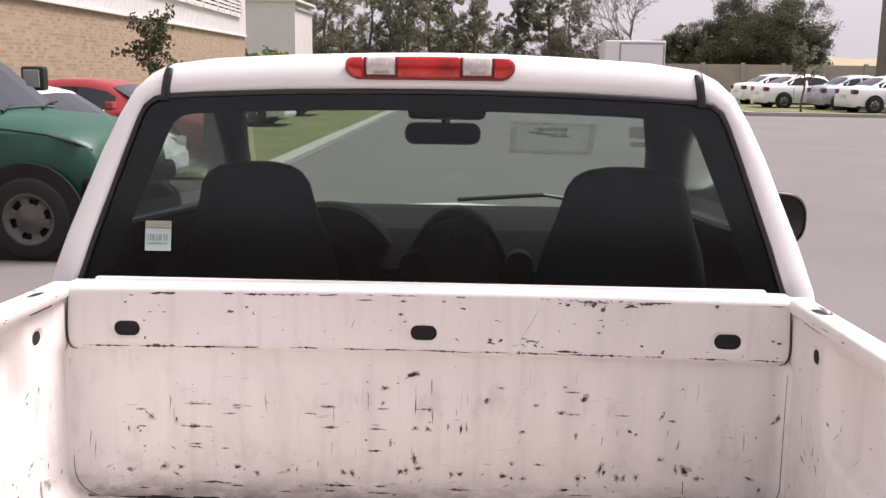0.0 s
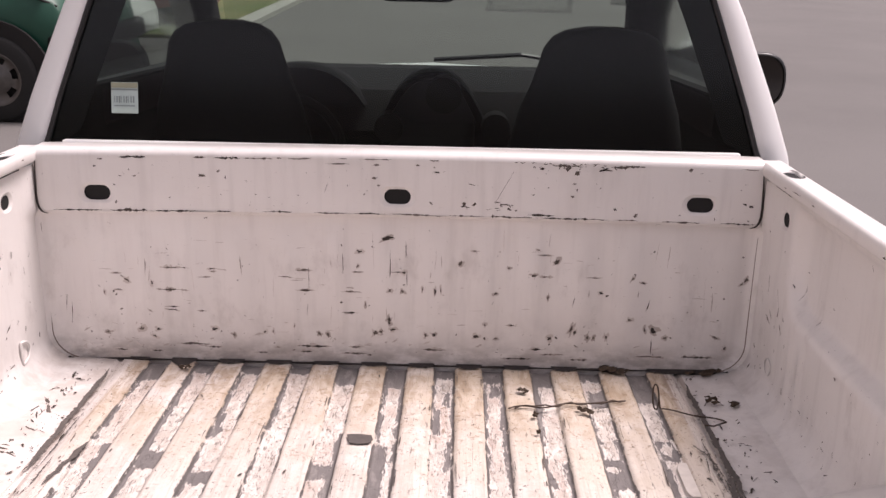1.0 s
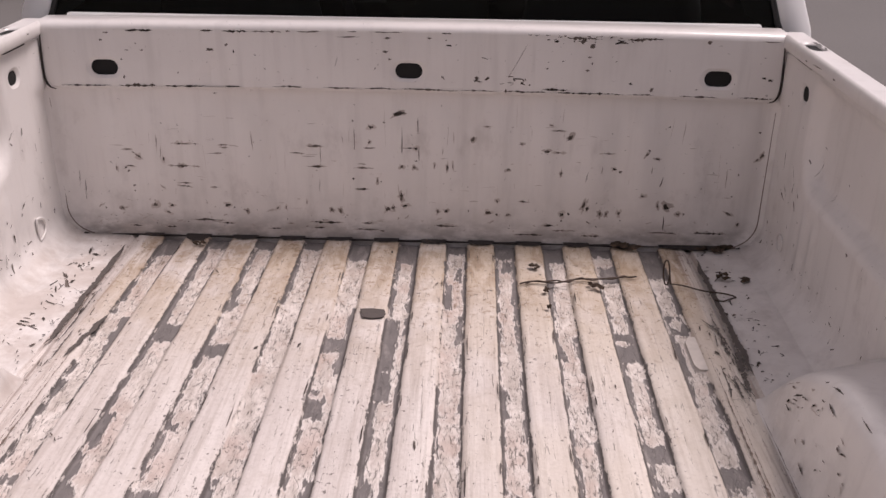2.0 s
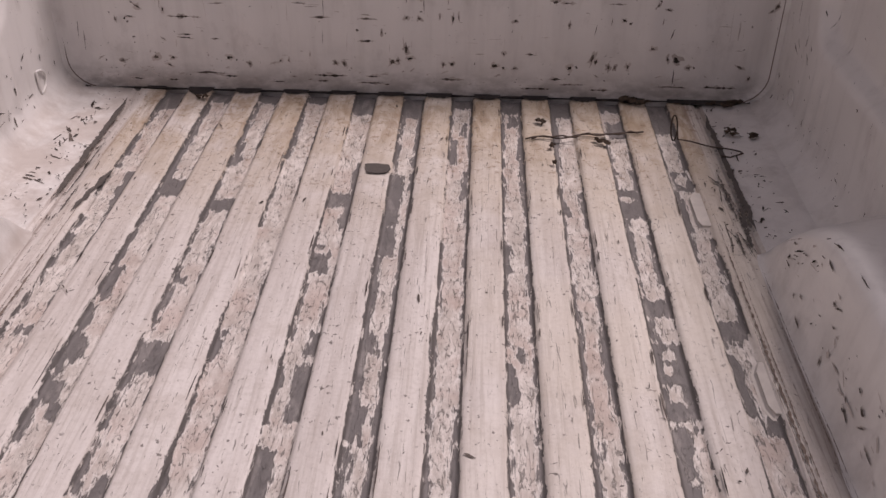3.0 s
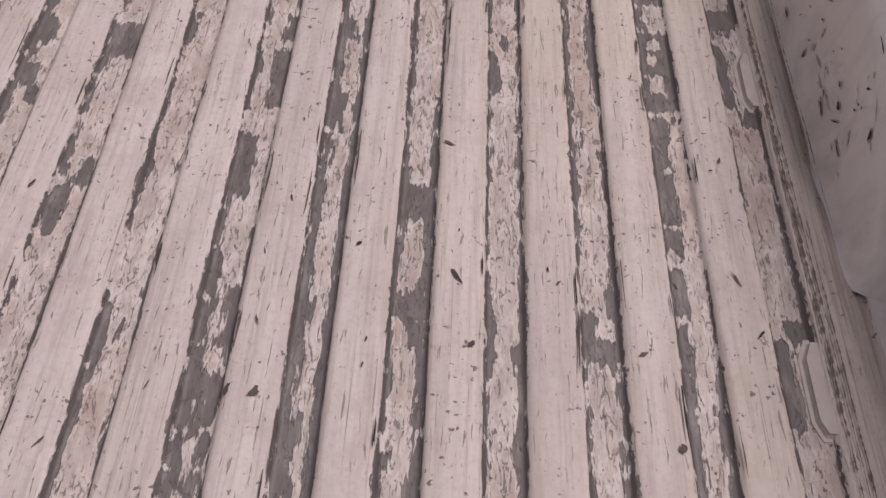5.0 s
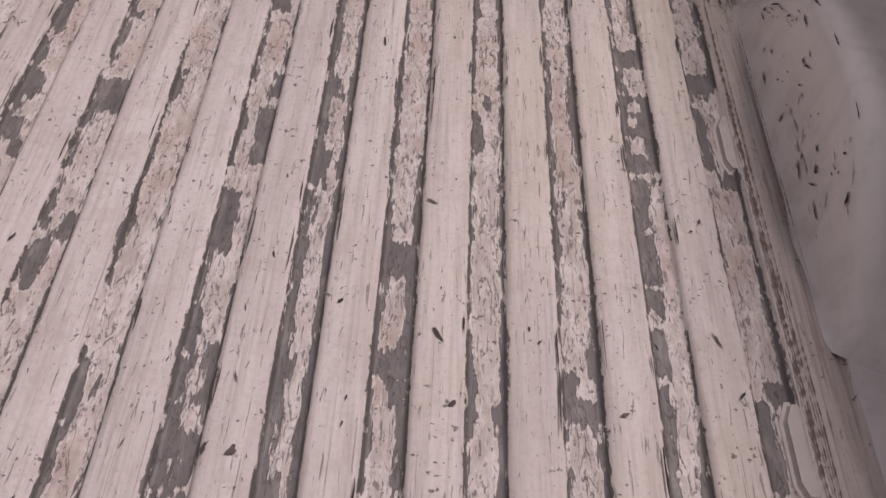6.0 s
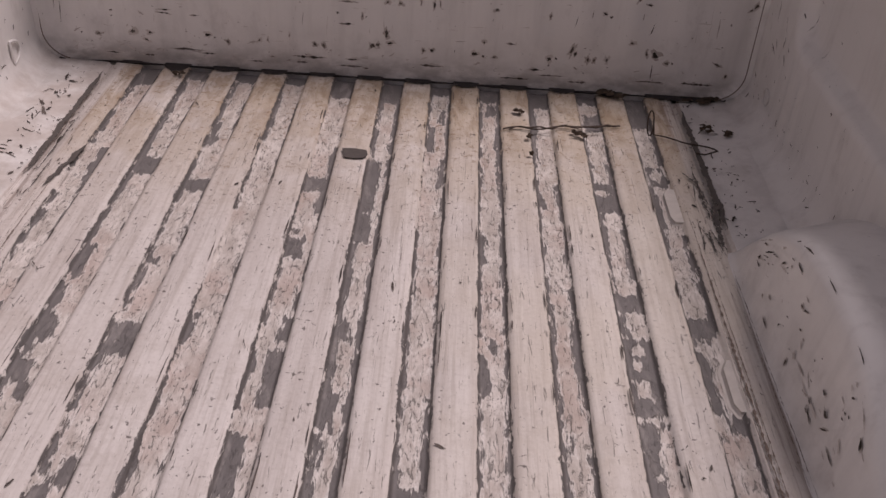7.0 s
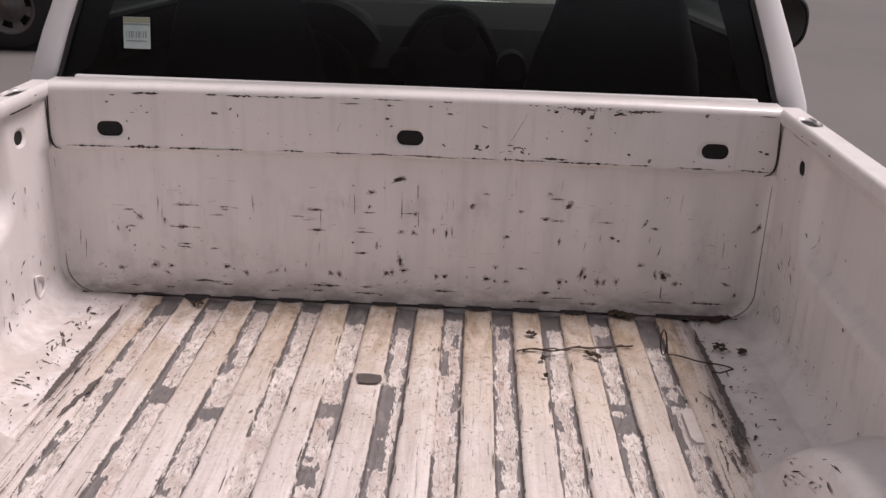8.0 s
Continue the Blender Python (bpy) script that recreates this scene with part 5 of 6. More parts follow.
def header_marks():
    spots, runs = [], []
    def arch(u):
        return 0.006 * (1 - (u / 0.72) ** 2)
    # the scraped upper edge, the lower edge with a painted shadow line, single chips
    runs += [(-0.594, -0.582, 1.164, 0.0062), (-0.551, -0.492, 1.1681, 0.0062), (-0.403, -0.377, 1.1688, 0.005), (-0.364, -0.305, 1.1683, 0.0075), (-0.307, -0.242, 1.1689, 0.0062), (-0.237, -0.228, 1.1696, 0.005), (-0.216, -0.169, 1.1694, 0.0062), (-0.12, -0.099, 1.1701, 0.0037), (-0.141, -0.093, 1.1602, 0.0025), (-0.077, -0.009, 1.17, 0.0037), (-0.051, -0.032, 1.159, 0.005), (0.017, 0.055, 1.176, 0.0037), (0.062, 0.083, 1.1701, 0.0037), (0.127, 0.138, 1.1782, 0.005), (0.178, 0.195, 1.1734, 0.0037), (0.217, 0.305, 1.1718, 0.0062), (0.306, 0.35, 1.1672, 0.0075), (0.322, 0.342, 1.1613, 0.01), (0.339, 0.377, 1.1705, 0.0125), (0.366, 0.405, 1.1707, 0.0075), (0.422, 0.455, 1.1672, 0.01), (0.449, 0.487, 1.1695, 0.0062), (0.57, 0.581, 1.1658, 0.0087), (0.673, 0.711, 1.1705, 0.0037)]
    runs += [(-0.692, -0.588, 1.0557, 0.0037), (-0.576, -0.498, 1.0573, 0.0075), (-0.495, -0.398, 1.0583, 0.005), (-0.366, -0.329, 1.0574, 0.0037), (-0.272, -0.206, 1.0577, 0.005), (-0.169, -0.09, 1.0562, 0.0037), (-0.09, -0.022, 1.057, 0.0037), (-0.022, 0.102, 1.057, 0.0037), (0.102, 0.175, 1.0552, 0.0037), (0.259, 0.315, 1.065, 0.005), (0.175, 0.282, 1.0556, 0.0037), (0.282, 0.426, 1.0575, 0.005), (0.427, 0.482, 1.0564, 0.0037), (0.526, 0.559, 1.0564, 0.0037), (0.549, 0.604, 1.0548, 0.0037), (0.637, 0.714, 1.0553, 0.0037)]
    spots += [(0.354, 1.153, 0.0159, 0.0113, 90), (-0.387, 1.132, 0.0204, 0.0079, 0), (-0.354, 1.142, 0.0079, 0.0057, 60), (-0.341, 1.129, 0.0102, 0.0034, 100), (-0.045, 1.133, 0.0125, 0.0057, 0), (-0.037, 1.118, 0.0102, 0.0034, 0), (0.039, 1.16, 0.0113, 0.0057, 0), (0.078, 1.147, 0.0136, 0.0045, 0), (-0.551, 1.13, 0.0102, 0.0023, 0), (-0.522, 1.13, 0.0091, 0.0034, 0), (-0.599, 1.15, 0.0068, 0.0045, 0), (-0.563, 1.112, 0.0057, 0.0045, 0), (-0.562, 1.077, 0.0079, 0.0045, 60), (-0.454, 1.086, 0.0045, 0.0045, 0), (-0.507, 1.061, 0.0113, 0.0091, 0), (-0.384, 1.046, 0.0091, 0.0034, 0), (0.066, 1.085, 0.0113, 0.0034, -50), (0.133, 1.085, 0.0102, 0.0057, 0), (0.153, 1.084, 0.0102, 0.0068, 30)]
    spots += [(0.197, 1.089, 0.0159, 0.0034, 0), (0.214, 1.085, 0.0204, 0.0034, 0), (0.19, 1.06, 0.0091, 0.0068, 90), (0.348, 1.131, 0.0102, 0.0034, 0), (0.355, 1.119, 0.0091, 0.0045, 90), (0.431, 1.081, 0.0079, 0.0057, 0), (0.473, 1.07, 0.0102, 0.0068, 30), (0.347, 1.105, 0.0091, 0.0057, 0), (0.687, 1.1, 0.0159, 0.0045, -15), (0.7, 1.097, 0.0102, 0.0079, 0), (0.63, 1.068, 0.0057, 0.0034, 90), (0.696, 1.067, 0.0068, 0.0034, 0), (0.146, 1.124, 0.0159, 0.0023, -15), (0.211, 1.119, 0.0849, 0.0011, 62), (-0.141, 1.112, 0.0283, 0.0015, 70)]
    spots += scatter(21, 22, 0.28, 0.44, 1.158, 1.171, 0.010, 0.004, 0, 30)
    spots += scatter(23, 45, -0.68, 0.70, 1.065, 1.165, 0.005, 0.0024, 0, 80)
    spots += scatter(24, 14, 0.12, 0.24, 1.072, 1.085, 0.010, 0.003, 0, 50)
    put = lambda u, v: (u, -0.0028 if v < 1.1705 else -0.0022 + (v - 1.1705) * 0.55, v + arch(u))
    runs = [(a, b, max(v, 1.0598), w) for a, b, v, w in runs]
    bm = flecks(bmesh.new(), spots, put, 6, 12, 0.8)
    scrapes(bm, runs, put, 16)
    tagged(part("paint_wear", bm, M_CHIP, truck, "dark paint chips and scrapes"), kind="stuff")


def side_marks(s):
    spots = scatter(31 + s, 24, -0.62, -0.02, 0.80, 1.13, 0.010, 0.003, 60, 60) + scatter(33 + s, 9, -0.25, -0.03, 0.82, 1.0, 0.028, 0.0035, 75, 25)
    spots += scatter(38 + s, 26, -0.5, -0.02, 0.765, 0.81, 0.012, 0.004, 30, 60)
    spots += [(-0.083, 0.893, 0.028, 0.005, 23), (-0.095, 0.906, 0.026, 0.004, 50), (-0.153, 0.899, 0.026, 0.005, 48), (-0.165, 0.922, 0.014, 0.004, 45), (-0.024, 0.812, 0.016, 0.006, 40), (-0.421, 0.92, 0.010, 0.007, 0)] if s > 0 else [(-0.159, 0.865, 0.020, 0.005, 30), (-0.265, 0.794, 0.03, 0.004, 70), (-0.25, 0.775, 0.022, 0.006, 60)]
    bm = flecks(bmesh.new(), spots, lambda u, v: (s * (wall_x(u, v) - 0.0012), u, v), 8, 11, 0.8)
    tagged(part("paint_wear", bm, M_CHIP, truck, "dark paint chips and scrapes"), kind="stuff")
    # streaks round the outer floor groove
    spots = []
    spots += scatter(70 + s, 9, 0.535, 0.578, -0.55, -0.25, 0.05, 0.003, 86, 4) + scatter(72 + s, 45, 0.53, 0.66, -0.55, -0.04, 0.014, 0.004, 60, 60) + scatter(74 + s, 60, 0.595, 0.668, -0.60, -0.02, 0.011, 0.0045, 60, 80)
    if s < 0:
        spots += scatter(76, 26, 0.63, 0.668, -0.42, -0.06, 0.020, 0.008, 70, 50) + [(0.660, -0.382, 0.040, 0.006, 20), (0.655, -0.372, 0.034, 0.005, 8), (0.662, -0.392, 0.025, 0.010, 15)]
    bm = flecks(bmesh.new(), spots, lambda u, v: (s * u, v, FLOOR + 0.0026), 8, 11, 0.75)
    tagged(part("paint_wear", bm, M_CHIP, truck, "dark paint chips and scrapes"), kind="stuff")
    runs = [(-0.57, -0.41, 0.574, 0.008), (-0.47, -0.30, 0.566, 0.009), (-0.58, -0.50, 0.556, 0.005)] if s > 0 else [(-0.46, -0.24, 0.566, 0.004), (-0.52, -0.40, 0.556, 0.004)]
    bm = scrapes(bmesh.new(), runs, lambda u, v: (s * v, u, FLOOR + 0.0029), 90 + s)
    # the pressed outer groove itself, its shadow laid in as a dark strip
    runs = [(-0.50, -0.052, 0.5895, 0.0125)] if s > 0 else [(-0.465, -0.048, 0.5845, 0.0125)]
    scrapes(bm, runs, lambda u, v: (s * (v + (0.004 * (u + 0.25) if s < 0 else 0)), u, FLOOR + 0.0031), 92 + s, 0.35)
    if s < 0:
        # shadow of a lifted flake, painted as a dark stroke
        scrapes(bm, [(-0.50, -0.35, 0.0, 0.012)], lambda u, v: (-0.516 + 0.14 * (u + 0.35) + v, u, FLOOR + 0.0031), 95, 0.4)
    tagged(part("paint_wear", bm, M_DARKSTRIP, truck, "dark strips along the outer groove, shadow put into their colour"), kind="stuff")
    # the hooked end of the groove
    if s > 0:
        bm = bmesh.new()
        for a, b, w in (((0.590, -0.052), (0.590, -0.36), 0.008), ((0.590, -0.35), (0.569, -0.561), 0.011), ((0.547, -0.314), (0.567, -0.36), 0.011), ((0.567, -0.355), (0.572, -0.42), 0.008), ((0.536, -0.571), (0.570, -0.564), 0.009), ((0.570, -0.564), (0.560, -0.50), 0.007), ((0.576, -0.445), (0.603, -0.474), 0.006), ((0.546, -0.517), (0.537, -0.571), 0.006), ((0.543, -0.491), (0.556, -0.53), 0.005)):
            (xa, ya), (xb, yb) = a, b
            scrapes(bm, [(0.0, math.hypot(xb - xa, yb - ya), 0.0, w)], lambda u, v: (xa + (xb - xa) * u / math.hypot(xb - xa, yb - ya) - v, ya + (yb - ya) * u / math.hypot(xb - xa, yb - ya), FLOOR + 0.0034), 97)
        tagged(part("paint_wear", bm, M_DARKSTRIP, truck, "dark strokes along a hooked groove"), kind="stuff")
    runs = [(-1.62, -0.40, 0.5315, 0.0045), (-1.62, -0.50, 0.5375, 0.0024), (-1.50, -0.62, 0.5265, 0.0016), (-1.62, -1.05, 0.5430, 0.0024), (-1.12, -0.60, 0.5725, 0.0030), (-1.08, -0.70, 0.5665, 0.0014), (-1.05, -0.80, 0.5785, 0.0022)]
    bm = scrapes(bmesh.new(), runs, lambda u, v: (s * v, u, FLOOR + 0.0029), 190 + s)
    tagged(part("paint_wear", bm, M_DIRT_SHADE, truck, "brown dirt along the floor's outer step"), kind="stuff")
    # stamped tie-down
    bm = bmesh.new()
    if s > 0:
        ring = [(0.7305, -0.113 + 0.017 * math.sin(a), 0.804 + 0.016 * math.cos(a)) for a in [math.tau * i / 20 for i in range(21)]]
    else:
        ring = [(-0.7285, -0.125, 0.775 + 0.046 * i / 4) for i in range(5)] + [(-0.7275, -0.125 + 0.034 * math.sin(a), 0.798 + 0.023 * math.cos(a)) for a in [math.pi * i / 10 for i in range(11)]]
    tube(bm, ring, 0.0028 if s < 0 else 0.0018, 6)
    part("tie_down", bm, M_BED, truck, "small stamped tie-down loop", True)
    # rail edge scrapes
    spots = scatter(40 + s, 9, -0.9, 0.0, 1.164, 1.174, 0.03, 0.003, 0, 4)
    bm = flecks(bmesh.new(), spots, lambda u, v: (s * 0.7139, u, v), 8)
    tagged(part("paint_wear", bm, M_CHIP, truck, "dark paint chips and scrapes"), kind="stuff")
    # wheelhouse: chips along its shoulder, up its front slope and over its face
    def house(u, v):
        return house_point(s, u, min(v, 0.986), 0.0016)
    rnd = random.Random(150 + s)
    spots = []
    for _ in range(17):
        u, v = rnd.uniform(-0.75, 0.72), rnd.uniform(0.12, 0.94)
        long = 0.02 + 0.085 * rnd.random() ** 2.2
        spots.append((u, v, long, rnd.uniform(0.010, 0.026), rnd.choice((20, 35, 60, -30, -55, 90)) + rnd.gauss(0, 14)))
    for cu, cv in ((0.42, 0.80), (0.56, 0.62), (-0.10, 0.55), (-0.42, 0.70), (0.18, 0.30)):
        spots += [(cu + rnd.gauss(0, 0.05), cv + rnd.gauss(0, 0.07), 0.012 + 0.05 * rnd.random() ** 2, 0.010 + 0.010 * rnd.random(), rnd.uniform(0, 180)) for _ in range(4)]
    spots += [(-0.32, 0.42, 0.075, 0.04, 40), (0.33, 0.955, 0.11, 0.016, -4), (0.05, 0.96, 0.14, 0.014, 2), (-0.30, 0.955, 0.09, 0.012, 0), (0.60, 0.72, 0.03, 0.11, 60), (0.66, 0.5, 0.03, 0.09, -50)]
    bm = flecks(bmesh.new(), spots, house, 9, 13, 0.85)
    tagged(part("paint_wear", bm, M_CHIP, truck, "dark paint chips and scrapes"), kind="stuff")
    under = lambda u, v: house_point(s, u, min(v, 0.96), 0.0010)
    bm = flecks(bmesh.new(), scatter(80 + s, 34, -0.7, 0.75, 0.08, 0.88, 0.10, 0.028, 25, 50) + [(u, v, a * 1.3 + 0.012, b * 1.2 + 0.008, deg) for u, v, a, b, deg in spots[:17]], under, 19, 13, 0.85)
    tagged(part("paint_wear", bm, M_SCUFF, truck, "grey scuffs on the wheelhouse"), kind="stuff")


panel_marks()
header_marks()
for s in (-1, 1):
    side_marks(s)


def seams():
    """Dark seam and crease-shade lines where the front wall meets the sides and floor."""
    for s in (-1, 1):
        bm = bmesh.new()
        zs = [1.168 - 0.02 * i for i in range(19)] + [FLOOR + 0.058 * (1 - math.sin(math.pi / 2 * i / 8)) for i in range(9)]
        pts = [(s * (wall_x(0.0, z) - 0.001), panel_y(wall_x(0.0, z) - 0.001, z) - 0.002 if z < 1.056 else 0.0, z) for z in zs]
        pts += [(s * (0.672 - 0.0517 * i), 0.012, FLOOR - 0.002) for i in range(1, 14)]
        tube(bm, [(s * 0.7160, -0.0035, 1.172), (s * 0.7195, -0.0038, 1.13), (s * 0.7212, -0.0040, 1.095), (s * 0.7208, -0.0040, 1.076), (s * 0.7180, -0.0040, 1.064), (s * 0.7120, -0.0040, 1.056), (s * 0.7010, -0.0035, 1.0525)], [0.0008, 0.0019, 0.0023, 0.0024, 0.0022, 0.0016, 0.0006], 6)
        part("seam", bm, M_CREVICE, truck, "dark open seam")
        # shade of the corner crease, drawn as a thin brown line
        line = [(s * (wall_x(0.0, z) - 0.009), panel_y(wall_x(0.0, z) - 0.009, z) - 0.0004, z) for z in [1.03 - 0.023 * i for i in range(10)] + [FLOOR + 0.062 * (1 - math.sin(math.pi / 2 * i / 8)) for i in range(8)]]
        part("seam", tube(bmesh.new(), line, [0.0005 + 0.0009 * i / 17 for i in range(18)], 6), M_DIRT_SHADE, truck, "thin line of painted crease shade")
        # floor joint: brown dirt and the gap's shade in one dark tube
        bm = tube(bmesh.new(), [p for p in pts if p[2] < 0.742], [0.0012 + 0.0020 * math.sin(2.3 * i + s) ** 2 for i in range(len([p for p in pts if p[2] < 0.742]))], 6)
        part("seam", bm, M_CREVICE, truck, "dark floor joint, dirt and gap shade in its colour")


seams()


def rib_noses():
    """Dark sheets painting the shade between each rounded rib end and the front panel."""
    rnd = random.Random(31)
    bm = bmesh.new()
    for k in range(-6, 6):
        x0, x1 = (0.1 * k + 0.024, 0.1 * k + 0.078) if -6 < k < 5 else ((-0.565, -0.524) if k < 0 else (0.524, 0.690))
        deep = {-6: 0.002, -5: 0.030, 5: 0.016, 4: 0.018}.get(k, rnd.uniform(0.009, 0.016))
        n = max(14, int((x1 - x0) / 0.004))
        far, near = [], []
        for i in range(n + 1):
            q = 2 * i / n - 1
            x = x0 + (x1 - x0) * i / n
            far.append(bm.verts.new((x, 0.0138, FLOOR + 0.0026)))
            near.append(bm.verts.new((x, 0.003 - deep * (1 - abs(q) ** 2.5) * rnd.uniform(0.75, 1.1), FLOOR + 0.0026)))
        for i in range(n):
            bm.faces.new((far[i], far[i + 1], near[i + 1], near[i]))
    tagged(part("rib_end_shade", bm, M_CREVICE, truck, "black sheets behind the rib ends, standing for the gap's shade"), kind="stuff")


rib_noses()
# shadow line under the beam, laid in as a dark tube
bm = tube(bmesh.new(), [(-0.695 + 0.0347 * i, 0.004, 1.0535 + 0.006 * (1 - ((-0.695 + 0.0347 * i) / 0.72) ** 2) + 0.0006 * math.sin(i * 2.1)) for i in range(41)], [0.0012 + 0.0008 * math.sin(i * 1.3) ** 2 for i in range(41)], 6)
part("seam", bm, M_DARKSTRIP, truck, "dark line painting the shadow under the beam")


def floor_wear():
    rnd = random.Random(17)
    # nicks on the rib tops
    spots = []
    for k in range(-5, 5):
        for _ in range(22):
            q = rnd.random() ** 3
            spots.append((0.1 * k + rnd.uniform(0.029, 0.073), rnd.uniform(-1.6, -0.02), 0.003 + 0.022 * q, 0.0015 + 0.005 * q * rnd.random(), 90 + rnd.gauss(0, 25)))
        for _ in range(9):
            e = rnd.choice((0.0265, 0.0755))
            spots.append((0.1 * k + e, rnd.uniform(-1.6, -0.02), rnd.uniform(0.03, 0.12), rnd.uniform(0.002, 0.0045), 90 + rnd.uniform(-2, 2)))
    # the plainest single marks: scuffs, a gouge, clots of dirt
    spots += [(0.054, -0.710, 0.034, 0.007, 94), (0.152, -0.689, 0.007, 0.006, 0), (0.147, -1.214, 0.040, 0.009, 118), (0.166, -1.299, 0.016, 0.013, 20), (0.341, -1.301, 0.016, 0.007, 5), (-0.046, -1.366, 0.020, 0.014, 60),
              (0.450, -1.200, 0.036, 0.006, 112), (0.369, -1.404, 0.013, 0.013, 0), (0.040, -1.176, 0.013, 0.008, 60), (0.308, -1.056, 0.010, 0.004, 10), (-0.229, -0.451, 0.020, 0.008, 50), (0.444, -1.042, 0.009, 0.004, 0), (-0.073, -1.364, 0.030, 0.009, 75), (0.383, -1.215, 0.022, 0.004, 110)]
    spots = [(u, v, a * 0.72, b * 0.72, deg) for u, v, a, b, deg in spots]
    bm = flecks(bmesh.new(), spots, lambda u, v: (u, v, FLOOR + 0.0024), 7, 10, 0.75)
    tagged(part("floor_wear", bm, M_CHIP, truck, "dark nicks in the floor paint"), kind="stuff")
    pad_paint = plain("scuffed_cream_paint", (0.56, 0.515, 0.475), 0.75, 0, 0.22, 45)
    for y0, y1, x0, x1 in ((-0.482, -0.362, 0.496, 0.532), (-0.928, -0.815, 0.504, 0.536), (-1.385, -1.268, 0.503, 0.540)):
        bm = prism(bmesh.new(), [(x0, y0 + 0.02), (x0 + 0.008, y0), (x1, y0), (x1, y1), (x0 + 0.010, y1), (x0, y1 - 0.025)], FLOOR - 0.013, FLOOR - 0.002, 2)
        bmesh.ops.bevel(bm, geom=[e for e in bm.edges if all(v.co.z > FLOOR - 0.005 for v in e.verts)], offset=0.0065, segments=3, affect="EDGES")
        part("floor_pad", bm, pad_paint, truck)


floor_wear()


def wire(name, pts, label):
    bm = tube(bmesh.new(), pts, 0.0016, 6)
    ob = part(name, bm, M_WIRE, None, "", True)
    ob.matrix_basis = RAKE
    return tagged(ob, label, "wire")


def on_floor(x, y, up=0.004):
    return (x, y, FLOOR + up)


rnd = random.Random(2)
pts = [on_floor(0.225 + 0.012 * i, -0.190 + 0.0024 * i + 0.004 * math.sin(i * 0.9), 0.004 + 0.002 * math.sin(i * 0.7)) for i in range(20)]
back = [on_floor(0.44 - 0.012 * i, -0.158 - 0.0019 * i + 0.005 * math.sin(i * 1.7), 0.0075 + 0.002 * math.sin(i)) for i in range(18)]
wire("wire_offcut", pts + back, "rusty doubled wire offcut lying on the bed floor")
loop = [(0.507 + 0.006 * math.cos(a), -0.168 + 0.010 * math.sin(a), FLOOR + 0.025 + 0.022 * math.sin(a)) for a in [math.tau * i / 14 for i in range(15)]]
tail = [on_floor(0.515 + 0.012 * i, -0.178 - 0.0050 * i + 0.003 * math.sin(i), 0.006) for i in range(10)]
wire("wire_offcut", loop + tail + [on_floor(0.625, -0.236, 0.01), on_floor(0.60, -0.246, 0.006), on_floor(0.585, -0.24, 0.005)], "rusty wire with a twisted loop on the bed floor")


def litter(x, y, size, seed):
    rnd = random.Random(seed)
    bm = bmesh.new()
    for _ in range(7):
        a, r = rnd.uniform(0, math.tau), rnd.uniform(0, size * 0.5)
        c = Vector((x + r * math.cos(a), y + r * math.sin(a), FLOOR + 0.004 + rnd.uniform(0, 0.004)))
        n = 6
        ring = [bm.verts.new(c + Vector((size * 0.4 * rnd.uniform(0.5, 1) * math.cos(math.tau * k / n), size * 0.28 * rnd.uniform(0.5, 1) * math.sin(math.tau * k / n), rnd.uniform(-0.001, 0.006)))) for k in range(n)]
        tip = bm.verts.new(c + Vector((0, 0, 0.006)))
        for k in range(n):
            bm.faces.new((ring[k], ring[(k + 1) % n], tip))
    ob = part("dead_leaf", bm, M_LEAFLITTER)
    ob.matrix_basis = RAKE
    return tagged(ob, "crumpled brown dead leaf on the bed floor", "leaf", "litter in the bed")


for i, (x, y, q) in enumerate(((0.260, -0.119, 0.020), (0.371, -0.202, 0.022), (0.437, -0.006, 0.030), (0.469, -0.019, 0.026), (0.450, -0.004, 0.020), (0.655, -0.010, 0.034), (0.639, -0.023, 0.030), (0.610, -0.014, 0.022), (0.626, -0.140, 0.030), (0.666, -0.154, 0.024), (-0.432, -0.045, 0.020), (0.273, -0.224, 0.014), (0.273, -0.290, 0.011), (0.36, -0.19, 0.012))):
    litter(x, y, q, 60 + i)

# a lifted flake of paint over a trough
bm = bmesh.new()
prism(bm, [(-0.069, -0.308), (-0.050, -0.305), (-0.025, -0.309), (-0.021, -0.325), (-0.027, -0.338), (-0.045, -0.342), (-0.062, -0.338)], FLOOR + 0.003, FLOOR + 0.0045, 2)
flake = part("paint_flake", bm, plain("lifted_paint_back", (0.085, 0.072, 0.066), 0.8, 0, 0.3, 140))
flake.matrix_basis = RAKE
tagged(flake, "dark lifted flake of paint on the bed floor", "paint flake")


# ---- yard ----
def slab(name, label, category, material, outline, z0, z1):
    bm = prism(bmesh.new(), outline, z0, z1, 2)
    return tagged(part(name, bm, material), label, category, kind="structure")


slab("verge_west", "dry green grass verge beside the road", "grass", M_GRASS, [(-3.35, 11.3), (-3.35, 120), (-40, 120), (-40, 60), (-16, 60), (-12.6, 11.3)], 0.0, 0.05)
slab("kerb_west", "pale concrete kerb along the verge", "kerb", M_KERB, [(-3.05, 11.3), (-3.05, 120), (-3.35, 120), (-3.35, 11.3)], 0.0, 0.08)
slab("verge_east", "dry green grass island with parked cars", "grass", M_GRASS, [(10.4, 34.6), (34, 33.6), (60, 60), (60, 69), (12, 72), (10.2, 60), (9.6, 38)], 0.0, 0.11)
slab("kerb_east", "pale concrete kerb of the grass island", "kerb", M_KERB, [(10.2, 34.3), (34, 33.3), (34, 33.6), (10.4, 34.6), (9.6, 38), (10.2, 60), (9.9, 60), (9.3, 38)], 0.0, 0.14)

# unseen wall added behind the truck, dims the rear window's reflection
bm = boxed(-34, -13.3, 0, 34, -13.0, 4.6)
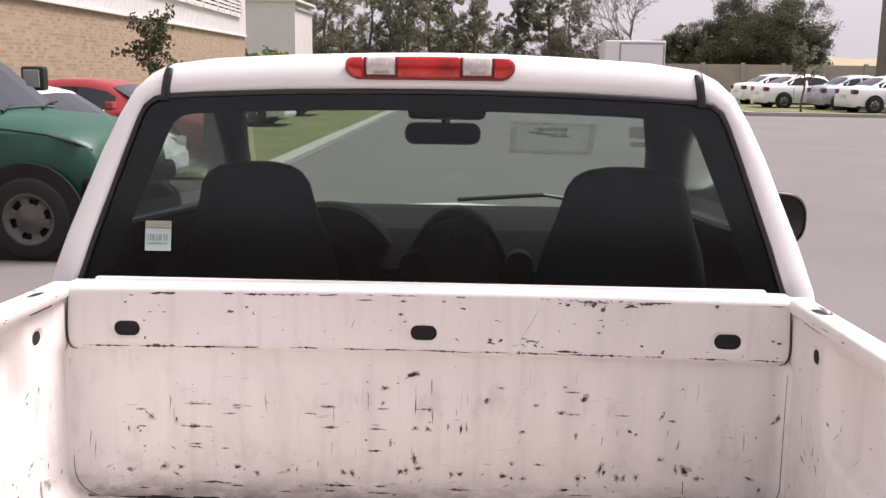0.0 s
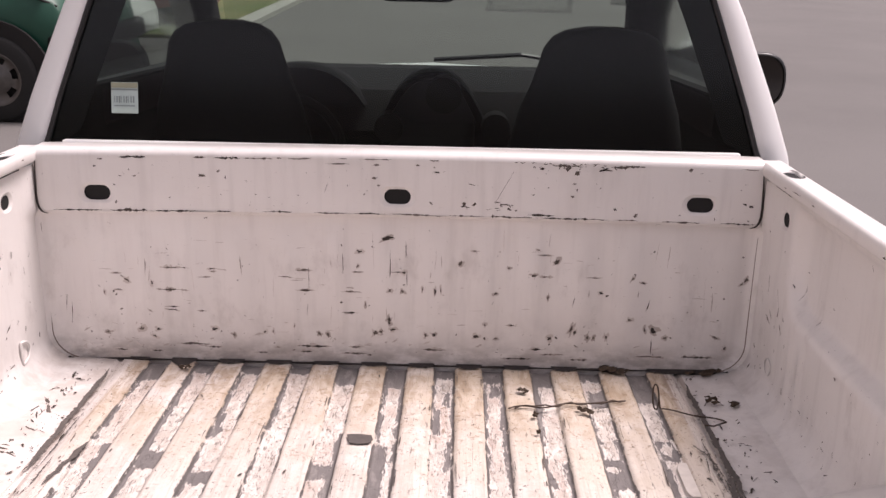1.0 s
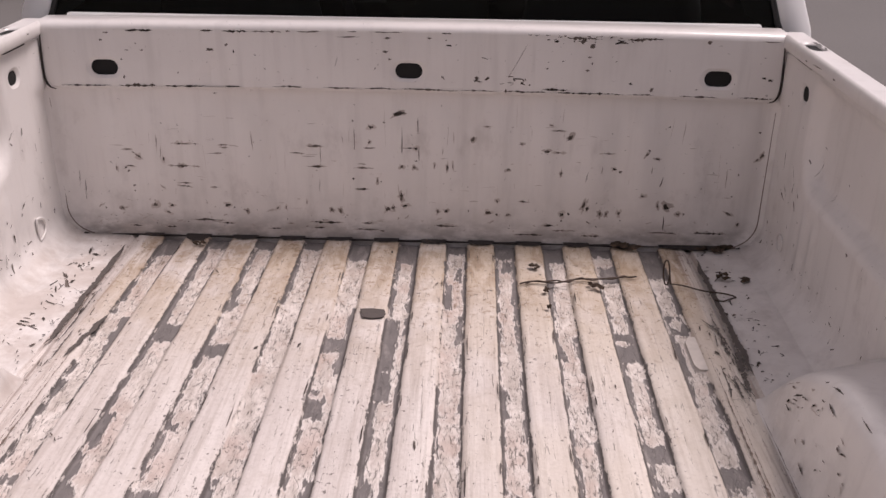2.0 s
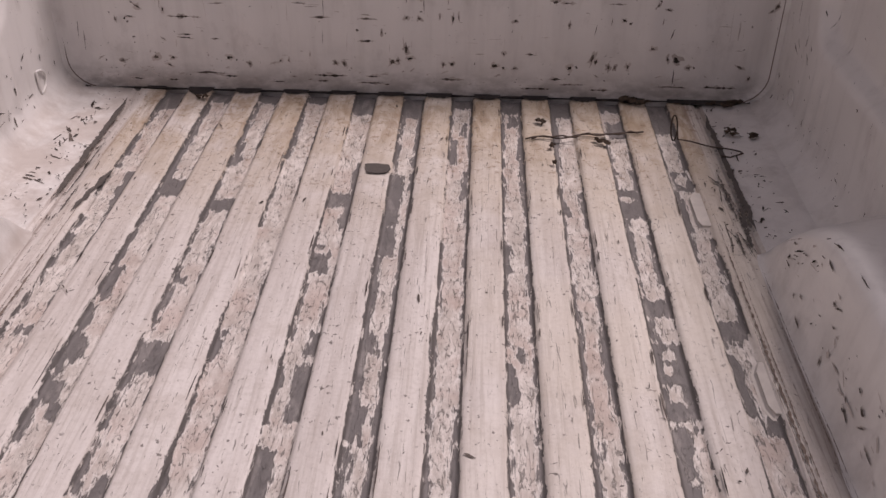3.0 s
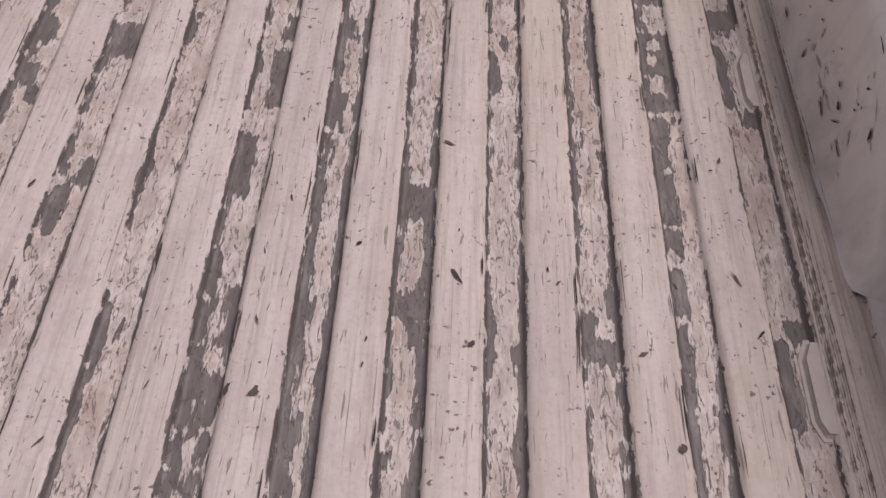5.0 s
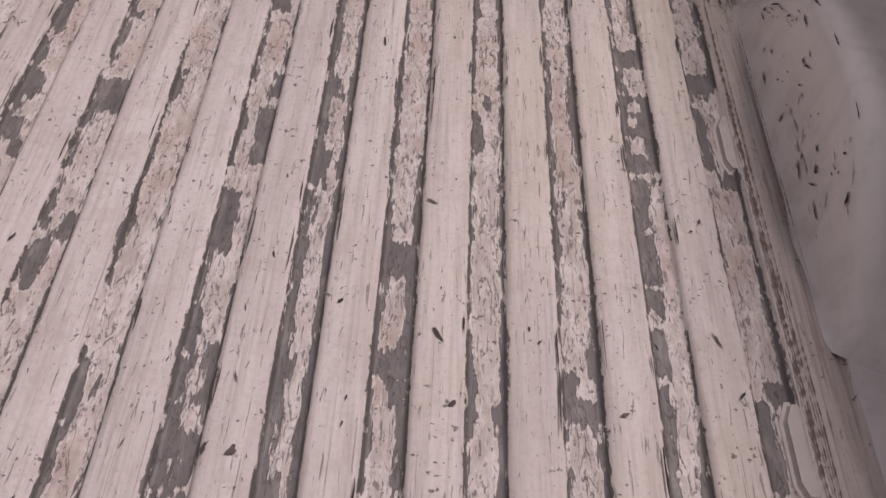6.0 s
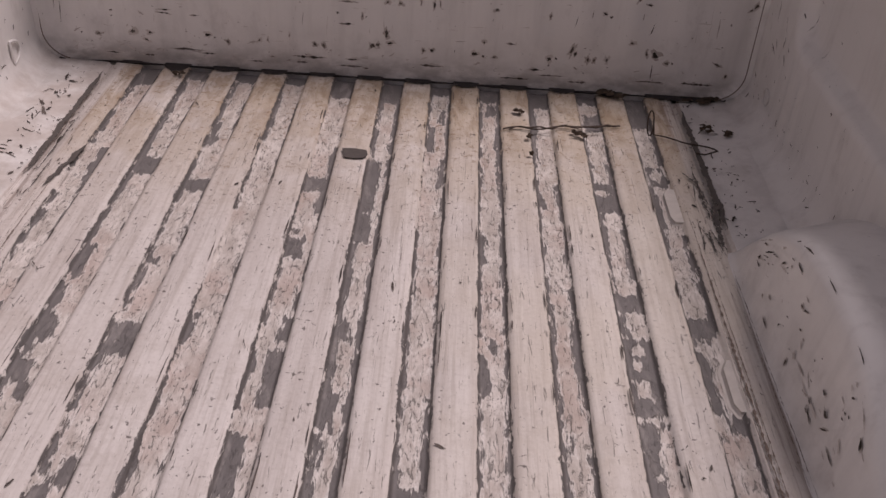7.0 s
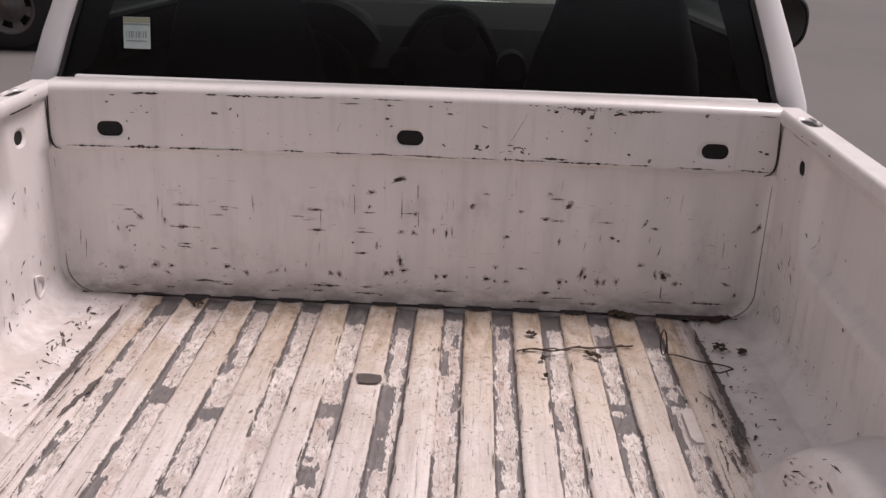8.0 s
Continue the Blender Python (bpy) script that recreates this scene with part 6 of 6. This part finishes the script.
tagged(part("wall_behind", bm, plain("brown_reflection_wall", (0.17, 0.14, 0.12), 0.9, 0, 0.25, 0.8)), "unseen brown wall added to dim the rear window reflection", "wall", kind="structure")

# perimeter wall with piers
bm = bmesh.new()
prism(bm, [(13, 73), (60, 66), (60, 66.2), (13, 73.2)], 0, 2.2, 2)
wall = tagged(part("wall_perimeter", bm, M_CONC), "weathered concrete perimeter wall with piers", "wall", kind="structure")
for i in range(16):
    x = 14 + 2.9 * i
    y = 73 - 7 / 47 * (x - 13)
    part("pier", boxed(x - 0.14, y - 0.12, 0, x + 0.14, y + 0.2, 2.32, bevel=0.02), M_KERB, wall)
bm = bmesh.new()
prism(bm, [(-60, 108), (13, 104), (13, 104.3), (-60, 108.3)], 0, 2.4, 2)
tagged(part("wall_far", bm, plain("red_brown_wall", (0.20, 0.12, 0.08), 0.9, 0, 0.3, 1.0)), "red brown boundary wall behind the trees", "wall", kind="structure")
# dry field beyond
bm = bmesh.new()
rows = []
for i in range(13):
    rows.append([(14 + 9 * i, 78 + 10 * j, (4.3 * math.sin(math.pi * min(j, 3) / 6)) * (0.75 + 0.5 * noise.noise((i * 0.7, j * 0.6, 2)))) for j in range(7)])
grid(bm, rows)
tagged(part("field_bank", bm, M_HILL, smooth=True), "dry yellow grass bank beyond the wall", "field", kind="structure")


# ---- buildings ----
def warehouse():
    b = thing("warehouse", "long tan block warehouse with white louvred cladding above", "warehouse", pose(-14.8, 58.2, 0, 0, 0, 3.3))
    part("block_wall", boxed(-0.3, -75, 0, 0, 0, 3.44), M_BLOCK, b, "tan block wall")
    part("end_wall", boxed(-14, -0.3, 0, -0.3, 0, 9.0), M_CLAD, b)
    bm = bmesh.new()
    rows = []
    ys = []
    for i in range(300):
        y = -75 + 0.25 * i
        ys += [(y, 0.06), (y + 0.15, 0.06), (y + 0.17, 0.03), (y + 0.23, 0.03)]
    ys.append((0.06, 0.06))
    grid(bm, [[(x, y, z) for y, x in ys] for z in (3.44, 9.0)])
    grid(bm, [[(x, y, 3.44) for y in (-75, 0.06)] for x in (-0.3, 0.06)])
    part("cladding", bm, M_CLAD, b, "white ribbed metal cladding")
    part("drip_ledge", boxed(-0.02, -75, 3.38, 0.12, 0.08, 3.50, bevel=0.01), M_CLAD, b)
    for i in range(14):
        y1 = -2.0 - 3.3 * i
        bank = part("louvre_bank", boxed(0.06, y1 - 3.1, 4.55, 0.10, y1, 5.65, bevel=0.01), M_HOLE, b, "dark louvre opening")
        part("louvre_sill", boxed(0.06, y1 - 3.15, 4.46, 0.2, y1 + 0.05, 4.55, bevel=0.01), M_CLAD, bank)
        for k in range(5):
            bm = prism(bmesh.new(), [(0.08, 4.6 + 0.21 * k), (0.20, 4.56 + 0.21 * k), (0.20, 4.68 + 0.21 * k), (0.08, 4.73 + 0.21 * k)], y1 - 3.1, y1, 1)
            part("louvre_slat", bm, M_CLAD, bank)
        for q in (y1 - 3.1, y1 - 1.55, y1):
            part("mullion", boxed(0.08, q - 0.05, 4.5, 0.22, q + 0.05, 5.7), M_CLAD, bank)
    part("roof", boxed(-14, -75, 9.0, 0.3, 0.3, 9.2), M_GREYCLAD, b)
    return b


warehouse()
shed = thing("metal_shed", "plain pale metal shed with a white side", "shed", pose(-22.0, 78.0, 0))
part("front_wall", boxed(0, 0, 0, 6.5, 0.2, 6.9), M_CLAD, shed, "pale sheet metal front")
bm = bmesh.new()
ys = []
for i in range(20):
    ys += [(0.2 + 0.4 * i, 6.5), (0.45 + 0.4 * i, 6.5), (0.48 + 0.4 * i, 6.46), (0.57 + 0.4 * i, 6.46)]
grid(bm, [[(x, y, z) for y, x in ys] for z in (0, 6.6)])
part("side_wall", bm, M_CLAD, shed, "white ribbed side")
part("roof", boxed(-0.2, -0.3, 6.9, 6.8, 8.4, 7.1, bevel=0.02), M_CLAD, shed)
part("gutter", boxed(6.5, 0.2, 6.3, 6.65, 8.2, 6.45), M_GREYCLAD, shed)

tagged(part("column", boxed(24.5, 57.8, 0, 26.1, 59.0, 9.0, bevel=0.03), plain("brown_grey_column", (0.17, 0.145, 0.135), 0.9, 0, 0.2, 1.0)), "tall brown grey masonry column", "column")

cont = thing("box_body", "white box van body standing in the yard", "van body", pose(5.75, 43.2, 0, 0, 0, -4))
part("body", boxed(0, 0, 0.55, 2.75, 5.0, 2.98, bevel=0.04), M_WHITE, cont, "white panel box")
part("front_frame", boxed(0.66, -0.03, 0.6, 2.72, 0.0, 2.90, bevel=0.01), M_GREYCLAD, cont)
part("front_sheet", boxed(0.74, -0.045, 0.68, 2.64, -0.03, 2.80), M_WHITE, cont)
for x in (0.4, 2.1):
    for y in (0.8, 4.0):
        wheel(cont, pose(x + 0.12, y, 0.42), 0.42, 0.24)


# ---- parked cars ----
SEDAN = ((0.0, 0.62, 0.66), (0.015, 0.86, 0.93), (0.06, 0.90, 1.00), (0.16, 0.91, 1.03), (0.235, 0.92, 1.22), (0.31, 0.93, 1.37), (0.42, 0.93, 1.43), (0.52, 0.92, 1.425), (0.60, 0.91, 1.36), (0.67, 0.90, 1.18), (0.745, 0.885, 0.97), (0.86, 0.84, 0.90), (0.95, 0.74, 0.79), (0.99, 0.60, 0.66), (1.0, 0.45, 0.50))
PICKUP = ((-0.0, 0.95, 1.0), (0.0188, 1.05, 1.08), (0.0941, 1.06, 1.5), (0.1527, 1.06, 1.66), (0.3817, 1.06, 1.72), (0.5721, 1.06, 1.72), (0.6694, 1.06, 1.7), (0.7206, 1.06, 1.64), (0.7677, 1.05, 1.4), (0.8158, 1.06, 1.165), (0.8994, 1.045, 1.13), (0.9497, 1.01, 1.08), (0.9799, 0.94, 1.01), (0.9928, 0.82, 0.92), (1.0, 0.5, 0.6))


def car(name, label, category, paint, m, length=4.4, width=1.70, prof=SEDAN, group="", wheel_r=0.31, axles=(0.19, 0.81), clearance=0.22, h=1.0, arch=1.22, mirror=None):
    c = thing(name, label, category, m, group)
    w = width / 2
    bm = bmesh.new()
    def taper(f):
        return w * (1 - 0.10 * abs(2 * f - 1) ** 4)
    rows = []
    for f, belt, top in prof:
        belt, top = belt * h, top * h
        g = smooth01((top - belt - 0.10) / 0.15)
        ww = taper(f)
        half = [(ww * 0.93, clearance), (ww * 0.98, clearance + 0.08), (ww, (clearance + belt) / 2), (ww * 0.985, belt - 0.03), (ww * 0.955, belt),
                (ww * (0.90 - 0.15 * g), top - 0.06 * (1 + 0.5 * g)), (ww * (0.78 - 0.10 * g), top - 0.015), (ww * 0.4, top), (0.0, top + 0.008)]
        ring = [(length * (f - 0.5), -y, z) for y, z in half] + [(length * (f - 0.5), y, z) for y, z in half[-2::-1]]
        rows.append(ring)
    vs = grid(bm, rows)
    bm.faces.new(vs[0])
    bm.faces.new(vs[-1][::-1])
    bmesh.ops.recalc_face_normals(bm, faces=bm.faces)
    part("body", bm, paint, c, "", True)
    part("underbody", boxed(-length * 0.46, -w * 0.9, clearance - 0.06, length * 0.46, w * 0.9, clearance + 0.05), M_HOLE, c)
    def at(f):
        for (f0, b0, t0), (f1, b1, t1) in zip(prof, prof[1:]):
            if f0 <= f <= f1:
                k = (f - f0) / (f1 - f0)
                return (b0 + (b1 - b0) * k) * h, (t0 + (t1 - t0) * k) * h
    cabin = [p for p in prof if p[2] - p[1] > 0.28]
    fa, fb = cabin[0][0], cabin[-1][0]
    for s in (-1, 1):
        mid = fa + (fb - fa) * 0.50
        for f0, f1 in ((fa - 0.01, mid - 0.012), (mid + 0.012, fb + 0.035)):
            bm = bmesh.new()
            low, high = [], []
            for i in range(7):
                f = f0 + (f1 - f0) * i / 6
                belt, top = at(f)
                z1 = max(belt + 0.045, top - 0.115)
                def y_at(z):
                    k = (z - belt) / max(0.1, top - 0.09 - belt)
                    return taper(f) * (0.955 + (0.75 - 0.955) * min(1, k)) + 0.012
                low.append((length * (f - 0.5), s * y_at(belt + 0.04), belt + 0.04))
                high.append((length * (f - 0.5), s * y_at(z1), z1))
            grid(bm, [low, high])
            part("side_window", bm, M_CARGLASS, c)
        for f in axles:
            bm = bmesh.new()
            n = 28
            rows = [[(length * (f - 0.5) + wheel_r * q * math.cos(math.tau * k / n), s * (w * 0.99 + d), wheel_r + wheel_r * q * math.sin(math.tau * k / n)) for k in range(n)] for q, d in ((arch, 0.0), (arch - 0.02, 0.012), (0.95, 0.006))]
            grid(bm, rows, close=True)
            part("wheel_arch", bm, M_HOLE, c)
            wheel(c, pose(length * (f - 0.5), s * (w - 0.075), wheel_r, 0, 0, 90 if s > 0 else -90), wheel_r, 0.2)
        part("head_lamp", boxed(length * 0.455, s * w * 0.72 - 0.16, 0.60 * h, length * 0.492, s * w * 0.72 + 0.16, 0.74 * h, bevel=0.02), M_LENS, c)
        part("tail_lamp", boxed(-length * 0.499, s * w * 0.75 - 0.15, 0.70 * h, -length * 0.455, s * w * 0.75 + 0.15, 0.89 * h, bevel=0.03), M_DARKRED, c)
        part("door_mirror", boxed(length * (fb - 0.47), s * (w + 0.10) - 0.08, 0.95 * h, length * (fb - 0.44), s * (w + 0.10) + 0.08, 1.07 * h, bevel=0.02), mirror or paint, c)
        for f in (fa + 0.05, (fa + fb) / 2, fb + 0.06):
            part("door_seam", boxed(length * (f - 0.5) - 0.006, s * w * 0.98 - 0.02, 0.36, length * (f - 0.5) + 0.006, s * w * 0.98 + 0.012, 0.86 * h), M_RUBBER, c)
    for a, b, nm in ((0.165, 0.30, "rear_window"), (0.735, 0.605, "windscreen")):
        if prof is PICKUP:
            a, b = (0.03, 0.13) if nm == "rear_window" else (0.8137, 0.7237)
        bm = bmesh.new()
        rows = []
        for k in (0.04, 0.5, 0.94):
            f = a + (b - a) * k
            belt, top = at(f)
            out = 0.012
            half = 0.80 - 0.12 * k
            rows.append([(length * (f - 0.5) + (out if a > b else -out), taper(f) * q * half, top + 0.010 - 0.03 * abs(q) ** 3) for q in (-1, -0.6, 0, 0.6, 1)])
        grid(bm, rows)
        part(nm, bm, M_CARGLASS, c)
    part("rear_bumper", boxed(-length * 0.506, -w * 0.86, 0.30, -length * 0.47, w * 0.86, 0.52, bevel=0.04), paint, c)
    part("rear_plate", boxed(-length * 0.509, -0.17, 0.56, -length * 0.497, 0.17, 0.68), M_STICKER, c)
    part("front_bumper", boxed(length * 0.47, -w * 0.86, 0.26, length * 0.506, w * 0.86, 0.50, bevel=0.04), paint, c)
    return c


row = "white cars parked on the grass island"
car("parked_car", "white sedan parked on the grass beside a sapling", "car", M_WHITE, pose(14.28, 40.75, 0.11, 0, 0, 7), group=row)
car("parked_car", "white sedan at the back of the grass island", "car", M_WHITE, pose(14.48, 45.0, 0.11, 0, 0, 7), group=row)
car("parked_car", "silver and white small sedan parked on the grass", "car", M_SILVER, pose(15.86, 38.85, 0.11, 0, 0, 6), 3.9, 1.60, group=row)
car("parked_car", "white notchback sedan with alloy wheels parked on the grass", "car", M_WHITE, pose(16.45, 36.55, 0.11, 0, 0, 6), 4.4, 1.72, group=row)
green = car("green_pickup", "dark green pickup parked beside the truck, dusty steel wheels", "pickup truck", M_GREEN, pose(-5.675, 6.55, 0.0, 0, 0, 0), 5.45, 1.80, PICKUP, wheel_r=0.345, axles=(0.17, 0.8921), clearance=0.42, arch=1.34, mirror=M_RUBBER)
part("hood_seam", tube(bmesh.new(), [(1.575, -0.872, 1.085), (2.0, -0.872, 1.06), (2.3, -0.866, 1.025), (2.52, -0.83, 0.96), (2.64, -0.78, 0.90)], 0.010, 6), M_HOLE, green)
part("front_bumper_bar", boxed(2.55, -0.86, 0.50, 2.79, 0.86, 0.68, bevel=0.04), M_PLASTIC, green, "dark bumper")
for y in (-0.45, 0.30):
    part("wiper", tube(bmesh.new(), [(1.745, y, 1.185), (1.675, y + 0.25, 1.215), (1.655, y + 0.5, 1.225)], 0.012, 6), M_RUBBER, green)
far = part("far_mirror", boxed(1.20, 1.02, 1.32, 1.43, 1.15, 1.56, bevel=0.025), M_RUBBER, green, "tall black door mirror")
part("mirror_glass", boxed(1.235, 1.005, 1.355, 1.395, 1.019, 1.525, bevel=0.004), M_GREYCLAD, far)
car("parked_car", "white hatchback parked in the row of cars", "car", M_WHITE, pose(-5.65, 10.0, 0.0, 0, 0, -4), 3.7, 1.62, h=0.92)
car("parked_car", "dark red sedan parked in the row of cars", "car", M_REDCAR, pose(-6.05, 13.4, 0.05, 0, 0, -4), 4.4, 1.72, h=0.92)
car("parked_car", "white sedan parked on the roadside verge", "car", M_WHITE, pose(-7.2, 23.5, 0.05, 0, 0, 0))
car("parked_car", "dark grey sedan parked on the roadside verge", "car", M_PLASTIC, pose(-7.4, 29.0, 0.05, 0, 0, 0))
car("parked_car", "silver sedan parked on the roadside verge", "car", M_SILVER, pose(-7.6, 35.0, 0.05, 0, 0, 0))
car("parked_car", "white sedan parked far down the verge", "car", M_WHITE, pose(-7.8, 41.0, 0.05, 0, 0, 0))


# ---- trees ----
def tree(name, label, x, y, height, spread, seed, leaf, leaves=2600, bare=0.3, size=0.32, trunk_r=0.18, base=0.0, clump=1.0):
    rnd = random.Random(seed)
    t = thing(name, label, "tree", pose(x, y, base))
    bm = bmesh.new()
    lean = Vector((rnd.uniform(-0.08, 0.08), rnd.uniform(-0.08, 0.08), 1)).normalized()
    if not leaves:
        # a leafless crown: limbs fork again and again from a short trunk
        def fork(p, way, length, r, depth):
            bend = (way + Vector((rnd.gauss(0, 0.10), rnd.gauss(0, 0.10), 0.05))).normalized()
            q = p + way * length * 0.5 + bend * length * 0.5
            tube(bm, [p, p + way * length * 0.5, q], [r, r * 0.85, r * 0.7], 5 if depth < 3 else 3)
            if depth < 6:
                for i in range(3 if depth < 5 else 2):
                    a = math.tau * i / 3 + rnd.uniform(-0.7, 0.7)
                    out = bend.orthogonal().normalized()
                    out = (out * math.cos(a) + bend.cross(out) * math.sin(a)) * rnd.uniform(0.38, 0.85)
                    fork(q, (bend + out + Vector((0, 0, 0.12))).normalized(), length * rnd.uniform(0.60, 0.86), max(0.016, r * 0.64), depth + 1)
        fork(Vector((0, 0, 0)), lean, height * 0.25, trunk_r, 0)
        part("trunk", bm, M_PALEBARK, t, "pale bare trunk and branches", True)
        return t
    trunk = [lean * (height * 0.8 * k / 7) + Vector((0.12 * math.sin(k * 1.3 + seed), 0.1 * math.cos(k), 0)) * (height / 9) * (k > 0) for k in range(8)]
    tube(bm, trunk, [trunk_r * (1.25 - k / 7) + 0.015 for k in range(8)], 8)
    ends = []
    for i in range(14 if leaves else 0):
        k = bare + (0.95 - bare) * i / 14
        p = trunk[0].lerp(trunk[-1], k)
        a = rnd.uniform(0, math.tau)
        reach = spread * rnd.uniform(0.45, 1.0) * (1 - 0.45 * abs(k - 0.55))
        tip = p + Vector((reach * math.cos(a), reach * math.sin(a), height * rnd.uniform(0.04, 0.22)))
        mid = p.lerp(tip, 0.5) + Vector((0, 0, -0.06 * height * rnd.random()))
        tube(bm, [p, mid, tip], [trunk_r * 0.4, trunk_r * 0.22, 0.012], 5)
        ends += [(tip, 1.0), (mid, 0.75)]
        for _ in range(2):
            q = tip + Vector((rnd.gauss(0, 0.25) * spread, rnd.gauss(0, 0.25) * spread, rnd.uniform(-0.03, 0.12) * height))
            tube(bm, [mid.lerp(tip, 0.6), q], [trunk_r * 0.15, 0.008], 4)
            ends.append((q, 0.8))
    part("trunk", bm, M_BARK, t, "", True)
    if leaves:
        verts, faces = [], []
        def ball(r):
            v = Vector((rnd.gauss(0, 1), rnd.gauss(0, 1), rnd.gauss(0, 0.8)))
            return v.normalized() * r * rnd.random() ** 0.4
        tufts = [(c + ball(r * spread * 0.36 * clump), r * spread * 0.17 * clump * rnd.uniform(0.6, 1.3)) for c, r in ends for _ in range(6)]
        for _ in range(leaves):
            c, r = rnd.choice(tufts)
            p = c + ball(r)
            u = Vector((rnd.gauss(0, 1), rnd.gauss(0, 1), rnd.gauss(0, 1))).normalized()
            v = u.orthogonal().normalized()
            q = size * rnd.uniform(0.5, 1.3)
            n = len(verts)
            verts += [p - u * q * 0.5, p + v * q * 0.28, p + u * q * 0.5, p - v * q * 0.28]
            faces.append((n, n + 1, n + 2, n + 3))
        me = bpy.data.meshes.new("crown")
        me.from_pydata(verts, [], faces)
        me.materials.append(leaf)
        crown = new("crown", me)
        crown.parent = t
    return t


rnd = random.Random(77)
for i in range(13):
    tall = i < 8
    x = (-16.6 + 1.65 * i if tall else -3.2 + 3.0 * (i - 8)) + rnd.uniform(-0.5, 0.5)
    tree("tree", "tall thin eucalyptus with olive leaves behind the yard" if tall else "full round tree with olive leaves behind the yard", x, 92 + rnd.uniform(-6, 8), rnd.uniform(11.5, 15.0) if tall else rnd.uniform(10.0, 11.5), rnd.uniform(1.8, 2.5) if tall else rnd.uniform(1.9, 2.2), 100 + i, M_LEAF_A if i % 2 else M_LEAF_D, 8500 if tall else 15000, 0.26 if tall else 0.34, 0.17, 0.15, clump=0.85)
for i in range(20):
    x = -18 + 1.75 * i
    tree("shrub", "dark green shrub along the boundary wall", x, 101 + rnd.uniform(-2, 2), rnd.uniform(4.5, 7.0), 2.3, 200 + i, M_LEAF_D if i % 3 else M_LEAF_B, 6000, 0.05, 0.17, 0.10)
tree("tree", "bare grey tree with fine branches", 13.6, 84, 11.0, 4.0, 321, None, 0, trunk_r=0.17)
tree("tree", "bare grey tree with fine branches", 11.0, 87, 7.5, 3.0, 322, None, 0, trunk_r=0.13)
for i, (x, y, hgt, sp) in enumerate(((18.8, 80, 6.2, 3.2), (22.0, 79, 8.3, 3.8), (24.6, 80, 8.2, 3.4), (26.8, 80, 5.6, 2.2), (16.8, 82, 4.6, 2.4))):
    tree("broad_tree", "broad dark green tree with a dense crown", x, y, hgt, sp, 400 + i, M_LEAF_B, 52000, 0.12, 0.13, 0.3, clump=1.25)
tree("sapling", "thin sapling with drooping green leaves on the grass", 12.55, 36.0, 2.8, 0.5, 500, M_LEAF_D, 800, 0.45, 0.13, 0.026, base=0.1)
tree("sapling", "small leafy tree before the block wall", -10.7, 29.0, 3.4, 0.75, 501, M_LEAF_B, 1500, 0.5, 0.14, 0.06, base=0.04)
for i, (x, y, hgt) in enumerate(((-16.6, 66, 3.2), (-15.2, 67, 3.0), (-13.8, 66, 2.9), (-17.4, 67, 2.8))):
    tree("shrub", "fresh green shrub beside the shed", x, y, hgt, 1.3, 520 + i, M_LEAF_C, 1100, 0.1, 0.25, 0.06)
